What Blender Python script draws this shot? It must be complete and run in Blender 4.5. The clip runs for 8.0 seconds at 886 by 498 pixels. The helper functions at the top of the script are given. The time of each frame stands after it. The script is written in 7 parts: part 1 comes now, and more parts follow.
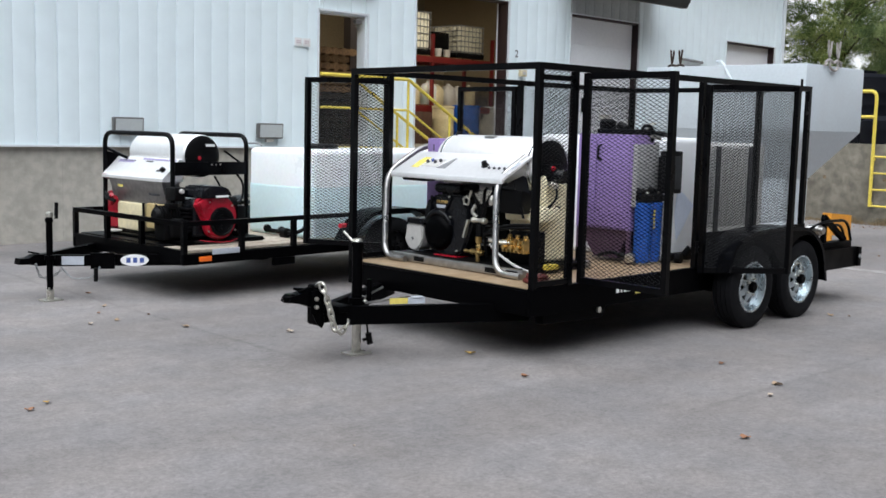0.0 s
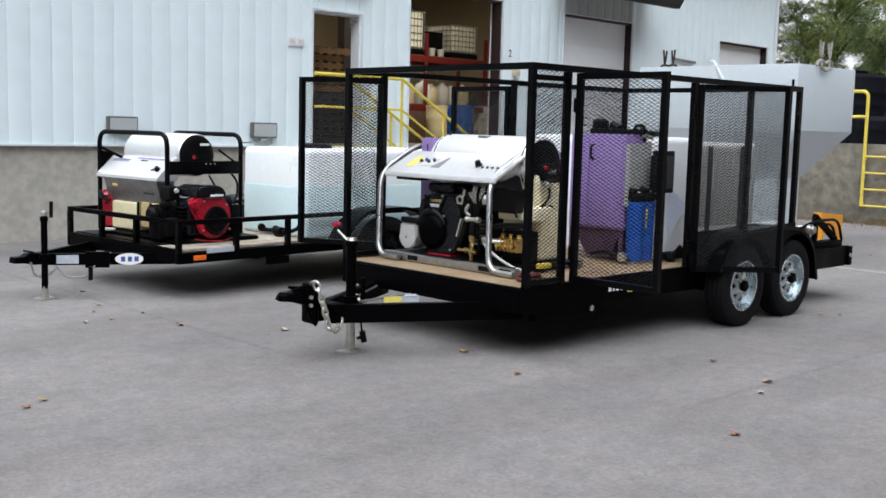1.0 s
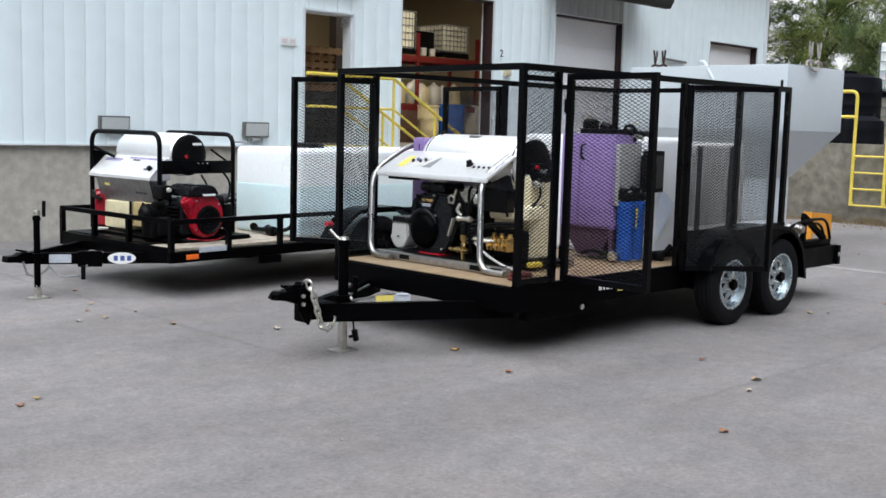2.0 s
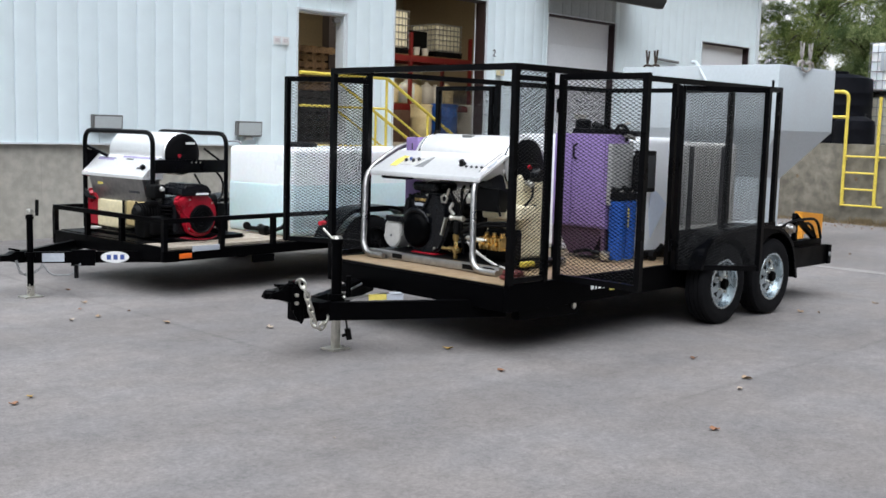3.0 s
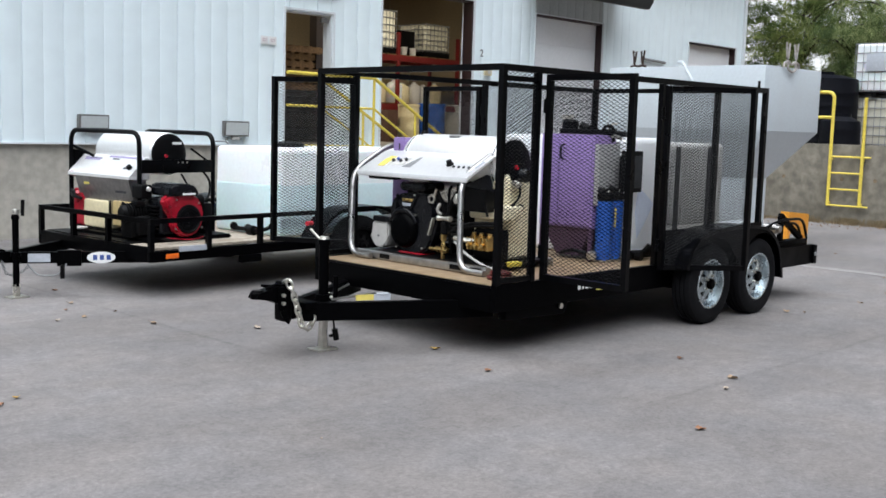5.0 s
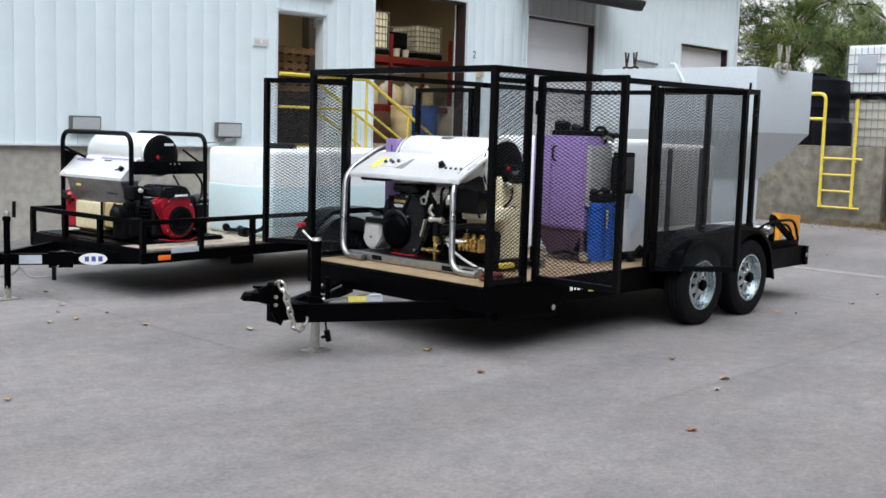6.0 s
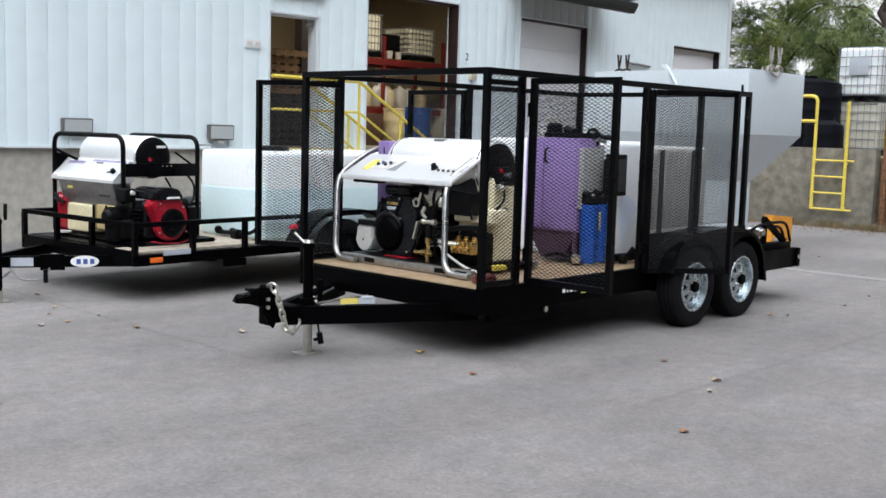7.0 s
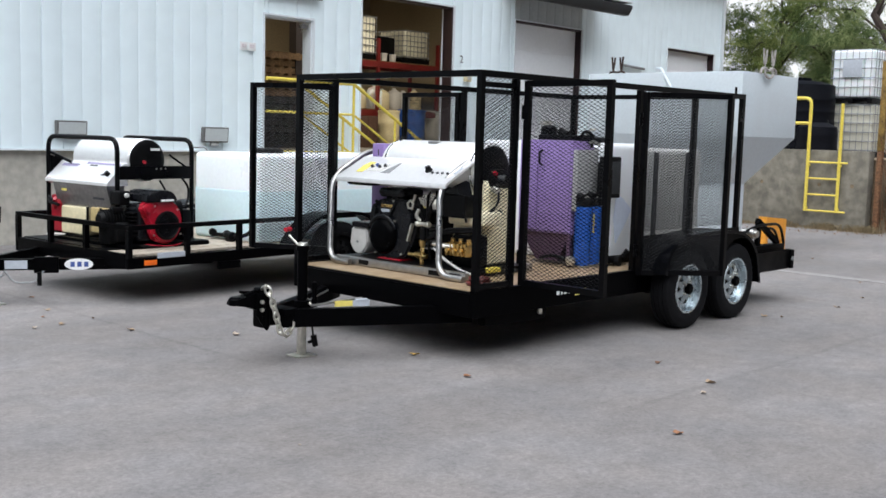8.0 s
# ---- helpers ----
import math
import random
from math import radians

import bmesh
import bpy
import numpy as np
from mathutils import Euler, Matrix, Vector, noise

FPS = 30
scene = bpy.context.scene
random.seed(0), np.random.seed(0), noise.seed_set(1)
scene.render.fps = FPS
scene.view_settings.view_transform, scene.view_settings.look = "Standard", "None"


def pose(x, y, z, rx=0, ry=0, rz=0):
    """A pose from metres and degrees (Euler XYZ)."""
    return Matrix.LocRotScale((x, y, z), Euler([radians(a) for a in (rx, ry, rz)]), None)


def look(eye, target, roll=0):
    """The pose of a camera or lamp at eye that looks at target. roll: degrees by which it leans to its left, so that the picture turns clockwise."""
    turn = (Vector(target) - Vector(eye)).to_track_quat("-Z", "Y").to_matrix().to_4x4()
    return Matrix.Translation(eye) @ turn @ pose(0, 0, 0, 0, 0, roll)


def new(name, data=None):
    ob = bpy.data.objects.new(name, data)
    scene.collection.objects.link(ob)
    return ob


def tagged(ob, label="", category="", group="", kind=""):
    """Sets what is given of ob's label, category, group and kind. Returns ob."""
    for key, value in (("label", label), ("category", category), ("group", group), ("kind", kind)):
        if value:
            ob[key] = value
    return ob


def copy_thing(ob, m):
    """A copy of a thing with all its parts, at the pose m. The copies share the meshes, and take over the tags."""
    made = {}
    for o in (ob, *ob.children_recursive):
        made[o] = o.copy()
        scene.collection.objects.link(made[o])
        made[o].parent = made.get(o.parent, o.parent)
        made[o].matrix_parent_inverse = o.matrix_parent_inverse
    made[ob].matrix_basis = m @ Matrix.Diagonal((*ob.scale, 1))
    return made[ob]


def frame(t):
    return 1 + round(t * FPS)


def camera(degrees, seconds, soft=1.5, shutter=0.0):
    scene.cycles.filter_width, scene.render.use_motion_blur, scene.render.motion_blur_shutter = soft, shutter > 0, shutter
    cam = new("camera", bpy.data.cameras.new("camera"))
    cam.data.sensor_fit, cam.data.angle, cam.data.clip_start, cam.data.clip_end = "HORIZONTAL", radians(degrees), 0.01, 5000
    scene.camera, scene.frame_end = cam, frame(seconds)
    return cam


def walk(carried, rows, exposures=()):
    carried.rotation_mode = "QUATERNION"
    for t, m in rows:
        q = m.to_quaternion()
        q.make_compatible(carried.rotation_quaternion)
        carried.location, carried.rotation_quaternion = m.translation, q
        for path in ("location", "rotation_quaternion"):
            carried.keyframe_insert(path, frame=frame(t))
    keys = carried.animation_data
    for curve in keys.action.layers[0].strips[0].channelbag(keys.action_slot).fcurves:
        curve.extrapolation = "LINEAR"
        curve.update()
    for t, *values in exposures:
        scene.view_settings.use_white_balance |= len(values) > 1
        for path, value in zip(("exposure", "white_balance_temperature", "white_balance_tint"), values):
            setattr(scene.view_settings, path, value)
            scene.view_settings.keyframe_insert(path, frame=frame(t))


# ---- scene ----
import itertools

cam = camera(45.3, 8.0, soft=1.6)
# seconds, eye x, y, z, heading from the x axis, pitch, roll
ROWS = [
    (0.0, 0.014, -0.010, 1.588, 46.006, -6.512, 1.403),
    (0.5, -0.002, -0.027, 1.589, 45.863, -6.520, 1.434),
    (1.0, -0.020, -0.046, 1.590, 45.662, -6.538, 1.462),
    (1.5, -0.038, -0.065, 1.593, 45.428, -6.551, 1.473),
    (3.0, -0.079, -0.104, 1.597, 44.803, -6.587, 1.602),
    (3.5, -0.078, -0.105, 1.598, 44.637, -6.588, 1.610),
    (4.0, -0.076, -0.106, 1.599, 44.473, -6.589, 1.620),
    (4.5, -0.080, -0.107, 1.601, 44.309, -6.597, 1.645),
    (6.0, -0.079, -0.118, 1.602, 43.763, -6.497, 1.673),
    (6.5, -0.078, -0.120, 1.603, 43.564, -6.436, 1.680),
    (7.0, -0.074, -0.120, 1.601, 43.395, -6.365, 1.656),
    (7.5, -0.074, -0.123, 1.602, 43.236, -6.311, 1.650),
    (8.0, -0.074, -0.128, 1.603, 43.128, -6.241, 1.621),
]


def aim(x, y, z, heading, pitch, roll):
    a, p = radians(heading), radians(pitch)
    eye = Vector((x, y, z))
    return look(eye, eye + Vector((math.cos(a) * math.cos(p), math.sin(a) * math.cos(p), math.sin(p))), roll)


walk(cam, [(t, aim(*rest)) for t, *rest in ROWS], [(0.0, 0.65), (1.5, 0.67), (3.0, 0.70), (8.0, 0.71)])

# ---- light: an overcast afternoon ----
world = bpy.data.worlds.new("overcast_sky")
scene.world = world
world.use_nodes = True
wn = world.node_tree
sky = wn.nodes.new("ShaderNodeTexSky")
sky.sky_type = "NISHITA"
sky.sun_disc = False
sky.sun_elevation = radians(70)
sky.sun_rotation = radians(259)
sky.air_density, sky.dust_density, sky.ozone_density = 1.0, 4.0, 1.0
wn.links.new(sky.outputs["Color"], wn.nodes["Background"].inputs["Color"])
wn.nodes["Background"].inputs["Strength"].default_value = 0.017
sun = new("sun", bpy.data.lights.new("sun", "SUN"))
sun.data.energy, sun.data.angle, sun.data.color = 4.25, radians(86), (0.925, 0.975, 1.035)
sun.matrix_world = look((0, 0, 30), (10.8, 5.6, 0))


# ---- materials ----
def mat(name, color, rough=0.6, metal=0.0, var=0.12, big=1.5, fine=25.0, bump=0.1, bump_size=60.0, tint=None, rvar=0.1, **extra):
    """A surface with stains at a large scale, grain at a fine one, and relief."""
    m = bpy.data.materials.new(name)
    m.use_nodes = True
    nt = m.node_tree
    bsdf = nt.nodes["Principled BSDF"]
    co = nt.nodes.new("ShaderNodeTexCoord").outputs["Object"]

    def grain(scale, detail):
        n = nt.nodes.new("ShaderNodeTexNoise")
        n.inputs["Scale"].default_value, n.inputs["Detail"].default_value = scale, detail
        nt.links.new(co, n.inputs["Vector"])
        return n.outputs["Fac"]

    def mixed(fac, a, b):
        x = nt.nodes.new("ShaderNodeMix")
        x.data_type = "RGBA"
        nt.links.new(fac, x.inputs["Factor"])
        for slot, v in ((6, a), (7, b)):
            if isinstance(v, tuple):
                x.inputs[slot].default_value = (*v, 1)
            else:
                nt.links.new(v, x.inputs[slot])
        return x.outputs[2]

    def span(fac, lo, hi, a=0.0, b=1.0):
        r = nt.nodes.new("ShaderNodeMapRange")
        for k, v in zip(("From Min", "From Max", "To Min", "To Max"), (lo, hi, a, b)):
            r.inputs[k].default_value = v
        nt.links.new(fac, r.inputs["Value"])
        return r.outputs["Result"]

    low = tuple(c * (1 - var) for c in color)
    high = tuple(min(1, c * (1 + var)) for c in color)
    other = tint or tuple(c * (1 - 1.6 * var) for c in color)
    g1, g2 = grain(big, 5), grain(fine, 4)
    base = mixed(span(g2, 0.35, 0.65), low, high)
    base = mixed(span(g1, 0.5, 0.75, 0, 0.7), base, other)
    nt.links.new(base, bsdf.inputs["Base Color"])
    nt.links.new(span(g1, 0.3, 0.7, max(0.02, rough - rvar), min(1, rough + rvar)), bsdf.inputs["Roughness"])
    bsdf.inputs["Metallic"].default_value = metal
    for k, v in extra.items():
        bsdf.inputs[k.replace("_", " ")].default_value = v
    if bump:
        b = nt.nodes.new("ShaderNodeBump")
        b.inputs["Strength"].default_value, b.inputs["Distance"].default_value = bump, 0.01
        nt.links.new(grain(bump_size, 3), b.inputs["Height"])
        nt.links.new(b.outputs["Normal"], bsdf.inputs["Normal"])
    return m


M_SIDING = mat("white_siding", (0.80, 0.895, 0.93), 0.42, var=0.02, big=0.5, fine=3, bump=0.03, bump_size=4, tint=(0.75, 0.845, 0.885))
M_SOFFIT = mat("grey_roof_shaded_siding", (0.42, 0.45, 0.46), 0.5, var=0.06, big=0.8, bump=0.03)
M_CONCRETE = mat("cast_concrete", (0.42, 0.395, 0.345), 0.85, var=0.12, big=0.9, fine=9, bump=0.25, bump_size=45, tint=(0.33, 0.305, 0.26))
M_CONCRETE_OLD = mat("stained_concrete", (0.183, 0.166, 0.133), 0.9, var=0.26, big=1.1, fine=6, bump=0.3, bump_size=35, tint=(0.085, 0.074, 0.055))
M_CANOPY = mat("charcoal_metal", (0.035, 0.037, 0.04), 0.5, var=0.1, bump=0.03, Specular_IOR_Level=0.25)
M_TRIM = mat("white_trim", (0.70, 0.74, 0.77), 0.4, var=0.03, bump=0.02)
M_MAROON = mat("maroon_steel", (0.018, 0.0035, 0.0045), 0.5, var=0.2, bump=0.05)
M_DOORPANEL = mat("white_door_panel", (0.90, 0.91, 0.93), 0.45, var=0.02, big=0.6, bump=0.02)
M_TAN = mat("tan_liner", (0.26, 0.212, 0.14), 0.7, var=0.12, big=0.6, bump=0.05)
M_RED = mat("red_paint", (0.36, 0.008, 0.022), 0.32, var=0.08, bump=0.03)
M_RACK = mat("red_rack_steel", (0.15, 0.011, 0.011), 0.4, var=0.15, bump=0.05)
M_BLACK = mat("black_enamel", (0.0010, 0.0010, 0.0013), 0.42, var=0.25, big=4, bump=0.05, rvar=0.1, Specular_IOR_Level=0.03)
M_FRAME = mat("black_frame_paint", (0.0015, 0.0016, 0.0021), 0.34, var=0.3, big=5, bump=0.06, bump_size=30, rvar=0.1, Specular_IOR_Level=0.09, tint=(0.0028, 0.0020, 0.0020))
M_BLACK_GLOSS = mat("glossy_black_paint", (0.0014, 0.0016, 0.0024), 0.24, var=0.25, big=5, bump=0.08, bump_size=25, rvar=0.1, Specular_IOR_Level=0.07)
M_BLACK_DULL = mat("black_plastic", (0.0028, 0.0028, 0.0032), 0.45, var=0.2, bump=0.08, bump_size=120, Specular_IOR_Level=0.12)
M_MESH = mat("black_mesh_steel", (0.0042, 0.0042, 0.0050), 0.3, var=0.2, bump=0, Specular_IOR_Level=0.14)
M_ENGINE = mat("moulded_engine_black", (0.0042, 0.0046, 0.0062), 0.27, var=0.2, big=6, bump=0.1, bump_size=140, Specular_IOR_Level=0.24)
M_RUBBER = mat("tyre_rubber", (0.0055, 0.0055, 0.0065), 0.75, var=0.2, big=6, bump=0.15, bump_size=90, tint=(0.009, 0.009, 0.009), Specular_IOR_Level=0.12)
M_RIM = mat("galvanised_rim", (0.47, 0.53, 0.56), 0.27, 0.85, var=0.08, big=12, bump=0.03)
M_STEEL = mat("stainless_steel", (0.92, 0.92, 0.92), 0.33, 0.58, var=0.03, big=3, bump=0.015, bump_size=9, rvar=0.04)
M_DRUM = mat("polished_aluminium_jacket", (0.92, 0.92, 0.92), 0.36, 0.55, var=0.02, big=3, bump=0.01, rvar=0.03)
M_STEEL_POLISHED = mat("polished_steel", (0.78, 0.78, 0.78), 0.2, 1.0, var=0.03, big=3, bump=0.01, bump_size=6, rvar=0.04)
M_STEEL_DULL = mat("brushed_steel_tube", (0.42, 0.41, 0.40), 0.36, 1.0, var=0.12, big=8, bump=0.03)
M_ZINC = mat("zinc_plated", (0.62, 0.60, 0.54), 0.34, 0.9, var=0.12, big=15, bump=0.06)
M_BRASS = mat("brass", (0.62, 0.42, 0.16), 0.3, 1.0, var=0.15, big=20, bump=0.1)
M_PLY = mat("plywood", (0.265, 0.19, 0.115), 0.42, var=0.18, big=2.0, fine=22, bump=0.1, tint=(0.17, 0.105, 0.058))
M_PLANK = mat("worn_planks", (0.36, 0.31, 0.25), 0.75, var=0.16, big=2.2, fine=18, bump=0.2, tint=(0.30, 0.24, 0.18))
M_PURPLE = mat("purple_powder_coat", (0.265, 0.18, 0.41), 0.4, var=0.05, big=3, bump=0.06, bump_size=150)
M_PURPLE_DARK = mat("plum_powder_coat", (0.10, 0.055, 0.10), 0.5, var=0.12, big=4, bump=0.05)
M_POLY = mat("white_poly", (0.87, 0.91, 0.93), 0.35, var=0.02, big=2, bump=0.04, bump_size=12, Subsurface_Weight=0.1)
M_POLY_WET = mat("poly_with_water", (0.66, 0.81, 0.84), 0.35, var=0.03, big=2, bump=0.04, bump_size=12, Subsurface_Weight=0.1)


def see_through(m, share):
    """Thin plastic walls that let some light pass."""
    nt = m.node_tree
    bsdf = nt.nodes["Principled BSDF"]
    back = nt.nodes.new("ShaderNodeBsdfTranslucent")
    nt.links.new(bsdf.inputs["Base Color"].links[0].from_socket, back.inputs["Color"])
    mix = nt.nodes.new("ShaderNodeMixShader")
    mix.inputs["Fac"].default_value = share
    nt.links.new(bsdf.outputs["BSDF"], mix.inputs[1])
    nt.links.new(back.outputs["BSDF"], mix.inputs[2])
    nt.links.new(mix.outputs["Shader"], nt.nodes["Material Output"].inputs["Surface"])
    return m


M_TANK = see_through(mat("translucent_white_poly", (0.94, 0.955, 0.975), 0.35, var=0.01, big=2, bump=0.03, bump_size=12), 0.25)
M_CREAM = mat("cream_poly", (0.65, 0.57, 0.37), 0.42, var=0.08, big=4, bump=0.05, bump_size=20, tint=(0.58, 0.48, 0.27))
M_AMBERPOLY = mat("amber_poly", (0.47, 0.36, 0.17), 0.42, var=0.1, big=5, bump=0.05, tint=(0.33, 0.22, 0.09))
M_BLUE = mat("blue_plastic", (0.012, 0.09, 0.42), 0.35, var=0.1, bump=0.05)
M_GREY = mat("grey_hammer_paint", (0.20, 0.205, 0.21), 0.5, var=0.1, bump=0.08)
M_BOXGREY = mat("galvanised_box", (0.36, 0.36, 0.355), 0.5, 0.2, var=0.1, bump=0.06)
M_GREYTANK = mat("smoky_poly", (0.74, 0.74, 0.72), 0.45, var=0.06, big=2, bump=0.04)
M_LIGHTGREY = mat("light_grey_plastic", (0.50, 0.49, 0.47), 0.5, var=0.05, bump=0.04)
M_HOPPER = mat("hopper_grey_paint", (0.52, 0.572, 0.605), 0.5, var=0.03, big=1.2, bump=0.03, tint=(0.50, 0.525, 0.55))
M_YELLOW = mat("safety_yellow", (0.72, 0.565, 0.085), 0.42, var=0.10, big=5, bump=0.06, tint=(0.60, 0.45, 0.07))
M_CAGE = mat("galvanised_cage_tube", (0.24, 0.25, 0.265), 0.45, 0.3, var=0.1, bump=0.03)
M_ORANGE = mat("orange_paint", (0.66, 0.27, 0.025), 0.45, var=0.1, bump=0.05)
M_AMBER = mat("amber_lens", (0.85, 0.16, 0.02), 0.2, var=0.05, bump=0)
M_WHITE = mat("white_print", (0.80, 0.80, 0.80), 0.5, var=0.02, bump=0)
M_SILVERTAPE = mat("reflective_tape", (0.44, 0.47, 0.52), 0.35, var=0.08, bump=0)
M_BLUEPRINT = mat("blue_print", (0.05, 0.09, 0.30), 0.5, var=0.05, bump=0)
M_YELLOWPRINT = mat("yellow_print", (0.68, 0.56, 0.13), 0.5, var=0.05, bump=0)
M_INK = mat("dark_print", (0.03, 0.03, 0.035), 0.5, var=0.05, bump=0)
M_CARD = mat("brown_cardboard", (0.17, 0.10, 0.05), 0.8, var=0.15, bump=0.08)
M_PAPER = mat("bluish_paper", (0.76, 0.83, 0.97), 0.6, var=0.03, bump=0.02)
M_LAMPFACE = mat("frosted_lamp_face", (0.52, 0.55, 0.555), 0.35, var=0.03, bump=0.02)
M_LAMPBODY = mat("bronze_lamp_body", (0.13, 0.125, 0.12), 0.5, var=0.1, bump=0.05)
M_BLACKTANK = mat("black_poly", (0.006, 0.0065, 0.009), 0.5, var=0.15, bump=0.05, bump_size=10, Specular_IOR_Level=0.06)
M_BARK = mat("bark", (0.035, 0.022, 0.017), 0.9, var=0.3, big=3, fine=20, bump=0.8, bump_size=20)
M_DRYLEAF = mat("dry_leaf", (0.22, 0.135, 0.075), 0.8, var=0.3, big=30, bump=0.2, tint=(0.13, 0.07, 0.045))
M_RUST = mat("dead_brush", (0.16, 0.075, 0.035), 0.9, var=0.4, big=4, bump=0.2, tint=(0.07, 0.05, 0.03))
M_SOIL = mat("dry_earth", (0.16, 0.115, 0.07), 0.95, var=0.3, big=1.6, bump=0.6, bump_size=14, tint=(0.09, 0.075, 0.045))
M_STRAW = mat("dry_grass", (0.19, 0.14, 0.075), 0.9, var=0.35, big=3, bump=0)


def leaf_mat(name, a, b):
    m = bpy.data.materials.new(name)
    m.use_nodes = True
    nt = m.node_tree
    bsdf = nt.nodes["Principled BSDF"]
    geo = nt.nodes.new("ShaderNodeNewGeometry")
    ramp = nt.nodes.new("ShaderNodeMix")
    ramp.data_type = "RGBA"
    noise = nt.nodes.new("ShaderNodeTexNoise")
    noise.inputs["Scale"].default_value, noise.inputs["Detail"].default_value = 1.1, 2.0
    nt.links.new(nt.nodes.new("ShaderNodeTexCoord").outputs["Object"], noise.inputs["Vector"])
    tone = nt.nodes.new("ShaderNodeMapRange")
    for k, v in zip(("From Min", "From Max", "To Min", "To Max"), (0.38, 0.62, -0.25, 0.85)):
        tone.inputs[k].default_value = v
    nt.links.new(noise.outputs["Fac"], tone.inputs["Value"])
    both = nt.nodes.new("ShaderNodeMath")
    both.operation, both.use_clamp = "MULTIPLY_ADD", True
    nt.links.new(geo.outputs["Random Per Island"], both.inputs[0])
    both.inputs[1].default_value = 0.3
    nt.links.new(tone.outputs["Result"], both.inputs[2])
    nt.links.new(both.outputs[0], ramp.inputs["Factor"])
    ramp.inputs[6].default_value, ramp.inputs[7].default_value = (*a, 1), (*b, 1)
    nt.links.new(ramp.outputs[2], bsdf.inputs["Base Color"])
    bsdf.inputs["Roughness"].default_value = 0.8
    bsdf.inputs["Specular IOR Level"].default_value = 0.15
    back = nt.nodes.new("ShaderNodeBsdfTranslucent")
    nt.links.new(ramp.outputs[2], back.inputs["Color"])
    mix = nt.nodes.new("ShaderNodeMixShader")
    mix.inputs["Fac"].default_value = 0.35
    nt.links.new(bsdf.outputs["BSDF"], mix.inputs[1])
    nt.links.new(back.outputs["BSDF"], mix.inputs[2])
    nt.links.new(mix.outputs["Shader"], nt.nodes["Material Output"].inputs["Surface"])
    return m


M_LEAF = leaf_mat("green_leaves", (0.052, 0.082, 0.022), (0.27, 0.315, 0.10))
M_LEAF_PALE = leaf_mat("grey_green_leaves", (0.080, 0.120, 0.046), (0.28, 0.33, 0.14))
M_LEAF_DARK = leaf_mat("dark_needles", (0.026, 0.046, 0.017), (0.12, 0.155, 0.058))


def asphalt():
    m = bpy.data.materials.new("worn_asphalt")
    m.use_nodes = True
    nt = m.node_tree
    bsdf = nt.nodes["Principled BSDF"]
    co = nt.nodes.new("ShaderNodeTexCoord").outputs["Object"]

    def tex(kind, scale, detail=4, where=co):
        n = nt.nodes.new(kind)
        n.inputs["Scale"].default_value = scale
        if "Detail" in n.inputs:
            n.inputs["Detail"].default_value = detail
        nt.links.new(where, n.inputs["Vector"])
        return n

    def span(out, lo, hi, a, b):
        r = nt.nodes.new("ShaderNodeMapRange")
        for k, v in zip(("From Min", "From Max", "To Min", "To Max"), (lo, hi, a, b)):
            r.inputs[k].default_value = v
        nt.links.new(out, r.inputs["Value"])
        return r.outputs["Result"]

    def times(a, b):
        x = nt.nodes.new("ShaderNodeMath")
        x.operation = "MULTIPLY"
        nt.links.new(a, x.inputs[0])
        nt.links.new(b, x.inputs[1])
        return x.outputs[0]

    stretch = nt.nodes.new("ShaderNodeMapping")
    stretch.inputs["Rotation"].default_value = (0, 0, radians(-42))
    stretch.inputs["Scale"].default_value = (0.35, 1.3, 1)
    nt.links.new(co, stretch.inputs["Vector"])
    v = span(tex("ShaderNodeTexNoise", 0.55, 6).outputs["Fac"], 0.3, 0.7, 0.86, 1.12)
    v = times(v, span(tex("ShaderNodeTexNoise", 0.9, 6, stretch.outputs["Vector"]).outputs["Fac"], 0.33, 0.67, 0.85, 1.11))
    v = times(v, span(tex("ShaderNodeTexNoise", 7, 5).outputs["Fac"], 0.3, 0.7, 0.89, 1.11))
    v = times(v, span(tex("ShaderNodeTexNoise", 38, 3).outputs["Fac"], 0.3, 0.7, 0.84, 1.16))
    v = times(v, span(tex("ShaderNodeTexNoise", 17, 3).outputs["Fac"], 0.3, 0.7, 0.92, 1.08))
    v = times(v, span(tex("ShaderNodeTexNoise", 120, 2).outputs["Fac"], 0.3, 0.7, 0.84, 1.16))
    v = times(v, span(tex("ShaderNodeTexVoronoi", 260).outputs["Distance"], 0.0, 0.6, 1.25, 0.85))
    # two old paving seams
    wob = tex("ShaderNodeTexNoise", 2.5, 3).outputs["Fac"]
    xyz = nt.nodes.new("ShaderNodeSeparateXYZ")
    nt.links.new(co, xyz.inputs["Vector"])

    def calc(kind, a, b):
        x = nt.nodes.new("ShaderNodeMath")
        x.operation = kind
        for slot, val in zip(x.inputs, (a, b)):
            if isinstance(val, float):
                slot.default_value = val
            else:
                nt.links.new(val, slot)
        return x.outputs[0]

    for across, along, at, start in (("Y", "X", 3.27, 4.9), ("X", "Y", 4.27, 5.5)):
        d = calc("ABSOLUTE", calc("ADD", calc("MULTIPLY", wob, 0.10), calc("SUBTRACT", xyz.outputs[across], at + 0.05)), 0.0)
        line = span(d, 0.004, 0.04, 0.15, 0.0)
        line = calc("MULTIPLY", line, span(xyz.outputs[along], start, start + 0.6, 0.0, 1.0))
        v = times(v, calc("SUBTRACT", 1.0, line))
    mix = nt.nodes.new("ShaderNodeMix")
    mix.data_type = "RGBA"
    mix.blend_type = "MULTIPLY"
    mix.inputs["Factor"].default_value = 1.0
    hue = nt.nodes.new("ShaderNodeMix")
    hue.data_type = "RGBA"
    hue.inputs[6].default_value = (0.189, 0.177, 0.176, 1)
    hue.inputs[7].default_value = (0.199, 0.181, 0.174, 1)
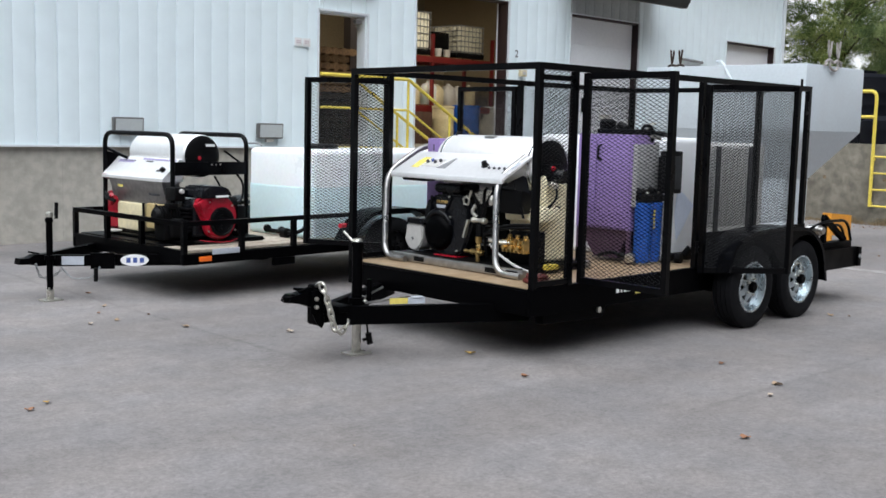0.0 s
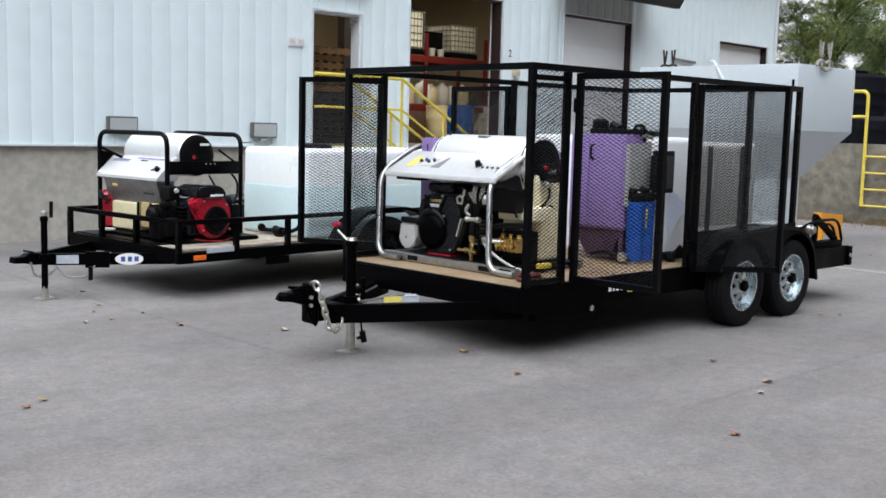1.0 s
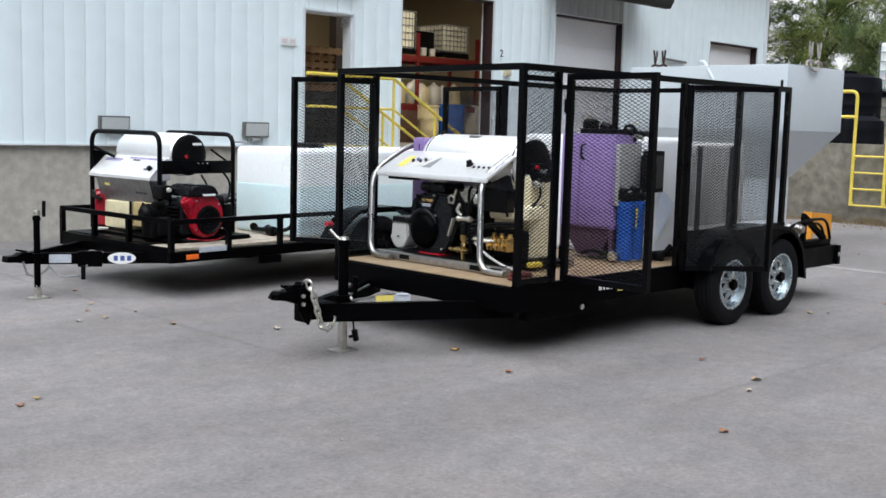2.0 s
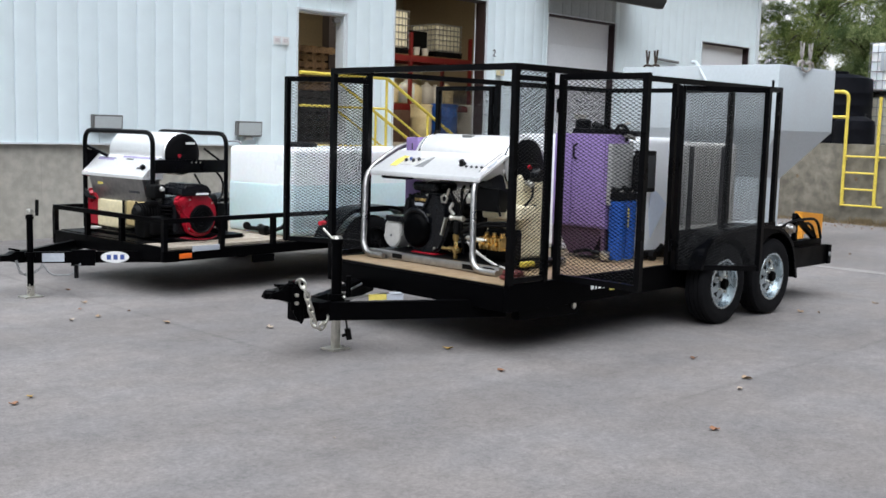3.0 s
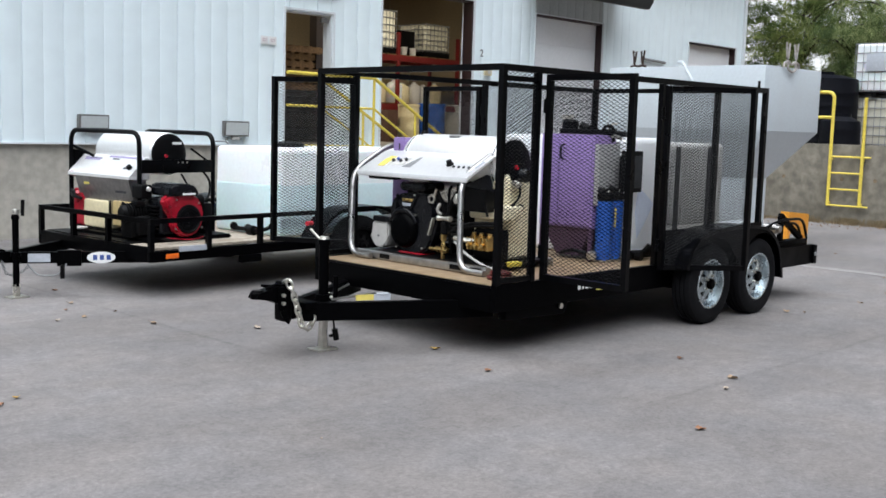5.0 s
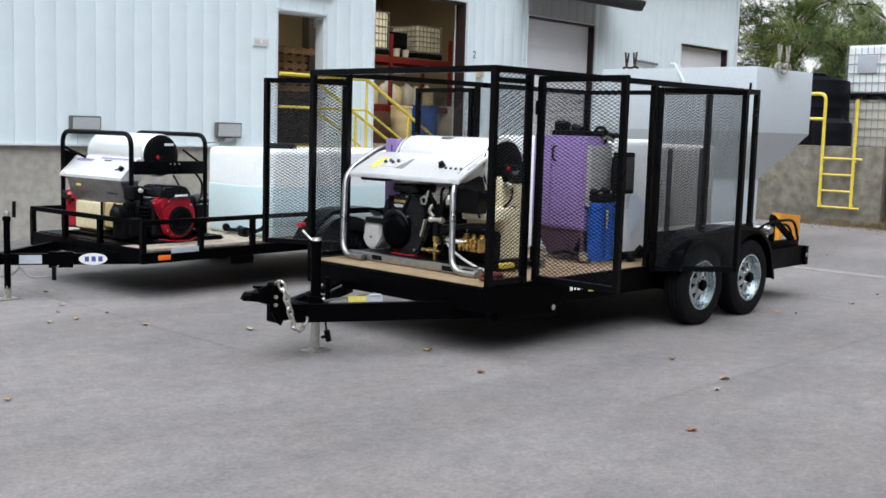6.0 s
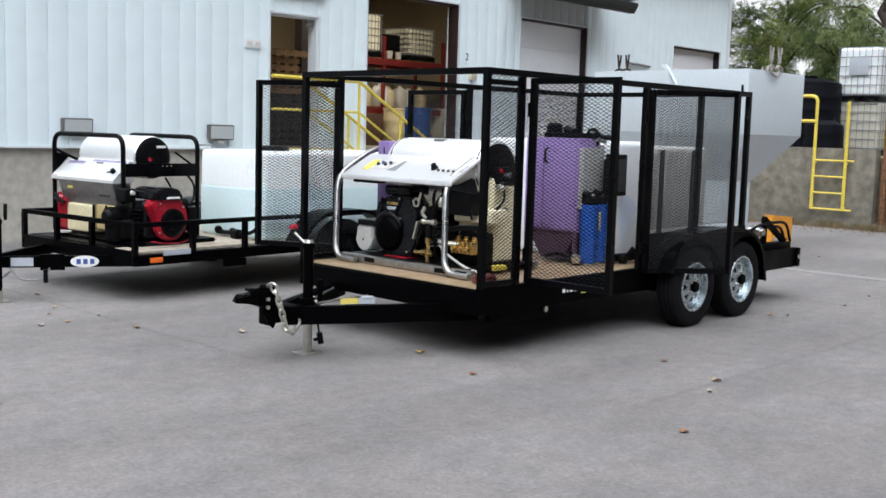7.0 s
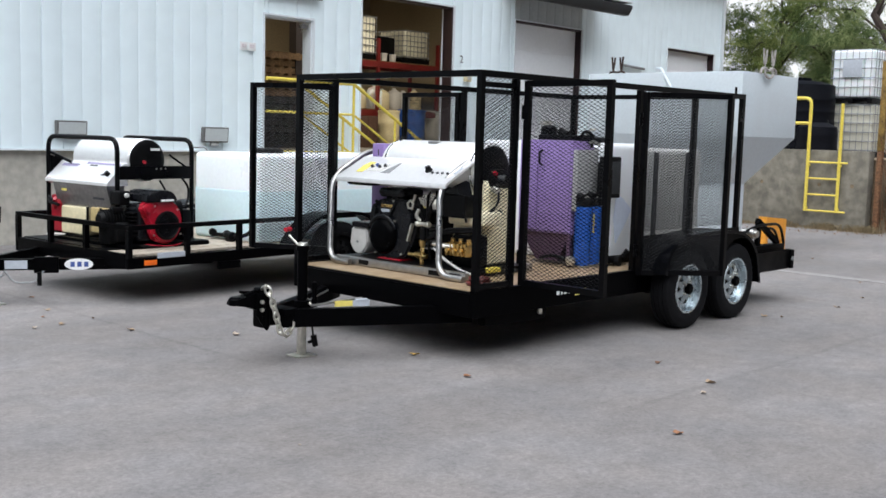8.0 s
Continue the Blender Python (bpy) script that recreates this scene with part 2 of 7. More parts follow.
    nt.links.new(span(tex("ShaderNodeTexNoise", 1.7, 5).outputs["Fac"], 0.38, 0.62, 0.0, 1.0), hue.inputs["Factor"])
    nt.links.new(hue.outputs[2], mix.inputs[6])
    nt.links.new(v, mix.inputs[7])
    nt.links.new(mix.outputs[2], bsdf.inputs["Base Color"])
    bsdf.inputs["Roughness"].default_value = 0.82
    b = nt.nodes.new("ShaderNodeBump")
    b.inputs["Strength"].default_value, b.inputs["Distance"].default_value = 0.5, 0.004
    nt.links.new(tex("ShaderNodeTexNoise", 150, 3).outputs["Fac"], b.inputs["Height"])
    nt.links.new(b.outputs["Normal"], bsdf.inputs["Normal"])
    return m


M_ASPHALT = asphalt()


# ---- mesh helpers ----
def B():
    return bmesh.new()


def box(bm, x0, x1, y0, y1, z0, z1, bevel=0.0, m=None, seg=2):
    """A block between two corners; bevel rounds its edges; m poses it."""
    made = bmesh.ops.create_cube(bm, size=1.0)["verts"]
    for v in made:
        v.co = Vector(((x0 + x1) / 2 + v.co.x * (x1 - x0), (y0 + y1) / 2 + v.co.y * (y1 - y0), (z0 + z1) / 2 + v.co.z * (z1 - z0)))
    if bevel:
        edges = list({e for v in made for e in v.link_edges})
        out = bmesh.ops.bevel(bm, geom=edges, offset=bevel, segments=seg, affect="EDGES", profile=0.6)
        made = list({v for f in out["faces"] for v in f.verts} | {v for v in made if v.is_valid})
    if m is not None:
        for v in made:
            v.co = m @ v.co
    return made


def frame_of(d):
    d = Vector(d).normalized()
    up = Vector((0, 0, 1)) if abs(d.z) < 0.95 else Vector((1, 0, 0))
    a = d.cross(up).normalized()
    return a, a.cross(d).normalized()


def bar(bm, p, q, w, h=None, turn=0.0):
    """A square bar between two points."""
    p, q = Vector(p), Vector(q)
    a, b = frame_of(q - p)
    h = h or w
    rings = []
    for c in (p, q):
        rings.append([bm.verts.new(c + a * sx * w / 2 + b * sy * h / 2) for sx, sy in ((-1, -1), (1, -1), (1, 1), (-1, 1))])
    for i in range(4):
        bm.faces.new((rings[0][i], rings[0][(i + 1) % 4], rings[1][(i + 1) % 4], rings[1][i]))
    bm.faces.new(rings[0][::-1])
    bm.faces.new(rings[1])


def cyl(bm, p, q, r, r2=None, seg=20):
    tube(bm, [p, q], [r, r if r2 is None else r2], seg)


def rounded(points, r, n=5):
    """A path with its corners rounded."""
    pts = [Vector(p) for p in points]
    out = [pts[0]]
    for a, b, c in zip(pts, pts[1:], pts[2:]):
        u, v = (a - b), (c - b)
        k = min(r, u.length * 0.48, v.length * 0.48)
        p, q = b + u.normalized() * k, b + v.normalized() * k
        for i in range(n + 1):
            t = i / n
            out.append(p * (1 - t) ** 2 + b * 2 * t * (1 - t) + q * t * t)
    out.append(pts[-1])
    return out


def tube(bm, points, r, seg=10, closed=False):
    pts = [Vector(p) for p in points]
    rs = r if isinstance(r, (list, tuple)) else [r] * len(pts)
    rings, a = [], None
    n = len(pts)
    for i, p in enumerate(pts):
        if closed:
            d = (pts[(i + 1) % n] - pts[i - 1]).normalized()
        else:
            d = (pts[min(i + 1, n - 1)] - pts[max(i - 1, 0)]).normalized()
        if a is None:
            a, b = frame_of(d)
        else:
            a = (a - d * a.dot(d)).normalized()
            b = a.cross(d).normalized()
        rings.append([bm.verts.new(p + (a * math.cos(t) + b * math.sin(t)) * rs[i]) for t in (2 * math.pi * k / seg for k in range(seg))])
    for i in range(n if closed else n - 1):
        s, t = rings[i], rings[(i + 1) % n]
        for k in range(seg):
            bm.faces.new((s[k], s[(k + 1) % seg], t[(k + 1) % seg], t[k]))
    if not closed:
        bm.faces.new(rings[0][::-1])
        bm.faces.new(rings[-1])


def lathe(bm, profile, centre, axis="y", seg=32, caps=True):
    """Profile points (along, radius) turned about an axis through centre."""
    c = Vector(centre)
    rings = []
    for along, r in profile:
        ring = []
        for k in range(seg):
            t = 2 * math.pi * k / seg
            u, v = r * math.cos(t), r * math.sin(t)
            ring.append(bm.verts.new(c + Vector({"y": (u, along, v), "x": (along, u, v), "z": (u, v, along)}[axis])))
        rings.append(ring)
    for s, t in zip(rings, rings[1:]):
        for k in range(seg):
            bm.faces.new((s[k], s[(k + 1) % seg], t[(k + 1) % seg], t[k]))
    for ring in (rings[0], rings[-1]):
        if caps and profile[0 if ring is rings[0] else -1][1] > 1e-4:
            bm.faces.new(ring)


def slab(bm, outline, lo, hi, axis="y"):
    """A flat outline in the two other axes, given thickness along one."""
    def at(a, b, c):
        return {"y": (a, c, b), "x": (c, a, b), "z": (a, b, c)}[axis]
    front = [bm.verts.new(at(a, b, lo)) for a, b in outline]
    back = [bm.verts.new(at(a, b, hi)) for a, b in outline]
    n = len(outline)
    for i in range(n):
        bm.faces.new((front[i], front[(i + 1) % n], back[(i + 1) % n], back[i]))
    bm.faces.new(front)
    bm.faces.new(back[::-1])


def part(name, bm, material, parent=None, label="", smooth=35.0, m=None):
    """Links a bmesh as one mesh object, under a thing or a part."""
    bmesh.ops.recalc_face_normals(bm, faces=bm.faces[:])
    data = bpy.data.meshes.new(name)
    bm.to_mesh(data)
    bm.free()
    data.materials.append(material)
    if smooth:
        data.polygons.foreach_set("use_smooth", [True] * len(data.polygons))
        data.set_sharp_from_angle(angle=radians(smooth))
    ob = new(name, data)
    if parent is not None:
        ob.parent = parent
    if m is not None:
        ob.matrix_basis = m
    if label:
        tagged(ob, label)
    return ob


def thing(name, label, category, m=None, group="", kind=""):
    ob = new(name)
    ob.empty_display_size = 0.1
    if m is not None:
        ob.matrix_basis = m
    return tagged(ob, label, category, group, kind)


def bars_text(bm, x0, x1, z0, z1, y, lines=2, axis="y", words=(5, 3, 4)):
    """Unreadable writing: short thin bars in rows."""
    h = (z1 - z0) / (lines * 1.8)
    for i in range(lines):
        top = z1 - i * h * 1.8
        x = x0
        for w in itertools.cycle(words):
            ww = w * h * 0.55
            if x + ww > x1:
                break
            box(bm, x, x + ww, y - 0.0015, y + 0.0015, top - h, top)
            x += ww + h * 0.7


# ---- the setting: yard, building, terrace ----
bm = B()
box(bm, -250, 250, -250, 250, -0.3, 0.0)
tagged(part("ground", bm, M_ASPHALT, smooth=0), "worn grey asphalt yard with faint stains", "ground", kind="structure")

bm = B()
for k in range(14):
    y = 2.2 + 0.42 * k
    box(bm, 12.41 + 0.012 * math.sin(5.1 * k), 12.62 + 0.014 * math.sin(3.7 * k), y, y + 0.43, 0.0005, 0.004)
tagged(part("road_marking", bm, mat("faded_line_paint", (0.225, 0.214, 0.208), 0.85, var=0.2, big=6, fine=40, bump=0.2, tint=(0.185, 0.172, 0.17)), smooth=0), "faded pale painted line across the asphalt", "marking", kind="structure")

HOUSE = pose(0, 13.166, 0, 0, 0, 1.043)
DOCK = 1.237


def setting(name, bm, material, label, category, m=HOUSE, smooth=35.0):
    return tagged(part(name, bm, material, m=m, smooth=smooth), label, category, kind="structure")


PITCH, FIRST = 0.2848, 0.248


def siding(bm, s0, s1, z0, z1):
    """Sheet steel in shallow bowed pans, with a narrow groove where two pans meet."""
    pts = [(s0, 0.0)]
    for k in range(math.floor((s0 - FIRST) / PITCH) - 1, int((s1 - FIRST) / PITCH) + 2):
        c = FIRST + k * PITCH
        row = [(-0.006, -0.004), (0.0, 0.013), (0.006, -0.004)]
        row += [(PITCH * u, -0.004 - 0.011 * math.sin(math.pi * u)) for u in (0.06, 0.14, 0.24, 0.36, 0.5, 0.64, 0.76, 0.86, 0.94)]
        pts += [(c + u, y) for u, y in row if s0 + 0.002 < c + u < s1 - 0.002]
    pts.append((s1, 0.0))
    low = [bm.verts.new((s, y, z0)) for s, y in pts]
    top = [bm.verts.new((s, y, z1)) for s, y in pts]
    for i in range(len(pts) - 1):
        bm.faces.new((low[i], low[i + 1], top[i + 1], top[i]))


OPENINGS = ((10.13, 11.11, DOCK, 3.34), (12.19, 14.50, DOCK, 3.90), (16.32, 18.60, DOCK, 3.85), (22.13, 24.41, 1.46, 3.755))
EAVES = 5.5
runs, s = [], -7.0
for a, b, z0, z1 in OPENINGS:
    runs += [(s, a, DOCK, EAVES), (a, b, z1, EAVES)]
    if z0 > DOCK:
        runs.append((a, b, DOCK, z0))
    s = b
runs.append((s, 24.80, DOCK, EAVES))
for i, (a, b, z0, z1) in enumerate(runs):
    # run above the third door is greyer: canopy shade put into its colour
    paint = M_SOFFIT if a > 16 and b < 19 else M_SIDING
    bm = B()
    box(bm, a, b, 0.03, 0.21, z0, z1)
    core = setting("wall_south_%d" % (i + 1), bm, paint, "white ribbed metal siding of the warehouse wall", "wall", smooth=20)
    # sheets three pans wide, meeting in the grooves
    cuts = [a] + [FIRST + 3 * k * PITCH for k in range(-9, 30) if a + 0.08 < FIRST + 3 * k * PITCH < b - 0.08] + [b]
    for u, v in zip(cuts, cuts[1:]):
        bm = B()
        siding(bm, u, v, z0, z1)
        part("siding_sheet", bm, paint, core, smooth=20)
bm = B()
box(bm, -7, 24.80, 0.03, 0.35, -0.1, DOCK - 0.004)
setting("wall_plinth", bm, M_CONCRETE, "bare cast concrete plinth under the metal siding", "wall")
bm = B()
s = -7.0
for a, b, z0, z1 in OPENINGS[:3]:
    box(bm, s, a, -0.038, 0.003, DOCK - 0.012, DOCK + 0.012)
    s = b
box(bm, s, 24.80, -0.038, 0.003, DOCK - 0.012, DOCK + 0.012)
setting("trim_base", bm, M_TRIM, "white metal flashing along the foot of the siding", "trim")
# form joints in the plinth
bm = B()
for k in range(12):
    x = -6.2 + 2.44 * k
    box(bm, x, x + 0.006, 0.0275, 0.031, 0.0, DOCK - 0.04)
setting("wall_plinth_joints", bm, M_CONCRETE, "faint form joints in the concrete plinth", "wall")
bm = B()
box(bm, 24.72, 24.84, -0.05, 0.05, DOCK, EAVES)
setting("trim_corner", bm, M_TRIM, "white corner trim of the metal building", "trim")
# the rest of the warehouse shell
bm = B()
box(bm, 24.60, 24.80, 0.21, 16.0, 0.0, EAVES)
box(bm, -7.0, -6.8, 0.21, 16.0, 0.0, EAVES)
box(bm, -7.0, 24.80, 16.0, 16.2, 0.0, EAVES)
setting("wall_shell", bm, M_SIDING, "white metal end and rear walls of the warehouse", "wall")
bm = B()
box(bm, -7.3, 25.15, -0.4, 16.5, EAVES, EAVES + 0.25)
setting("roof_warehouse", bm, M_SOFFIT, "low grey metal warehouse roof", "roof")
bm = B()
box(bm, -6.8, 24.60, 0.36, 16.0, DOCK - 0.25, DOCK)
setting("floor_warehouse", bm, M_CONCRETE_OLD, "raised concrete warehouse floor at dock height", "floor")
bm = B()
box(bm, 9.0, 9.15, 0.22, 9.0, DOCK, 5.3)
box(bm, 21.0, 21.15, 0.22, 9.0, DOCK, 5.3)
box(bm, 9.0, 21.15, 9.0, 9.15, DOCK, 5.3)
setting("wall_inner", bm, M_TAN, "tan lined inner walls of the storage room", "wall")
bm = B()
box(bm, 9.0, 21.15, 0.22, 9.15, 5.3, 5.42)
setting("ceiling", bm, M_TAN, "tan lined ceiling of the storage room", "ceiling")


def reveal(name, a, b, z0, z1, deep, material, edge, label, panel=None, trim=0.03):
    """Jambs and head in an opening, a white outer edge, and a closed sectional door if asked."""
    bm = B()
    box(bm, a, a + 0.03, 0.002, deep, z0, z1 - 0.03)
    box(bm, b - 0.03, b, 0.002, deep, z0, z1 - 0.03)
    box(bm, a, b, 0.002, deep, z1 - 0.03, z1)
    ob = tagged(part(name, bm, material, m=HOUSE), label, "door", kind="structure")
    bm = B()
    t = trim
    for p in (((a - t, a), (z0, z1)), ((b, b + t), (z0, z1)), ((a - t, b + t), (z1, z1 + t))):
        (u, v), (w, q) = p
        box(bm, u, v, -0.03, 0.002, w, q)
    part("door_frame", bm, edge, ob)
    if panel:
        n = 5
        h = (z1 - 0.03 - z0) / n
        for k in range(n):
            bm = B()
            box(bm, a + 0.03, b - 0.03, deep - 0.06, deep - 0.01, z0 + k * h + 0.0015, z0 + (k + 1) * h - 0.0015, 0.003)
            part("door_panel", bm, panel, ob)
    return ob


door1 = reveal("door_1", *OPENINGS[0], 0.2, M_TRIM, M_TRIM, "white steel frame of an open doorway")
bm = B()
box(bm, 10.90, 11.035, 0.02, 0.09, 3.20, 3.27, 0.01)
bar(bm, (10.95, 0.05, 3.20), (11.02, 0.16, 3.16), 0.02)
part("door_closer", bm, M_LAMPBODY, door1, "dark door closer")
reveal("door_2", *OPENINGS[1], 0.21, M_MAROON, M_TRIM, "open dock doorway with maroon steel jambs")
reveal("door_3", *OPENINGS[2], 0.20, M_MAROON, M_TRIM, "closed white sectional dock door with maroon jambs", M_DOORPANEL, 0.018)
reveal("door_4", *OPENINGS[3], 0.21, M_MAROON, M_TRIM, "closed white sectional door with maroon jambs", M_DOORPANEL, 0.018)
bm = B()
box(bm, 14.45, 14.465, 0.213, 0.232, DOCK, 4.2)
setting("door_2_track", bm, M_TRIM, "pale steel door track inside the dock doorway", "door")

# inferred strip lights out of view, added to brighten the storage room
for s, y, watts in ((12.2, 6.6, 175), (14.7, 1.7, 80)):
    cl = thing("unseen_ceiling_light", "unseen strip light added on the warehouse ceiling", "ceiling light", HOUSE @ pose(s + 0.6, y, 4.99), "warehouse lights")
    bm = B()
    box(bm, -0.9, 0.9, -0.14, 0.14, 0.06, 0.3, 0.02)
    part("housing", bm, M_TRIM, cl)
    strip = new("unseen_tube_light", bpy.data.lights.new("unseen_tube_light", "AREA"))
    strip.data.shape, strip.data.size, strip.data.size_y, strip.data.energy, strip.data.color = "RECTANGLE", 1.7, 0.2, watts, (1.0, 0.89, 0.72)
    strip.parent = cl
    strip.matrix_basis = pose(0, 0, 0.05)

# canopy above the third door
canopy = thing("canopy", "dark grey metal canopy above a closed dock door", "canopy", HOUSE)
bm = B()
slab(bm, [(-0.06, 4.50), (-0.80, 4.31), (-0.80, 4.345), (-0.06, 4.54)], 15.85, 19.02, "x")
part("roof_sheet", bm, M_CANOPY, canopy)
bm = B()
slab(bm, [(-0.68, 4.165), (-0.84, 4.155), (-0.93, 4.30), (-0.93, 4.36), (-0.68, 4.40)], 15.85, 19.09, "x")
bmesh.ops.bevel(bm, geom=bm.edges[:], offset=0.008, segments=2, affect="EDGES")
part("fascia", bm, M_CANOPY, canopy)
bm = B()
box(bm, 15.85, 19.08, -0.945, -0.70, 4.405, 4.44, 0.006)
part("gutter_lip", bm, M_TRIM, canopy, "pale metal gutter lip")
for x in (15.95, 17.5, 18.92):
    bm = B()
    bar(bm, (x, -0.05, 4.45), (x, -0.78, 4.265), 0.05)
    part("bracket", bm, M_CANOPY, canopy)

# hood over the doorway
hood = thing("door_hood", "shallow white metal rain hood above the doorway", "hood", HOUSE)
bm = B()
slab(bm, [(-0.02, 3.70), (-0.09, 3.675), (-0.09, 3.70), (-0.02, 3.82)], 10.02, 11.22, "x")
part("hood_sheet", bm, M_TRIM, hood)
bm = B()
slab(bm, [(-0.085, 3.66), (-0.10, 3.66), (-0.10, 3.685), (-0.085, 3.685)], 10.01, 11.23, "x")
part("drip_edge", bm, M_LAMPBODY, hood, "dark drip edge")


def wall_lamp(s0, s1, z0, z1):
    lamp = thing("wall_lamp", "square bronze wall lamp with a frosted face, unlit", "wall lamp", HOUSE @ pose(s0, -0.03, z0), "wall lamps")
    w, h = s1 - s0, z1 - z0
    bm = B()
    slab(bm, [(0, 0.0), (-0.075, 0.0), (-0.09, h), (0, h)], 0, w, "x")
    bmesh.ops.bevel(bm, geom=bm.edges[:], offset=0.008, segments=2, affect="EDGES")
    part("housing", bm, M_LAMPBODY, lamp)
    bm = B()
    slab(bm, [(-0.079, 0.02), (-0.093, h - 0.02), (-0.08, h - 0.02), (-0.07, 0.02)], 0.02, w - 0.02, "x")
    part("lens", bm, M_LAMPFACE, lamp)
    bm = B()
    box(bm, w * 0.35, w * 0.65, -0.06, 0.0, -0.05, -0.002, 0.008)
    part("conduit_box", bm, M_LIGHTGREY, lamp)
    return lamp


wall_lamp(6.66, 7.09, 1.43, 1.625)
wall_lamp(8.96, 9.40, 1.365, 1.59)

sign = thing("wall_sign", "pair of small white placards with faded pinkish print", "sign", HOUSE @ pose(9.65, -0.034, 2.765))
for k in range(2):
    bm = B()
    box(bm, k * 0.155, k * 0.155 + 0.145, -0.006, 0.0, 0.0, 0.125, 0.004)
    p = part("placard", bm, M_WHITE, sign)
    bm = B()
    bars_text(bm, k * 0.155 + 0.03, k * 0.155 + 0.12, 0.03, 0.09, -0.0075, 2)
    part("print", bm, mat("faded_print_%d" % k, (0.60, 0.50, 0.53), 0.6, bump=0), p)


def lettering(name, text, size, material, m, label, category):
    cu = bpy.data.curves.new(name, "FONT")
    cu.body, cu.size, cu.extrude, cu.align_x, cu.align_y = text, size, 0.002, "CENTER", "CENTER"
    tmp = bpy.data.objects.new(name, cu)
    scene.collection.objects.link(tmp)
    bpy.context.view_layer.update()
    data = bpy.data.meshes.new_from_object(tmp.evaluated_get(bpy.context.evaluated_depsgraph_get()))
    bpy.data.objects.remove(tmp)
    data.materials.clear()
    data.materials.append(material)
    ob = new(name, data)
    ob.matrix_basis = m
    return tagged(ob, label, category)


lettering("dock_number", "2", 0.19, M_INK, HOUSE @ pose(14.73, -0.034, 2.97, 90, 0, 0), "black painted figure 2 beside the dock doorway", "number")

wb = thing("switch_box", "small cream switch box on the white siding", "switch box", HOUSE @ pose(14.80, -0.03, 2.57))
bm = B()
box(bm, 0.0, 0.16, -0.07, 0.0, 0.0, 0.12, 0.012)
part("case", bm, M_CREAM, wb)
bm = B()
box(bm, 0.04, 0.12, -0.08, -0.0702, 0.03, 0.09, 0.004)
part("cover", bm, M_LIGHTGREY, wb)

# short pipe rail on the wall near the last doors
pipe = thing("wall_pipe", "thin grey pipe fixed to the siding", "pipe", HOUSE)
bm = B()
cyl(bm, (20.1, -0.06, 3.225), (21.05, -0.06, 3.19), 0.028, seg=10)
part("pipe_run", bm, M_GREY, pipe)

# ---- yellow stair to the doorway ----
stair = thing("yellow_stair", "yellow steel landing and stair with pipe handrails", "stair", HOUSE)
bm = B()
box(bm, 9.15, 10.82, -1.32, -0.06, DOCK - 0.10, DOCK - 0.04, 0.005)
part("landing", bm, M_GREY, stair, "grey grating landing")
bm = B()
box(bm, 9.15, 10.82, -1.345, -1.322, DOCK - 0.14, DOCK + 0.05, 0.004)
part("toe_plate", bm, M_YELLOW, stair)
bm = B()
bar(bm, (9.9, -1.33, 0.35), (10.70, -1.33, DOCK - 0.12), 0.045)
part("landing_brace", bm, M_YELLOW, stair)
for i in range(6):
    bm = B()
    x, z = 10.82 + i * 0.33, DOCK - 0.1 - (i + 1) * 0.177
    box(bm, x, x + 0.3, -1.26, -0.12, z, z + 0.035, 0.004)
    part("tread", bm, M_GREY, stair)
for y in (-1.32, -0.10):
    bm = B()
    slab(bm, [(10.82, DOCK - 0.02), (10.82, DOCK - 0.28), (12.95, 0.0), (13.2, 0.0), (13.1, 0.06)], y, y + 0.045, "y")
    part("stringer", bm, M_YELLOW, stair)
    start = 9.15 if y < -1 else 10.79
    bm = B()
    tube(bm, rounded([(start, y, DOCK + 1.06), (10.82, y, DOCK + 1.06), (13.30, y, 0.905), (13.30, y, 0.02)], 0.05), 0.026, 8)
    part("handrail", bm, M_YELLOW, stair)
    bm = B()
    tube(bm, rounded([(start, y, DOCK + 0.60), (10.82, y, DOCK + 0.60), (13.30, y, 0.425)], 0.05), 0.018, 8)
    part("mid_rail", bm, M_YELLOW, stair)
    for x, z0, z1 in ((10.82, DOCK - 0.05, DOCK + 1.06), (11.72, 0.75, 1.78)):
        bm = B()
        cyl(bm, (x, y, z0), (x, y, z1), 0.02, seg=8)
        part("rail_post", bm, M_YELLOW, stair)
for x in (9.25, 10.75):
    bm = B()
    bar(bm, (x, -1.25, 0), (x, -1.25, DOCK - 0.1), 0.08)
    part("landing_leg", bm, M_YELLOW, stair)

# ---- terrace behind the yard ----
bm = B()
box(bm, 19.75, 120, 7.5, 13.0, -0.2, 1.33)
box(bm, 25.3, 120, 13.0, 60, -0.2, 1.33)
setting("ground_terrace", bm, M_SOIL, "raised earth terrace behind the retaining wall", "ground", m=None)
bm = B()
box(bm, 19.5, 19.75, 7.57, 13.42, -0.1, 1.48, 0.012)
setting("wall_retaining", bm, M_CONCRETE_OLD, "stained concrete retaining wall closing the yard", "wall", m=None)
bm = B()
for y in (8.0, 8.63, 9.8, 10.6):
    cyl(bm, (19.496, y - 0.15, 0.83), (19.502, y - 0.15, 0.83), 0.035, seg=12)
setting("wall_retaining_ties", bm, M_SOIL, "dark tie holes in the retaining wall", "wall", m=None)


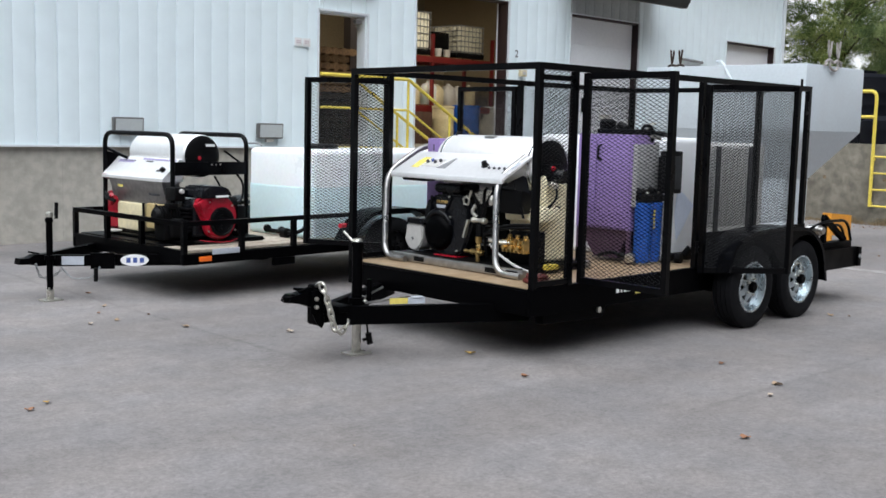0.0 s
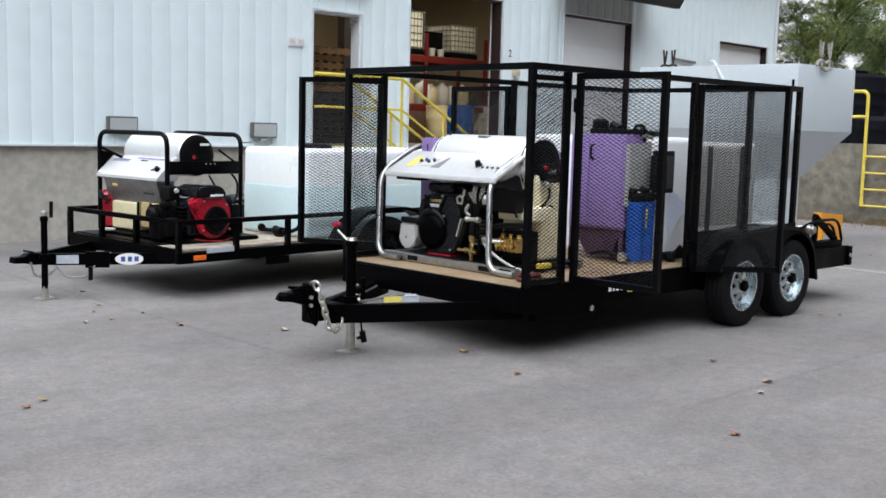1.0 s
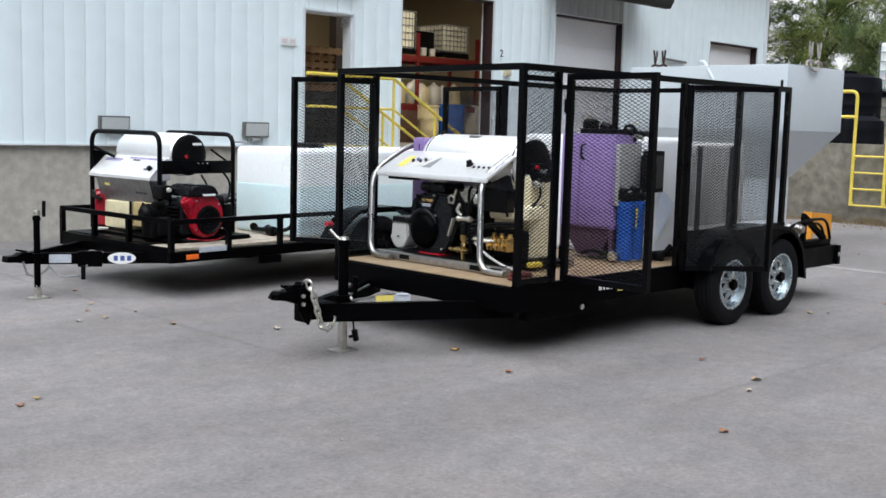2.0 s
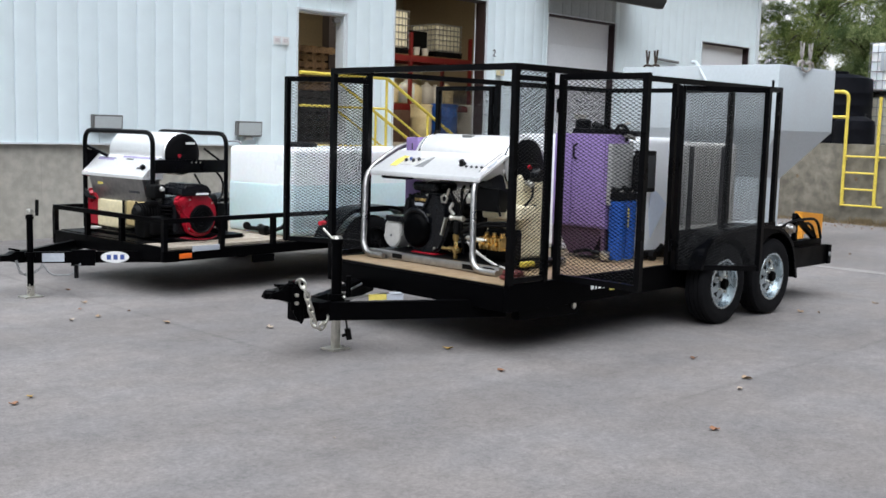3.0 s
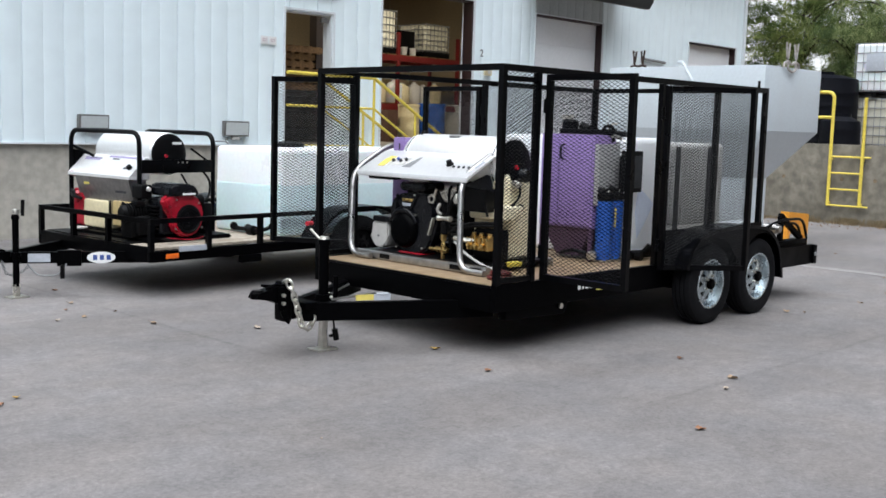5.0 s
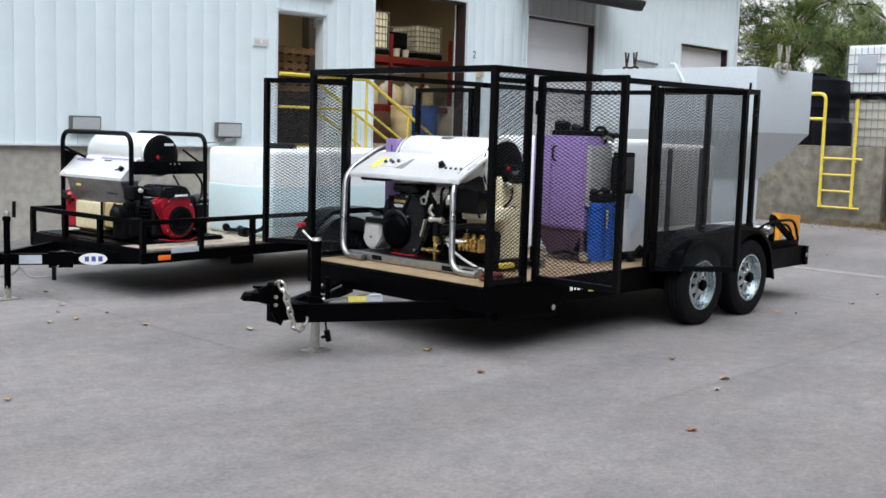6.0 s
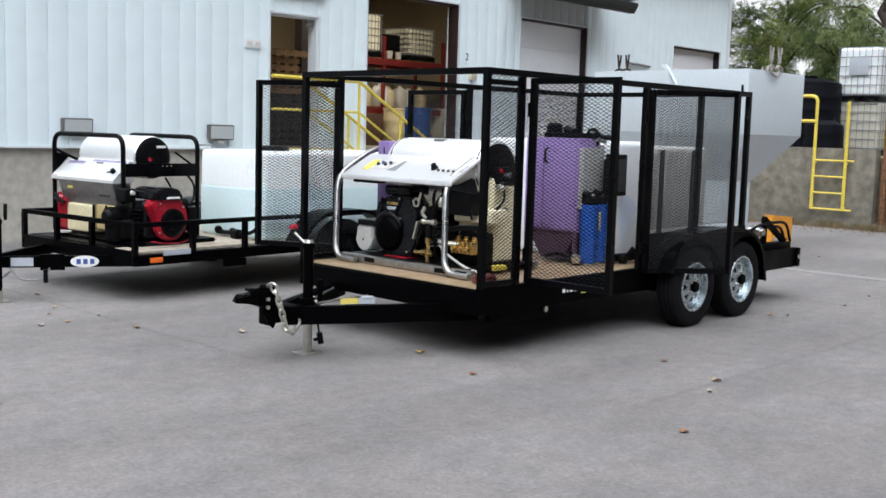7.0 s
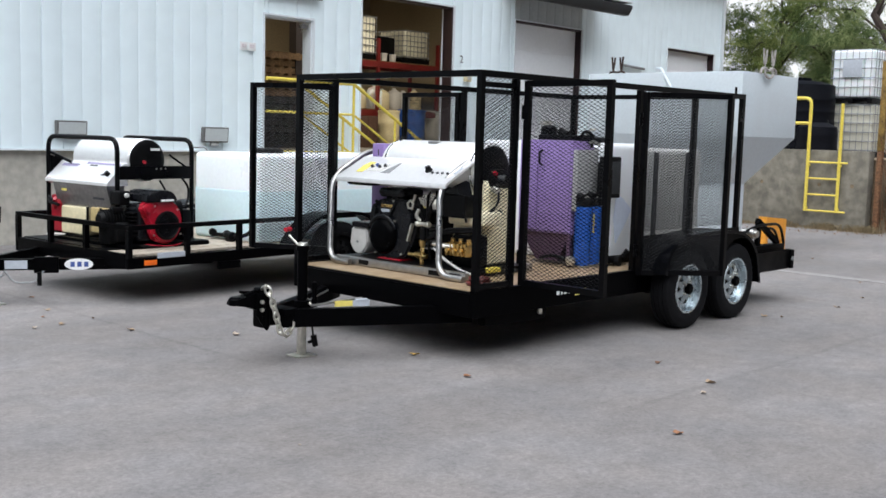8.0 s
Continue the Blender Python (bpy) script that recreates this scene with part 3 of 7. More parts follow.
def bank():
    """The earth bank past the end of the retaining wall."""
    bm = B()
    n, w = 40, 22
    rows = []
    for i in range(n + 1):
        y = 7.56 - i * 0.6
        row = []
        for j in range(w + 1):
            x = 19.45 + j * 0.28 + 0.25 * i * 0.1
            h = 1.5 * min(1, max(0, (j - 1) / 9)) + 0.35 * noise.noise((x * 1.3, y * 1.3, 0)) * min(1, j / 4)
            row.append(bm.verts.new((x, y, max(h, 0) - 0.01 if j else -0.05)))
        rows.append(row)
    for a, b in zip(rows, rows[1:]):
        for k in range(w):
            bm.faces.new((a[k], a[k + 1], b[k + 1], b[k]))
    return bm


setting("ground_bank", bank(), M_SOIL, "brown earth bank beside the retaining wall", "ground", m=None, smooth=60)


def tufts(count, place, size, name, material, label, category, wide=0.012):
    """Dry stalks, each a bent thin blade."""
    bm = B()
    for _ in range(count):
        x, y, z = place()
        h = size * random.uniform(0.5, 1.4)
        a = random.uniform(0, 6.28)
        d = Vector((math.cos(a), math.sin(a), 0)) * h * random.uniform(0.2, 0.8)
        side = Vector((-math.sin(a), math.cos(a), 0)) * wide
        p = Vector((x, y, z))
        q = p + d * 0.4 + Vector((0, 0, h * 0.7))
        r = p + d + Vector((0, 0, h))
        vs = [bm.verts.new(c) for c in (p - side, p + side, q + side * 0.7, q - side * 0.7)]
        tip = bm.verts.new(r)
        bm.faces.new(vs)
        bm.faces.new((vs[3], vs[2], tip))
    return tagged(part(name, bm, material, smooth=0), label, category, kind="stuff")


tufts(2600, lambda: (19.47 - abs(random.gauss(0, 0.22)), random.uniform(7.2, 12.8), 0.0), 0.05, "dry_grass", M_STRAW, "dry straw-coloured grass along the foot of the wall", "grass", 0.004)
tufts(1500, lambda: (19.46 - abs(random.gauss(0, 0.12)), random.choice((7.4, 7.5, 7.75, 8.2, 8.3, 9.0)) + random.gauss(0, 0.12), 0.0), 0.11, "weeds", M_STRAW, "clumps of dry weeds at the foot of the wall", "weeds", 0.003)
tufts(420, lambda: (19.40 - abs(random.gauss(0, 0.5)), random.uniform(7.0, 13.0), 0.001), 0.02, "leaf_litter", M_DRYLEAF, "brown leaf litter along the foot of the wall", "litter", 0.012)
tufts(2600, lambda: (random.uniform(19.4, 21.2), random.uniform(3.0, 7.35), random.uniform(0.0, 1.5)), 0.45, "dead_brush", M_RUST, "rust-brown dead brush on the bank", "brush", 0.012)

# ---- wall ladder ----
ladder = thing("wall_ladder", "yellow steel ladder fixed to the retaining wall", "ladder")
for y, top, arm in ((8.70, 2.45, 9.05), (8.09, 2.35, None)):
    bm = B()
    if arm:
        tube(bm, rounded([(19.42, y, 0.33), (19.42, y, top), (19.42, arm + 0.5, top)], 0.13, 6), 0.032, 8)
    else:
        cyl(bm, (19.42, y, 0.33), (19.42, y, top), 0.032, seg=8)
    part("stile", bm, M_YELLOW, ladder)
bm = B()
cyl(bm, (19.42, 8.70, 1.98), (19.42, 9.5, 1.98), 0.03, seg=8)
part("guard_rail", bm, M_YELLOW, ladder)
for z in (0.335, 0.64, 0.945, 1.25):
    bm = B()
    cyl(bm, (19.42, 8.72, z), (19.42, 7.93 if z in (0.335, 1.25) else 8.07, z), 0.018, seg=8)
    part("rung", bm, M_YELLOW, ladder)
for z in (0.38, 1.2):
    for y in (8.70, 8.09):
        bm = B()
        bar(bm, (19.42, y, z), (19.51, y, z), 0.04)
        part("bracket", bm, M_YELLOW, ladder)

# ---- on the terrace ----
def poly_tank(name, x, y, r, h, label):
    t = thing(name, label, "tank", pose(x, y, 1.33), "black tanks")
    bm = B()
    prof = [(0, r), (0.02, r)]
    k = 0.15
    while k < h - 0.15:
        prof += [(k - 0.02, r), (k, r * 1.008), (k + 0.05, r * 1.008), (k + 0.07, r)]
        k += 0.26
    prof += [(h, r * 0.97), (h + 0.08, r * 0.6), (h + 0.1, 0.22), (h + 0.16, 0.22), (h + 0.16, 0.0)]
    lathe(bm, prof, (0, 0, 0), "z", 40)
    part("shell", bm, M_BLACKTANK, t)
    return t


poly_tank("storage_tank", 22.7, 10.45, 0.74, 1.54, "tall ribbed black plastic storage tank on the terrace")
poly_tank("storage_tank", 22.1, 9.75, 0.42, 0.62, "low black plastic tank on the terrace")


def ibc(m, group, label, bottle=M_POLY, sheet=True, w=1.0, d=1.0, h=1.0):
    """A caged bulk container: pallet, bottle, welded tube cage, label plate."""
    t = thing("bulk_container", label, "bulk container", m, group)
    bm = B()
    for y in (-d / 2 + 0.06, 0, d / 2 - 0.06):
        box(bm, -w / 2, w / 2, y - 0.05, y + 0.05, 0.0, 0.09, 0.005)
    box(bm, -w / 2, w / 2, -d / 2, d / 2, 0.09, 0.12, 0.005)
    part("pallet", bm, M_BLACK_DULL, t)
    bm = B()
    box(bm, -w / 2 + 0.03, w / 2 - 0.03, -d / 2 + 0.03, d / 2 - 0.03, 0.125, h - 0.02, 0.07, seg=3)
    b = part("bottle", bm, bottle, t, smooth=60)
    bm = B()
    cyl(bm, (0, 0, h - 0.03), (0, 0, h + 0.02), 0.09, seg=16)
    part("lid", bm, M_BLACK_DULL, b)
    n = 6
    for k in range(n):
        bm = B()
        z = 0.15 + (h - 0.17) * k / (n - 1)
        tube(bm, rounded([(-w / 2, -d / 2, z), (w / 2, -d / 2, z), (w / 2, d / 2, z), (-w / 2, d / 2, z), (-w / 2, -d / 2, z)], 0.06, 3), 0.0105, 5)
        part("cage_hoop", bm, M_CAGE, t)
    for k in range(7):
        u = -w / 2 + w * (k + 0.5) / 7
        for p in ((u, -d / 2 - 0.008), (u, d / 2 + 0.008), (-w / 2 - 0.008, u * d / w), (w / 2 + 0.008, u * d / w)):
            bm = B()
            cyl(bm, (*p, 0.1), (*p, h), 0.007, seg=5)
            part("cage_bar", bm, M_CAGE, t)
    if sheet:
        bm = B()
        box(bm, -w / 2 - 0.022, -w / 2 - 0.016, -0.22, 0.20, h * 0.48, h * 0.80, 0.002)
        part("label_plate", bm, M_SILVERTAPE, t)
    return t


ibc(pose(23.5, 9.40, 1.33), "stacked containers", "cream caged bulk container at the bottom of a stack", mat("cloudy_poly", (0.54, 0.52, 0.44), 0.4, var=0.05, big=2, bump=0.04), False, 1.0, 0.95, 1.15)
ibc(pose(23.45, 9.43, 2.49), "stacked containers", "white caged bulk container with grey label plate, on top of another", M_POLY, True, 1.0, 0.96, 1.17)

post = thing("rusty_post", "rust-streaked yellow steel post at the end of the wall", "post", pose(19.6, 7.41, 0))
bm = B()
box(bm, -0.06, 0.06, -0.05, 0.05, 1.5, 3.12, 0.01)
part("upper_post", bm, mat("rusty_yellow_paint", (0.22, 0.135, 0.03), 0.6, var=0.35, big=9, bump=0.15, tint=(0.045, 0.022, 0.014)), post)
bm = B()
box(bm, -0.055, 0.055, -0.045, 0.045, 0.0, 1.5, 0.01)
part("lower_post", bm, M_RUST, post)


# ---- trees ----
def leaf_mesh(name, centre, along, across):
    """Many small pointed leaves as one mesh, from their middles and half axes."""
    n = len(centre)
    verts = np.stack([centre - along, centre + across, centre + along, centre - across], 1).reshape(-1, 3)
    data = bpy.data.meshes.new(name)
    data.vertices.add(4 * n)
    data.vertices.foreach_set("co", verts.ravel().astype(np.float32))
    data.loops.add(4 * n)
    data.loops.foreach_set("vertex_index", np.arange(4 * n, dtype=np.int32))
    data.polygons.add(n)
    data.polygons.foreach_set("loop_start", np.arange(0, 4 * n, 4, dtype=np.int32))
    data.update(calc_edges=True)
    return data


# thin places between the crowns where the sky shows: slope across, slope up, radius, how bare
GAPS = ((0.468, 0.0745, 0.36, 1.0), (0.394, 0.118, 0.40, 0.95), (0.518, 0.142, 0.24, 0.95), (0.440, 0.118, 0.42, 0.65), (0.488, 0.142, 0.24, 0.9))


def tree(x, y, h, spread, leaves, material, seed, droop=0.3, size=0.020, base=1.3, trunk=0.26):
    """Tapered trunk and limbs; sprays of drooping twigs carry the leaves in clumps with gaps."""
    rnd, rs = random.Random(seed), np.random.RandomState(seed)
    t = thing("tree", "leafy green tree with gaps of sky, behind the terrace", "tree", pose(x, y, base), "trees behind the terrace")
    bm = B()
    path = [Vector((0, 0, -0.3))]
    for k in range(1, 7):
        path.append(Vector((rnd.gauss(0, 0.12 * k), rnd.gauss(0, 0.12 * k), h * 0.75 * k / 6)))
    tube(bm, path, [trunk * (1 - 0.13 * k) for k in range(7)], 8)
    tips = []
    for _ in range(26):
        k = rnd.uniform(0.18, 0.98)
        i = min(5, int(k * 6))
        p = path[i].lerp(path[i + 1], k * 6 - i)
        a = rnd.uniform(0, 6.28)
        reach = spread * (1.05 - 0.55 * k) * rnd.uniform(0.6, 1.1)
        q = p + Vector((math.cos(a) * reach * 0.55, math.sin(a) * reach * 0.55, reach * 0.45))
        r = p + Vector((math.cos(a) * reach, math.sin(a) * reach, reach * (0.5 - 0.5 * droop) + rnd.gauss(0, 0.15)))
        tube(bm, rounded([p, q, r], reach * 0.4, 4), [0.045 * (1 - 0.14 * j) for j in range(7)], 5)
        tips += [q.lerp(r, u) for u in (-0.4, 0.0, 0.35, 0.7, 1.0)]
    part("trunk", bm, M_BARK, t)
    clumps = np.array([c + Vector((rnd.gauss(0, 0.42), rnd.gauss(0, 0.42), rnd.gauss(0.05, 0.38))) for c in tips for _ in range(4)])
    radius = rs.uniform(0.14, 0.34, len(clumps))
    # twigs: roots on the clump's crown, bending outwards and down
    per = 26
    twigs = leaves // per
    which = rs.randint(0, len(clumps), twigs)
    way = rs.normal(0, 1, (twigs, 3))
    way[:, 2] = np.abs(way[:, 2]) * 0.8
    way /= np.linalg.norm(way, axis=1)[:, None]
    root = clumps[which] + way * (radius[which] * rs.uniform(0.15, 1.0, twigs))[:, None]
    for ky, kz, r, share in GAPS:
        gx, gy, gz = root[:, 0] + x, root[:, 1] + y, root[:, 2] + base
        off = np.hypot(gy - ky * gx, gz - 1.55 - kz * gx) + rs.normal(0, 0.10, len(root))
        keep = (off > r) | (rs.uniform(0, 1, len(root)) > share)
        root, way = root[keep], way[keep]
    twigs = len(root)
    length = rs.uniform(0.16, 0.42, twigs)
    u = rs.uniform(0, 1, (twigs, per, 1))
    bend = np.array([0, 0, -1.0]) * droop * 1.3
    line = root[:, None] + way[:, None] * u * length[:, None, None] * 0.7 + bend * (u ** 2) * length[:, None, None]
    centre = (line + rs.normal(0, 0.018, line.shape)).reshape(-1, 3)
    along = (way[:, None] * 0.7 + 2 * bend * u + rs.normal(0, 0.55, line.shape)).reshape(-1, 3)
    along /= np.linalg.norm(along, axis=1)[:, None]
    across = np.cross(along, rs.normal(0, 1, along.shape))
    across /= np.linalg.norm(across, axis=1)[:, None]
    s = (size * rs.uniform(0.6, 1.3, len(centre)))[:, None]
    data = leaf_mesh("crown", centre, along * s, across * s * 0.36)
    data.materials.append(material)
    crown = new("crown", data)
    crown.parent = t
    return t


tree(34.5, 16.8, 7.0, 2.8, 250000, M_LEAF, 1, 0.6)
tree(33.0, 19.3, 8.2, 2.7, 260000, M_LEAF_DARK, 2, 0.25)
tree(33.5, 14.2, 4.6, 2.3, 210000, M_LEAF_PALE, 3, 0.8)
tree(39.0, 16.6, 6.2, 2.8, 130000, M_LEAF_PALE, 4, 0.6, 0.024)
tree(34.5, 13.75, 9.0, 3.6, 50000, M_LEAF_DARK, 5, 0.25)
tree(31.5, 10.2, 4.6, 2.4, 130000, M_LEAF, 8, 0.5)
tree(37.0, 11.6, 5.0, 2.6, 110000, M_LEAF_PALE, 9, 0.5, 0.024)

# the pale cloudy sky low behind the trees
def glow(name, color, strength):
    m = bpy.data.materials.new(name)
    m.use_nodes = True
    nt = m.node_tree
    e = nt.nodes.new("ShaderNodeEmission")
    e.inputs["Color"].default_value, e.inputs["Strength"].default_value = (*color, 1), strength
    nt.links.new(e.outputs["Emission"], nt.nodes["Material Output"].inputs["Surface"])
    return m


low_sky = B()
box(low_sky, 150.0, 150.4, -60, 170, -1.0, 45.0)
tagged(part("backdrop", low_sky, glow("bright_cloud", (0.93, 0.97, 1.0), 0.66), smooth=0), "bright white overcast sky low behind the trees", "sky", kind="structure")


# ---- trailers ----
def diamond(name, p, q, z0, z1, parent, long=0.048, short=0.0128, w=0.0034):
    """Expanded metal between two upright edges: rows of zigzag strands."""
    p, q = Vector((p[0], p[1], 0)), Vector((q[0], q[1], 0))
    u = (q - p).normalized()
    n = Vector((-u.y, u.x, 0)) * 0.0021
    tilt = n * (0.55 if n.x + n.y < 0 else -0.35)
    length = (q - p).length
    cols = max(2, int(length / (long / 2)))
    rows = int((z1 - z0) / short)
    step = length / cols
    verts, faces = [], []
    for r in range(rows + 1):
        z = z0 + r * (z1 - z0) / rows
        flip = r % 2
        base = len(verts)
        for c in range(cols + 1):
            dz = short / 2 * (1 if (c + flip) % 2 else -1) * 0.86
            m = p + u * (c * step) + Vector((0, 0, min(max(z + dz, z0), z1)))
            lift = n if (c + flip) % 2 else -n
            for k in ((-w / 2, -1), (w / 2, -1), (w / 2, 1), (-w / 2, 1)):
                verts.append(m + Vector((0, 0, k[0])) + n * k[1] * 0.8 + lift - tilt * (1 if k[0] > 0 else -1))
        for c in range(cols):
            a, b = base + c * 4, base + c * 4 + 4
            for k in range(4):
                faces.append((a + k, a + (k + 1) % 4, b + (k + 1) % 4, b + k))
    data = bpy.data.meshes.new(name)
    data.from_pydata(verts, [], faces)
    data.materials.append(M_MESH)
    ob = new(name, data)
    ob.parent = parent
    return ob


def gate(parent, hinge, angle, length, z0, z1, fine=False):
    """A swung-open leaf: tube frame, mesh, hinges and a latch."""
    a = radians(angle)
    u = Vector((math.cos(a), math.sin(a), 0))
    n = Vector((-u.y, u.x, 0))
    h = Vector((*hinge, 0))
    t = 0.042
    bm = B()
    at = lambda k, z: h + u * k + Vector((0, 0, z))
    bar(bm, at(t / 2, z0), at(t / 2, z1), t)
    bar(bm, at(length - t / 2, z0), at(length - t / 2, z1), t)
    bar(bm, at(t, z1 - t / 2), at(length - t, z1 - t / 2), t)
    bar(bm, at(t, z0 + t / 2), at(length - t, z0 + t / 2), t)
    g = part("gate", bm, M_FRAME, parent, "black steel mesh gate leaf swung open")
    diamond("mesh_panel", at(t * 0.6, 0), at(length - t * 0.6, 0), z0 + t * 0.6, z1 - t * 0.6, g, *((0.02, 0.0068, 0.0024) if fine else ()))
    for z in (z0 + 0.2, z1 - 0.22):
        bm = B()
        cyl(bm, at(-0.018, z - 0.05), at(-0.018, z + 0.05), 0.014, seg=10)
        part("hinge", bm, M_FRAME, g)
    bm = B()
    c = at(length - t / 2, (z0 + z1) / 2 - 0.04)
    bar(bm, c + n * 0.03, c + n * 0.03 + Vector((0, 0, 0.17)), 0.03, 0.012)
    part("latch", bm, M_FRAME, g)
    return g


def wheel(parent, x, y, side, r=0.343, width=0.205, paint=None):
    """Tyre, spoked steel rim and hub; side -1: its face looks to -y."""
    w = width / 2
    bm = B()
    prof = [(-w * 0.72, 0.205), (-w * 0.86, 0.215), (-w, r * 0.78), (-w * 0.97, r * 0.88), (-w * 0.80, r * 0.975), (-w * 0.6, r * 0.992)]
    for g in (-0.45, -0.05, 0.35):
        prof += [(w * g, r), (w * (g + 0.01), r - 0.009), (w * (g + 0.10), r - 0.009), (w * (g + 0.11), r)]
    prof += [(w * 0.6, r * 0.992), (w * 0.80, r * 0.975), (w * 0.97, r * 0.88), (w, r * 0.78), (w * 0.86, r * 0.62), (w * 0.72, 0.205)]
    lathe(bm, prof, (x, y, r), "y", 48, False)
    tyre = part("tyre", bm, M_RUBBER, parent, "black rubber trailer tyre")
    f = side
    bm = B()
    ring = [(f * w * 0.80, 0.214), (f * w * 0.90, 0.210), (f * w * 0.88, 0.196), (f * w * 0.45, 0.186), (f * w * 0.05, 0.180), (-f * w * 0.8, 0.185), (-f * w * 0.8, 0.205)]
    lathe(bm, ring, (x, y, r), "y", 40, False)
    yy = y + f * w * 0.42
    lathe(bm, [(yy - y + f * 0.0, 0.186), (yy - y + f * 0.012, 0.150), (yy - y + f * 0.014, 0.130), (yy - y + f * 0.002, 0.130), (yy - y - f * 0.01, 0.186)], (x, y, r), "y", 40, False)
    for k in range(8):
        a = 2 * math.pi * (k + 0.5) / 8
        def pt(rad, da, dy=0.0):
            return (x + rad * math.cos(a + da), yy + f * dy, r + rad * math.sin(a + da))
        quad = [pt(0.136, -0.17, 0.013), pt(0.136, 0.17, 0.013), pt(0.084, 0.36, 0.028), pt(0.084, -0.36, 0.028)]
        back = [(p[0], p[1] - f * 0.010, p[2]) for p in quad]
        v = [bm.verts.new(p) for p in quad] + [bm.verts.new(p) for p in back]
        for i in range(4):
            bm.faces.new((v[i], v[(i + 1) % 4], v[4 + (i + 1) % 4], v[4 + i]))
        bm.faces.new(v[:4])
        bm.faces.new(v[:3:-1])
    lathe(bm, [(0.015 * f, 0.090), (f * 0.028, 0.088), (f * 0.034, 0.06), (f * 0.034, 0.0)], (x, yy, r), "y", 24)
    rim = part("rim", bm, paint or M_RIM, tyre, "black spoked wheel rim" if paint else "pale galvanised spoked wheel rim")
    bm = B()
    lathe(bm, [(f * 0.03, 0.048), (f * 0.060, 0.046), (f * 0.07, 0.034), (f * 0.07, 0.0)], (x, yy, r), "y", 20)
    part("hub_cap", bm, M_BLACK, tyre, "black hub cap")
    for k in range(5):
        a = 2 * math.pi * k / 5
        c = (x + 0.068 * math.cos(a), yy + f * 0.03, r + 0.068 * math.sin(a))
        bm = B()
        cyl(bm, c, (c[0], c[1] + f * 0.022, c[2]), 0.010, seg=6)
        part("wheel_nut", bm, paint or M_ZINC, tyre)
    bm = B()
    lathe(bm, [(-f * 0.004, 0.0), (-f * 0.004, 0.176), (-f * 0.05, 0.176)], (x, yy, r), "y", 24)
    part("brake_drum", bm, M_BLACK_DULL, tyre)
    return tyre


def fender(parent, outline, y0, y1, outer, skirt):
    """Bent sheet over the wheels with a folded outer lip and a plate between the wheels."""
    pts = rounded([(x, 0, z) for x, z in outline], 0.24, 7)
    top = [(p.x, p.z) for p in pts]
    cx = sum(p[0] for p in top) / len(top)

    def inner(d):
        out = []
        for x, z in top:
            v = Vector((cx - x, 0.25 - z)).normalized() * d
            out.append((x + v.x, z + v.y))
        return out[::-1]

    bm = B()
    slab(bm, top + inner(0.006), y0, y1, "y")
    f = part("fender", bm, M_BLACK_GLOSS, parent, "black bent steel fender over the wheels")
    bm = B()
    slab(bm, top + inner(0.035), outer, outer + 0.008, "y")
    part("fender_lip", bm, M_BLACK_GLOSS, f)
    if skirt:
        bm = B()
        slab(bm, skirt, outer + 0.01, outer + 0.016, "y")
        part("skirt_plate", bm, M_BLACK, f)
    return f


def chain(bm, points, r=0.0075, link=0.046):
    """Links along a path, every second one turned."""
    pts = rounded(points, 0.08, 6)
    total, k = 0.0, 0
    for a, b in zip(pts, pts[1:]):
        seg = (b - a).length
        while total < seg:
            c = a.lerp(b, total / seg)
            d = (b - a).normalized()
            s, t = frame_of(d)
            s = s if k % 2 else t
            loop = [c + d * (0.5 * link * math.cos(q) * 1.25) + s * (0.34 * link * math.sin(q)) for q in (2 * math.pi * i / 10 for i in range(10))]
            tube(bm, loop, r, 5, True)
            total += link * 0.82
            k += 1
        total -= seg


def jack(parent, x, y, zf, top, tube_low, crank, material, foot, r=0.028):
    """A tongue jack: outer tube, inner post, foot plate, crank."""
    bm = B()
    cyl(bm, (x, y, tube_low), (x, y, top), r, seg=16)
    lathe(bm, [(top, r * 1.25), (top + 0.03, r * 1.25), (top + 0.045, r * 0.7), (top + 0.045, 0)], (x, y, 0), "z", 16)
    lathe(bm, [(0.36, r * 1.6), (0.40, r * 1.6)], (x, y, 0), "z", 16)
    j = part("jack", bm, material, parent, "trailer tongue jack with its foot on the asphalt")
    bm = B()
    box(bm, x - 0.024, x + 0.024, y - 0.024, y + 0.024, zf + 0.01, tube_low + 0.02, 0.004)
    part("inner_post", bm, foot, j)
    bm = B()
    box(bm, x - 0.085, x + 0.085, y - 0.07, y + 0.07, zf, zf + 0.012, 0.004)
    part("foot_plate", bm, foot, j)
    bm = B()
    tube(bm, rounded([Vector(p) for p in crank[0]], 0.02, 3), 0.008, 8)
    arm = part("crank", bm, M_ZINC, j)
    bm = B()
    cyl(bm, *crank[1], 0.016, seg=12)
    part("crank_grip", bm, crank[2], arm)
    return j


# the caged trailer
T1 = pose(5.388, 4.673, 0)
cage = thing("cage_trailer", "black tandem-axle trailer with mesh cage and open gates", "trailer", T1)
DK, TOP, WD, CL, LN = 0.514, 2.037, 1.98, 3.733, 4.90
S = 0.044

for y in (0.0, WD - 0.05):
    bm = B()
    box(bm, 0.0, LN, y, y + 0.05, DK - 0.19, DK + 0.004, 0.004)
    part("side_rail", bm, M_BLACK, cage)
bm = B()
box(bm, 0.002, 0.06, 0.052, WD - 0.052, DK - 0.19, DK - 0.022, 0.004)
part("front_beam", bm, M_BLACK, cage)
bm = B()
box(bm, -0.004, 0.012, 0.052, WD - 0.052, DK - 0.021, DK - 0.004, 0.003)
part("edge_angle", bm, M_FRAME, cage, "black angle iron along the deck edge")
bm = B()
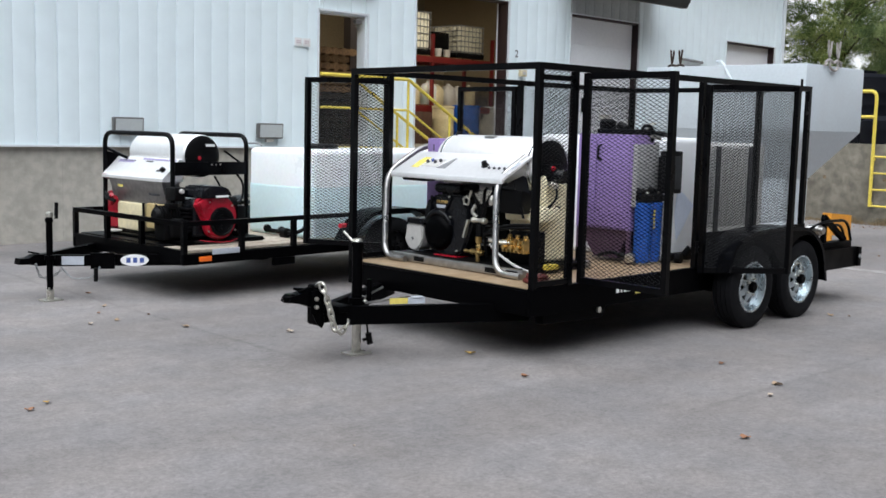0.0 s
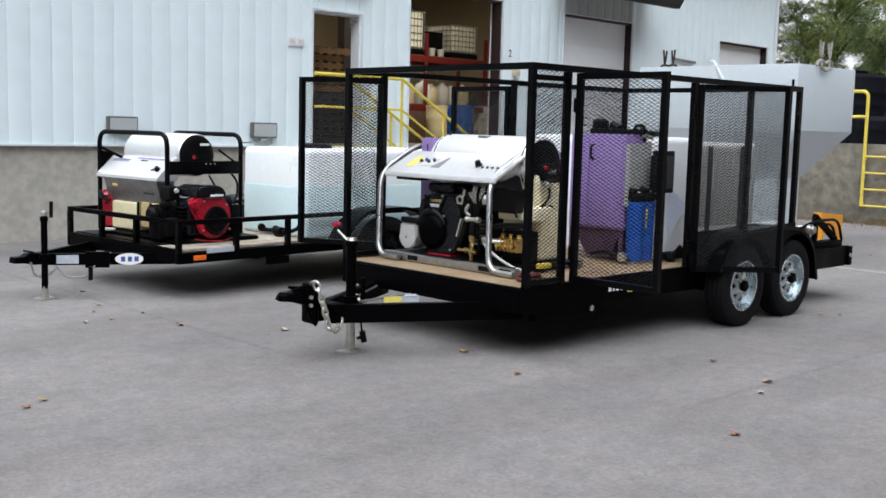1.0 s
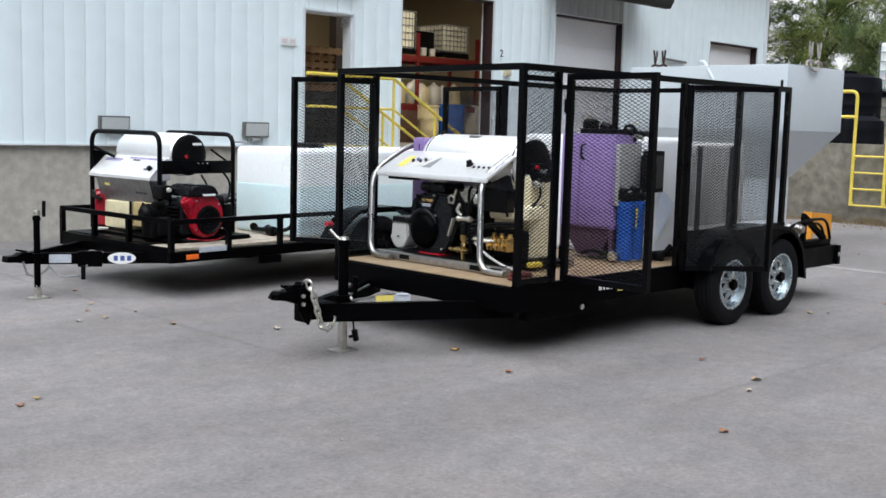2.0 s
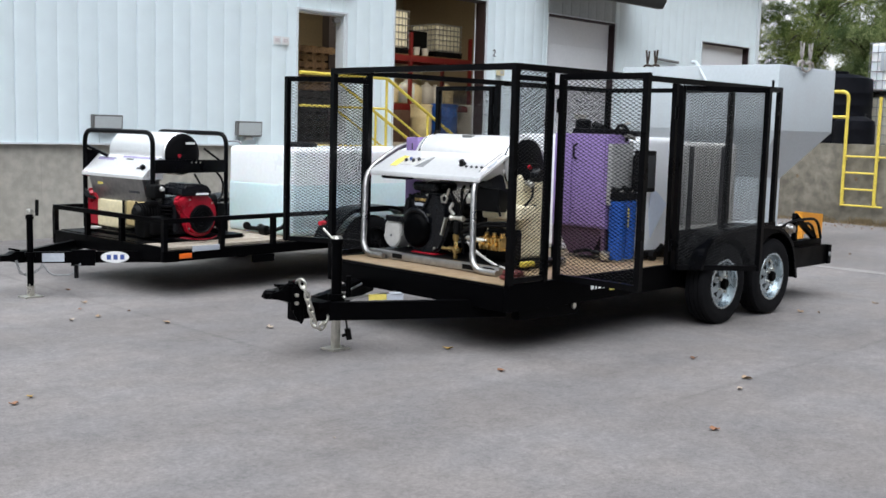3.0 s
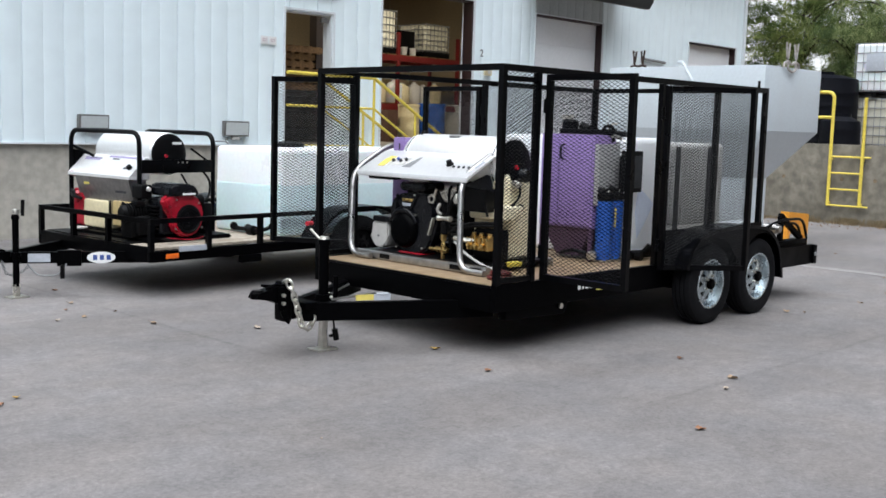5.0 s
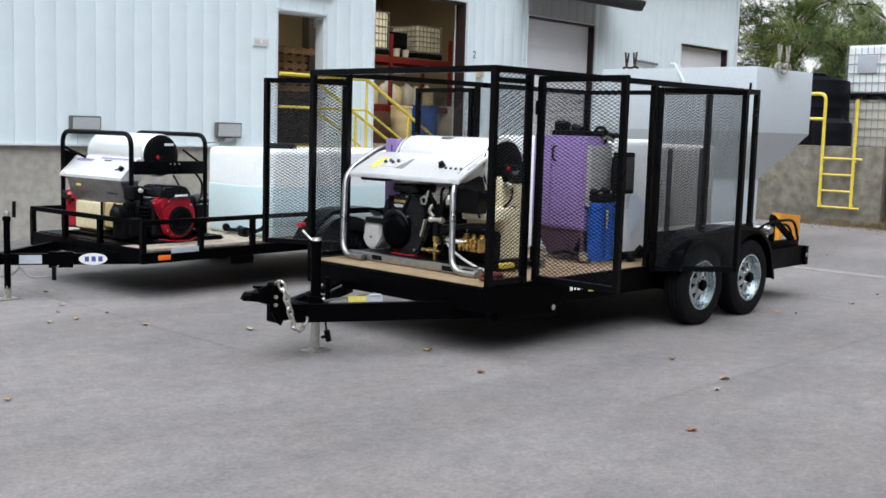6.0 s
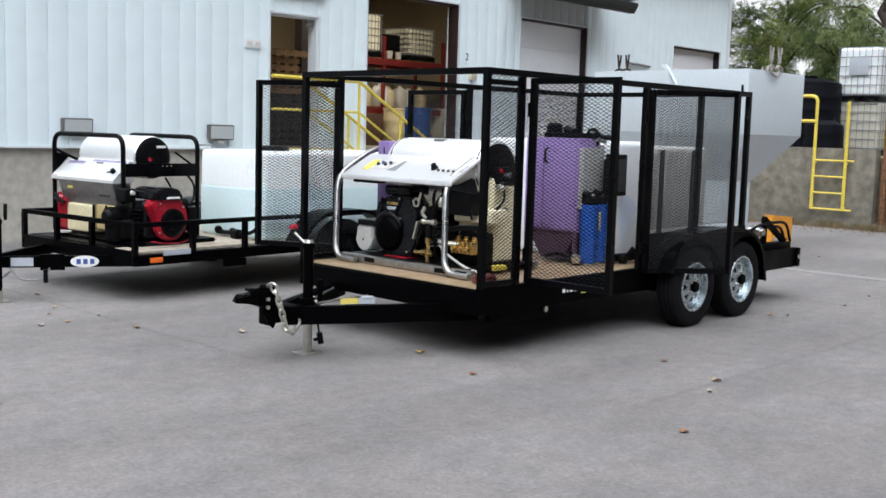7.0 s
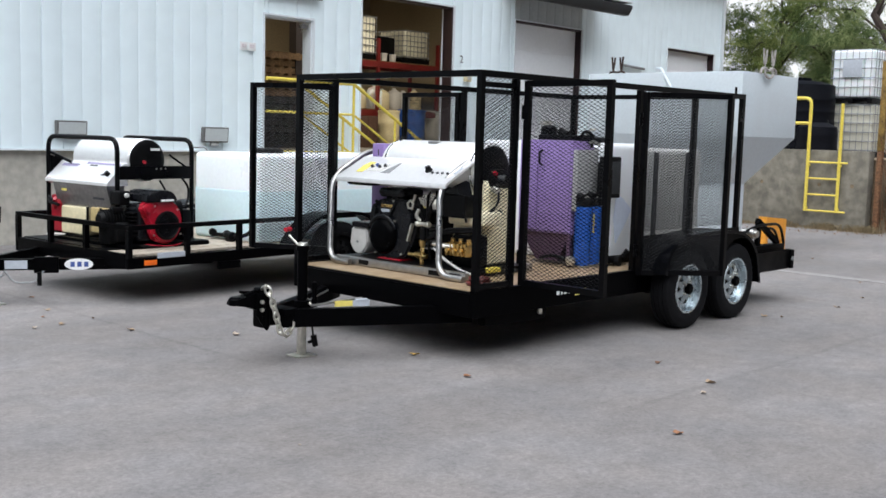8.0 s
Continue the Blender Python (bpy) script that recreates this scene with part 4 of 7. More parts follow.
box(bm, LN - 0.06, LN - 0.002, 0.052, WD - 0.052, DK - 0.19, DK - 0.022, 0.004)
part("rear_beam", bm, M_BLACK, cage)
for k in range(9):
    bm = B()
    x = 0.45 + k * 0.5
    box(bm, x, x + 0.045, 0.052, WD - 0.052, DK - 0.11, DK - 0.024)
    part("cross_member", bm, M_BLACK, cage)
# deeper frame under the front half
for y in (0.03, WD - 0.10):
    bm = B()
    slab(bm, [(0.15, DK - 0.192), (0.15, 0.255), (0.82, 0.235), (0.86, DK - 0.192)], y, y + 0.07, "y")
    part("frame_gusset", bm, M_BLACK, cage)
bm = B()
cyl(bm, (0.76, 0.028, 0.30), (0.76, 0.012, 0.30), 0.022, seg=14)
part("bolt", bm, M_ZINC, cage, "bright bolt head on the frame")
# deck: plywood sheets with visible edge
for a, b in ((0.014, 1.22), (1.224, 2.44), (2.444, 3.66), (3.664, LN)):
    bm = B()
    box(bm, a, b, 0.053, WD - 0.053, DK - 0.02, DK, 0.002)
    part("deck_sheet", bm, M_PLY, cage, "light plywood deck sheet")
# tongue
for y, s in ((0.30, 1), (WD - 0.30, -1)):
    bm = B()
    bar(bm, (-0.98, 0.99 - s * 0.045, 0.305), (0.25, y - 0.05 * s, 0.305), 0.055, 0.125)
    part("tongue_beam", bm, M_BLACK, cage)
bm = B()
box(bm, -1.06, -0.90, 0.94, 1.04, 0.26, 0.36, 0.008)
box(bm, -1.10, -1.05, 0.918, 1.062, 0.245, 0.52, 0.02, seg=3)
box(bm, -1.16, -1.10, 0.925, 0.94, 0.33, 0.49, 0.006)
box(bm, -0.98, -0.86, 0.86, 1.12, 0.33, 0.375, 0.006)
part("hitch_plate", bm, M_BLACK, cage)
bm = B()
slab(bm, [(-1.03, 0.36), (-1.03, 0.49), (-1.16, 0.495), (-1.22, 0.475), (-1.31, 0.462), (-1.33, 0.425), (-1.22, 0.405), (-1.14, 0.375)], 0.94, 1.04, "y")
lathe(bm, [(0.42, 0.046), (0.458, 0.050), (0.477, 0.034), (0.477, 0)], (-1.29, 0.99, 0), "z", 16)
tube(bm, rounded([(-1.12, 0.965, 0.495), (-1.16, 0.95, 0.512), (-1.24, 0.96, 0.487)], 0.02), 0.010, 6)
tube(bm, rounded([(-1.10, 0.96, 0.40), (-1.13, 0.94, 0.33), (-1.10, 0.93, 0.27), (-1.07, 0.93, 0.24)], 0.02), 0.012, 6)
bar(bm, (-1.12, 0.99, 0.492), (-1.25, 0.99, 0.505), 0.035, 0.018)
cp = part("coupler", bm, M_BLACK, cage, "black ball coupler with latch lever")
for z in (0.435, 0.38):
    bm = B()
    cyl(bm, (-1.125, 0.926, z), (-1.125, 0.908, z), 0.014, seg=6)
    part("coupler_bolt", bm, M_ZINC, cp)
bm = B()
chain(bm, [(-1.08, 0.97, 0.50), (-1.10, 0.91, 0.545), (-1.07, 0.875, 0.44), (-1.03, 0.87, 0.30), (-1.01, 0.87, 0.225), (-0.97, 0.87, 0.195), (-0.93, 0.87, 0.21), (-0.91, 0.87, 0.25)], 0.0092, 0.058)
part("safety_chain", bm, M_ZINC, cage, "bright steel safety chain over the coupler")
bm = B()
chain(bm, [(-0.72, 0.90, 0.385), (-0.66, 0.99, 0.38), (-0.60, 1.06, 0.385), (-0.68, 1.1, 0.38)], 0.005, 0.03)
part("breakaway_chain", bm, M_ZINC, cage)
jack(cage, -0.72, 0.99, 0.0, 0.755, 0.215, ([(-0.72, 0.99, 0.79), (-0.75, 1.0, 0.79), (-0.79, 1.06, 0.86)], ((-0.83, 1.05, 0.90), (-0.77, 1.07, 0.90)), M_RED), M_BLACK, M_ZINC, 0.037)
bm = B()
cyl(bm, (-0.72, 0.99, 0.775), (-0.72, 0.99, 0.81), 0.043, 0.032, 14)
part("jack_cap", bm, M_ZINC, cage)
bm = B()
tube(bm, rounded([(-0.665, 0.95, 0.24), (-0.66, 0.94, 0.17), (-0.655, 0.94, 0.12)], 0.03), 0.007, 8)
cyl(bm, (-0.655, 0.94, 0.15), (-0.64, 0.935, 0.07), 0.022, seg=8)
cyl(bm, (-0.69, 0.95, 0.10), (-0.63, 0.94, 0.11), 0.012, seg=8)
part("drop_leg_handle", bm, M_BLACK_DULL, cage)
bm = B()
cyl(bm, (-0.66, 0.93, 0.36), (-0.66, 0.93, 0.53), 0.018, seg=12)
part("tongue_post", bm, M_BLACK, cage)
bm = B()
bar(bm, (-0.75, 0.86, 0.38), (-0.42, 0.69, 0.425), 0.012, 0.014)
bar(bm, (-0.61, 1.05, 0.38), (-0.47, 1.00, 0.45), 0.012)
part("tongue_strap", bm, M_STEEL_DULL, cage)
bm = B()
bar(bm, (-0.63, 0.744, 0.396), (-0.52, 0.682, 0.398), 0.006, 0.04)
part("sticker", bm, M_YELLOWPRINT, cage, "yellow warning sticker")
bm = B()
bar(bm, (-0.518, 0.680, 0.398), (-0.415, 0.622, 0.40), 0.006, 0.044)
bar(bm, (-0.49, 0.68, 0.421), (-0.42, 0.64, 0.424), 0.05, 0.006)
part("sticker", bm, M_SILVERTAPE, cage, "grey data sticker")
# lettering on the side rail
bm = B()
bars_text(bm, 0.93, 1.16, DK - 0.13, DK - 0.075, -0.004, 1, words=(2, 1, 2, 2))
part("rail_print", bm, M_WHITE, cage)
bm = B()
box(bm, 1.17, 1.30, -0.006, 0.001, DK - 0.13, DK - 0.08)
part("rail_print", bm, M_YELLOWPRINT, cage)

# cage posts and rails
P1, MID = 0.403, 1.985
for y in (S / 2, WD - S / 2):
    for x in (S / 2, P1 - 0.01, MID, CL - S / 2) + ((2.86,) if y < 1 else ()):
        bm = B()
        bar(bm, (x, y, DK - 0.01), (x, y, TOP - S), S)
        part("cage_post", bm, M_FRAME, cage)
    bm = B()
    bar(bm, (S, y, TOP - S / 2), (CL - S, y, TOP - S / 2), S)
    part("top_rail", bm, M_FRAME, cage)
    for a, b in ((S, P1 - 0.03), (MID + 0.02, CL - S)):
        for z in (DK + 0.03,) + ((TOP - 0.095,) if a < 1 else ()):
            bm = B()
            bar(bm, (a, y, z), (b, y, z), 0.036)
            part("panel_rail", bm, M_FRAME, cage)
    diamond("mesh_panel", (S, y), (P1 - 0.03, y), DK + 0.02, TOP - S, cage)
    diamond("mesh_panel", (MID + 0.02, y), (CL - (0.24 if y < 1 else S), y), DK + (0.32 if y < 1 else 0.02), TOP - S, cage)
for x in (S / 2, CL - S / 2):
    bm = B()
    bar(bm, (x, 0, TOP - S / 2), (x, WD, TOP - S / 2), S)
    part("top_rail", bm, M_FRAME, cage)
bm = B()
bar(bm, (CL - S / 2, S, DK + 0.02), (CL - S / 2, WD - S, DK + 0.02), S)
part("rear_rail", bm, M_FRAME, cage)
# gates: hinge point, angle of the leaf, length
gate(cage, (P1 + 0.042, -0.03), -90, 0.74, DK + 0.018, 1.984)
gate(cage, (MID - 0.02, -0.03), -39, 0.76, DK - 0.03, 1.978)
gate(cage, (P1 + 0.03, WD + 0.03), 118, 0.76, DK + 0.06, 1.985)
gate(cage, (MID + 0.0, WD + 0.03), 91, 0.74, DK + 0.06, 1.985, True)
bm = B()
cyl(bm, (CL - 0.10, -0.012, 1.78), (CL - 0.10, -0.012, 1.9), 0.012, seg=8)
bar(bm, (CL - 0.13, -0.012, 1.80), (CL - 0.06, -0.012, 1.80), 0.025)
part("hold_back_latch", bm, M_BLACK_DULL, cage)
bm = B()
cyl(bm, (CL - 0.16, 0.02, TOP), (CL - 0.16, 0.02, TOP + 0.06), 0.012, seg=8)
part("top_pin", bm, M_FRAME, cage)

for x in (2.505, 3.321):
    wheel(cage, x, -0.127, -1)
    wheel(cage, x, WD + 0.127, 1)
    bm = B()
    cyl(bm, (x, 0.0, 0.30), (x, WD, 0.30), 0.04, seg=10)
    part("axle", bm, M_BLACK_DULL, cage)
    for y in (0.10, WD - 0.16):
        bm = B()
        tube(bm, rounded([(x - 0.33, y + 0.03, 0.36), (x - 0.15, y + 0.03, 0.295), (x, y + 0.03, 0.275), (x + 0.15, y + 0.03, 0.295), (x + 0.33, y + 0.03, 0.36)], 0.1), 0.018, 6)
        part("leaf_spring", bm, M_BLACK_DULL, cage)
ARCH = [(2.06, 0.50), (2.12, 0.70), (2.36, 0.80), (2.95, 0.835), (3.42, 0.79), (3.66, 0.62), (3.74, 0.30)]
def arc(cx, a0, a1, r=0.395):
    return [(cx + r * math.cos(radians(a0 + (a1 - a0) * i / 9)), 0.343 + r * math.sin(radians(a0 + (a1 - a0) * i / 9))) for i in range(10)]


SKIRT = [(2.26, 0.74), (2.45, 0.795), (2.95, 0.82), (3.35, 0.785), (3.53, 0.70)] + arc(3.321, 58, 142) + [(2.93, 0.52), (2.90, 0.52)] + arc(2.505, 38, 122)
fender(cage, ARCH, -0.245, -0.002, -0.251, SKIRT)
bm = B()
box(bm, 2.04, 3.74, -0.004, -0.001, 0.33, 0.80)
part("fender_backing", bm, M_BLACK, cage, "black plate behind the wheels")
fender(cage, ARCH, WD + 0.002, WD + 0.245, WD + 0.243, None)
# rear of the deck: lamp board, ramp stubs, hose reel and hoses
bm = B()
box(bm, LN - 0.05, LN + 0.02, -0.02, 0.14, DK - 0.19, DK + 0.0, 0.006)
part("tail_board", bm, M_BLACK, cage)
bm = B()
lathe(bm, [(-0.026, 0.0), (-0.026, 0.02), (-0.018, 0.023)], (LN - 0.02, -0.001, DK - 0.09), "y", 16)
part("marker_lamp", bm, M_GREY, cage, "round grey marker lamp")

# the open trailer behind
T2 = pose(4.781, 8.193, 0, 0, 0, 3.55)
low = thing("utility_trailer", "black single-axle utility trailer with plank deck and low rails", "trailer", T2)
D2, R2, W2, L2 = 0.455, 0.715, 1.93, 4.3
for y in (0.0, W2 - 0.05):
    bm = B()
    box(bm, 0.0, L2, y, y + 0.05, D2 - 0.125, D2 - 0.03, 0.004)
    part("side_rail", bm, M_BLACK, low)
    bm = B()
    bar(bm, (0.0, y + 0.02, R2 - 0.02), (L2, y + 0.02, R2 - 0.02), 0.042)
    part("top_rail", bm, M_FRAME, low)
    for x in (0.02, 0.64, 1.25, 2.0, 3.1, 3.9):
        bm = B()
        bar(bm, (x, y + 0.02, D2 - 0.03), (x, y + 0.02, R2 - 0.04), 0.045)
        part("rail_post", bm, M_FRAME, low)
bm = B()
box(bm, 0.0, 0.05, 0.052, W2 - 0.052, D2 - 0.125, D2 + 0.006, 0.004)
part("front_beam", bm, M_BLACK, low)
bm = B()
bar(bm, (0.02, 0.042, R2 - 0.02), (0.02, W2 - 0.042, R2 - 0.02), 0.042)
part("front_rail", bm, M_BLACK, low)
for y in (0.70, 1.30):
    bm = B()
    bar(bm, (0.02, y, D2 - 0.03), (0.02, y, R2 - 0.04), 0.045)
    part("rail_post", bm, M_BLACK, low)
for k in range(12):
    bm = B()
    y = 0.055 + k * (W2 - 0.11) / 12
    box(bm, 0.053, L2, y + 0.003, y + (W2 - 0.11) / 12 - 0.003, D2 - 0.028, D2 + random.uniform(-0.002, 0.002), 0.004)
    part("plank", bm, M_PLANK, low)
for y, s in ((0.22, 1), (W2 - 0.22, -1)):
    bm = B()
    bar(bm, (-0.78, W2 / 2 - s * 0.05, 0.345), (0.3, y, 0.345), 0.05, 0.10)
    part("tongue_beam", bm, M_BLACK, low)
bm = B()
slab(bm, [(-0.72, 0.30), (-0.72, 0.40), (-0.90, 0.40), (-0.95, 0.375), (-1.03, 0.375), (-1.04, 0.325), (-0.95, 0.32), (-0.86, 0.30)], W2 / 2 - 0.05, W2 / 2 + 0.05, "y")
bar(bm, (-0.84, W2 / 2, 0.405), (-0.93, W2 / 2, 0.425), 0.03, 0.015)
part("coupler", bm, M_BLACK, low, "black ball coupler")
jack(low, -0.80, W2 / 2 - 0.12, 0.0, 0.69, 0.10, ([(-0.80, W2 / 2 - 0.12, 0.71), (-0.77, W2 / 2 - 0.14, 0.72), (-0.755, W2 / 2 - 0.15, 0.75)], ((-0.75, W2 / 2 - 0.15, 0.72), (-0.745, W2 / 2 - 0.15, 0.86)), M_BLACK_DULL), M_BLACK, M_ZINC)
bm = B()
lathe(bm, [(0.735, 0.032), (0.75, 0.034), (0.775, 0.026), (0.785, 0.0)], (-0.80, W2 / 2 - 0.12, 0), "z", 16)
part("jack_cap", bm, M_ZINC, low, "bright jack cap")
bm = B()
chain(bm, [(-0.90, W2 / 2 - 0.07, 0.31), (-0.87, W2 / 2 - 0.08, 0.20), (-0.78, W2 / 2 - 0.12, 0.20), (-0.70, W2 / 2 - 0.16, 0.28)], 0.004, 0.03)
tube(bm, rounded([(-0.72, 0.80, 0.30), (-0.66, 0.74, 0.19), (-0.52, 0.62, 0.20), (-0.47, 0.58, 0.30)], 0.06), 0.008, 6)
part("safety_chain", bm, M_GREY, low)
bm = B()
cyl(bm, (-0.50, 0.60, 0.29), (-0.50, 0.60, 0.17), 0.02, seg=8)
part("wiring_plug", bm, M_BLACK_DULL, low)


def on_beam(k, out):
    """A point on the outer face of the near tongue beam, k from the coupler (0) to the deck (1)."""
    p = Vector((-0.78, W2 / 2 - 0.05, 0.345)).lerp(Vector((0.3, 0.22, 0.345)), k)
    d = Vector((1.08, 0.22 - W2 / 2 + 0.05, 0)).normalized()
    return p + Vector((d.y, -d.x, 0)) * (0.025 + out), d


def beam_plate(bm, k0, k1, h, out, thick=0.004, oval=False):
    a, d = on_beam((k0 + k1) / 2, out)
    half = (k1 - k0) / 2 * Vector((1.08, 0.22 - W2 / 2 + 0.05)).length
    n = Vector((d.y, -d.x, 0)) * thick
    ring = []
    for i in range(28):
        t = 2 * math.pi * i / 28
        c, s = math.cos(t), math.sin(t)
        if not oval:
            c, s = max(-1, min(1, c * 1.6)), max(-1, min(1, s * 1.6))
        ring.append(a + d * half * c + Vector((0, 0, h / 2 * s)))
    f = [bm.verts.new(p) for p in ring]
    g = [bm.verts.new(p + n) for p in ring]
    bm.faces.new(f)
    bm.faces.new(g)
    for i in range(28):
        bm.faces.new((f[i], f[(i + 1) % 28], g[(i + 1) % 28], g[i]))


bm = B()
beam_plate(bm, 0.09, 0.235, 0.075, 0.001)
part("sticker", bm, M_SILVERTAPE, low, "pale data sticker on the tongue")
bm = B()
beam_plate(bm, 0.28, 0.44, 0.14, 0.0, 0.05)
part("junction_box", bm, M_BLACK, low, "black box on the tongue")
bm = B()
beam_plate(bm, 0.475, 0.665, 0.105, 0.002, 0.003, True)
badge = part("badge", bm, M_WHITE, low, "white oval badge with blue marks")
bm = B()
for k in (0.515, 0.56, 0.605):
    beam_plate(bm, k, k + 0.028, 0.045, 0.006, 0.001)
part("badge_mark", bm, M_BLUEPRINT, badge)
bm = B()
box(bm, 0.16, 0.29, -0.012, 0.001, D2 - 0.10, D2 - 0.055, 0.004)
part("side_marker", bm, M_AMBER, low, "amber side marker lens")
bm = B()
box(bm, 0.30, 0.60, -0.006, 0.001, D2 - 0.045, D2 + 0.005, 0.002)
part("sticker", bm, M_SILVERTAPE, low, "silver reflective strip")
bm = B()
box(bm, 1.0, 1.25, -0.01, 0.04, D2 - 0.20, D2 - 0.126, 0.01)
part("stake_pocket", bm, M_BLACK, low)
for k in range(6):
    bm = B()
    box(bm, 0.35 + k * 0.68, 0.395 + k * 0.68, 0.052, W2 - 0.052, D2 - 0.115, D2 - 0.03)
    part("cross_member", bm, M_BLACK, low)
for x in (2.42,):
    wheel(low, x, -0.127, -1, 0.33, 0.205, M_BLACK_DULL)
    wheel(low, x, W2 + 0.127, 1, 0.33, 0.205, M_BLACK_DULL)
    bm = B()
    cyl(bm, (x, 0, 0.3), (x, W2, 0.3), 0.04, seg=10)
    part("axle", bm, M_BLACK_DULL, low)
ARCH2 = [(1.72, 0.42), (1.86, 0.62), (2.1, 0.76), (2.7, 0.76), (2.96, 0.62), (3.1, 0.42)]
fender(low, ARCH2, -0.245, -0.002, -0.251, None)
fender(low, ARCH2, W2 + 0.002, W2 + 0.245, W2 + 0.243, None)


# ---- pressure washer with steel frame, on the caged trailer ----
w1 = thing("pressure_washer", "stainless pressure washer skid with black engine and white drum", "pressure washer", T1 @ pose(0, 0, DK))
XF, XB, YR, YL = 0.36, 1.16, 0.70, 1.94
R = 0.024
for y in (YR, YL):
    bm = B()
    tube(bm, rounded([(XF - 0.10, y - 0.35, 0.026), (XF - 0.10, y - 0.10, 0.026), (XF, y, 0.70), (XB - 0.40, y, 0.92), (XB, y, 0.92), (XB, y, 0.03)], 0.13, 6), R, 14)
    part("side_hoop", bm, M_STEEL_DULL, w1, "bent steel tube side frame")
for x, dy in ((XF - 0.07, -0.10), (XB, 0.0)):
    bm = B()
    box(bm, x, x + 0.05, 0.46 + dy, YL - 0.02 + dy, 0.006, 0.066, 0.007)
    rail = part("base_rail", bm, M_STEEL_DULL, w1)
    for y in (0.505 + dy, 0.715 + dy, 1.50 + dy):
        bm = B()
        box(bm, x - 0.002, x + 0.004, y, y + 0.115, 0.018, 0.055, 0.0)
        part("fork_slot", bm, M_BLACK_DULL, rail, "dark fork slot")
bm = B()
box(bm, XF - 0.018, XB - 0.002, 0.48, YL - 0.13, 0.045, 0.06, 0.003)
part("base_plate", bm, M_BLACK_DULL, w1)
# sloping control panel with a folded lower lip and returned ends
PX, PZ = (XF - 0.02, XF + 0.30), (0.71, 0.875)
bm = B()
slab(bm, [(PX[0], 0.672), (PX[0] - 0.004, 0.70), (PX[0], PZ[0]), (PX[1], PZ[1]), (PX[1] + 0.04, PZ[1]), (PX[1] + 0.04, 0.86), (PX[1], 0.86), (PX[0] + 0.012, 0.695), (PX[0] + 0.012, 0.672)], YR - 0.07, YL - 0.07, "y")
bmesh.ops.bevel(bm, geom=bm.edges[:], offset=0.003, segments=2, affect="EDGES")
panel = part("control_panel", bm, M_STEEL, w1, "bright stainless sloping control panel")
UP = Vector((-0.458, 0, 0.889))


def on_panel(k, y, out=0.002):
    """A point on the slope of the panel, k from its lower edge (0) to the upper (1)."""
    return Vector((PX[0] + 0.32 * k, y, PZ[0] + 0.165 * k)) + UP * out


def panel_patch(bm, corners, out=0.003):
    """A thin plate on the panel from corners (k, y)."""
    q = [on_panel(k, y, out) for k, y in corners]
    f = [bm.verts.new(p) for p in q]
    g = [bm.verts.new(p - UP * 0.002) for p in q]
    bm.faces.new(f)
    n = len(q)
    for i in range(n):
        bm.faces.new((f[i], f[(i + 1) % n], g[(i + 1) % n], g[i]))


bm = B()
panel_patch(bm, ((0.26, 1.715), (0.26, 1.64), (0.72, 1.63), (0.74, 1.70), (0.55, 1.725)))
part("warning_label", bm, M_YELLOWPRINT, panel, "pale yellow warning label")
bm = B()
panel_patch(bm, ((0.28, 1.43), (0.28, 1.33), (0.74, 1.34), (0.72, 1.36)))
part("data_label", bm, M_GREY, panel, "grey trapezoid data label")
bm = B()
panel_patch(bm, ((0.34, 1.62), (0.34, 1.44), (0.66, 1.43), (0.66, 1.615)))
sw_plate = part("switch_plate", bm, M_LIGHTGREY, panel)
for i, y in enumerate((1.595, 1.555, 1.51, 1.465)):
    bm = B()
    c = on_panel(0.50 + 0.06 * (i % 2), y)
    cyl(bm, c, c + UP * 0.022, 0.015, 0.012, 12)
    part("switch", bm, M_BLUEPRINT if i == 1 else M_INK, sw_plate, "dark round switch")
bm = B()
c = on_panel(0.48, 0.95)
lathe(bm, [(0.0, 0.030), (0.008, 0.031), (0.012, 0.024), (0.04, 0.021), (0.042, 0.0)], (0, 0, 0), "z", 16)
knob = part("knob", bm, M_BLACK_DULL, panel, "black thermostat knob", m=Matrix.Translation(c) @ UP.to_track_quat("Z", "Y").to_matrix().to_4x4())
for k in range(4):
    bm = B()
    c = on_panel(0.40, 0.885 - 0.053 * k)
    cyl(bm, c, c + UP * 0.010, 0.011, seg=10)
    part("indicator", bm, M_INK, panel)
bm = B()
panel_patch(bm, ((0.42, 0.71), (0.42, 0.655), (0.70, 0.65), (0.70, 0.70)))
part("faded_label", bm, M_SILVERTAPE, panel)
# drum with a domed jacket, seam bands and dark end
DC = (0.88, 0, 0.80)
bm = B()
lathe(bm, [(0.63, 0.0), (0.63, 0.20), (0.636, 0.216), (0.65, 0.222), (1.64, 0.222), (1.68, 0.212), (1.70, 0.195), (1.71, 0.0)], DC, "y", 56)
drum = part("heater_drum", bm, M_DRUM, w1, "polished steel heater drum")
for y in (0.66, 1.62):
    bm = B()
    lathe(bm, [(y, 0.2225), (y + 0.002, 0.2245), (y + 0.018, 0.2245), (y + 0.02, 0.2225)], DC, "y", 56, False)
    part("drum_band", bm, M_STEEL_POLISHED, drum)
bm = B()
lathe(bm, [(0.628, 0.0), (0.618, 0.03), (0.612, 0.10), (0.618, 0.185), (0.628, 0.20)], DC, "y", 40)
part("end_cap", bm, M_BLACK_DULL, drum, "dark round burner end cap")
bm = B()
box(bm, 0.78, 0.86, 1.14, 1.245, 0.985, 1.018, 0.004, pose(0, 0, 0))
part("drum_bracket", bm, M_STEEL_DULL, drum)
bm = B()
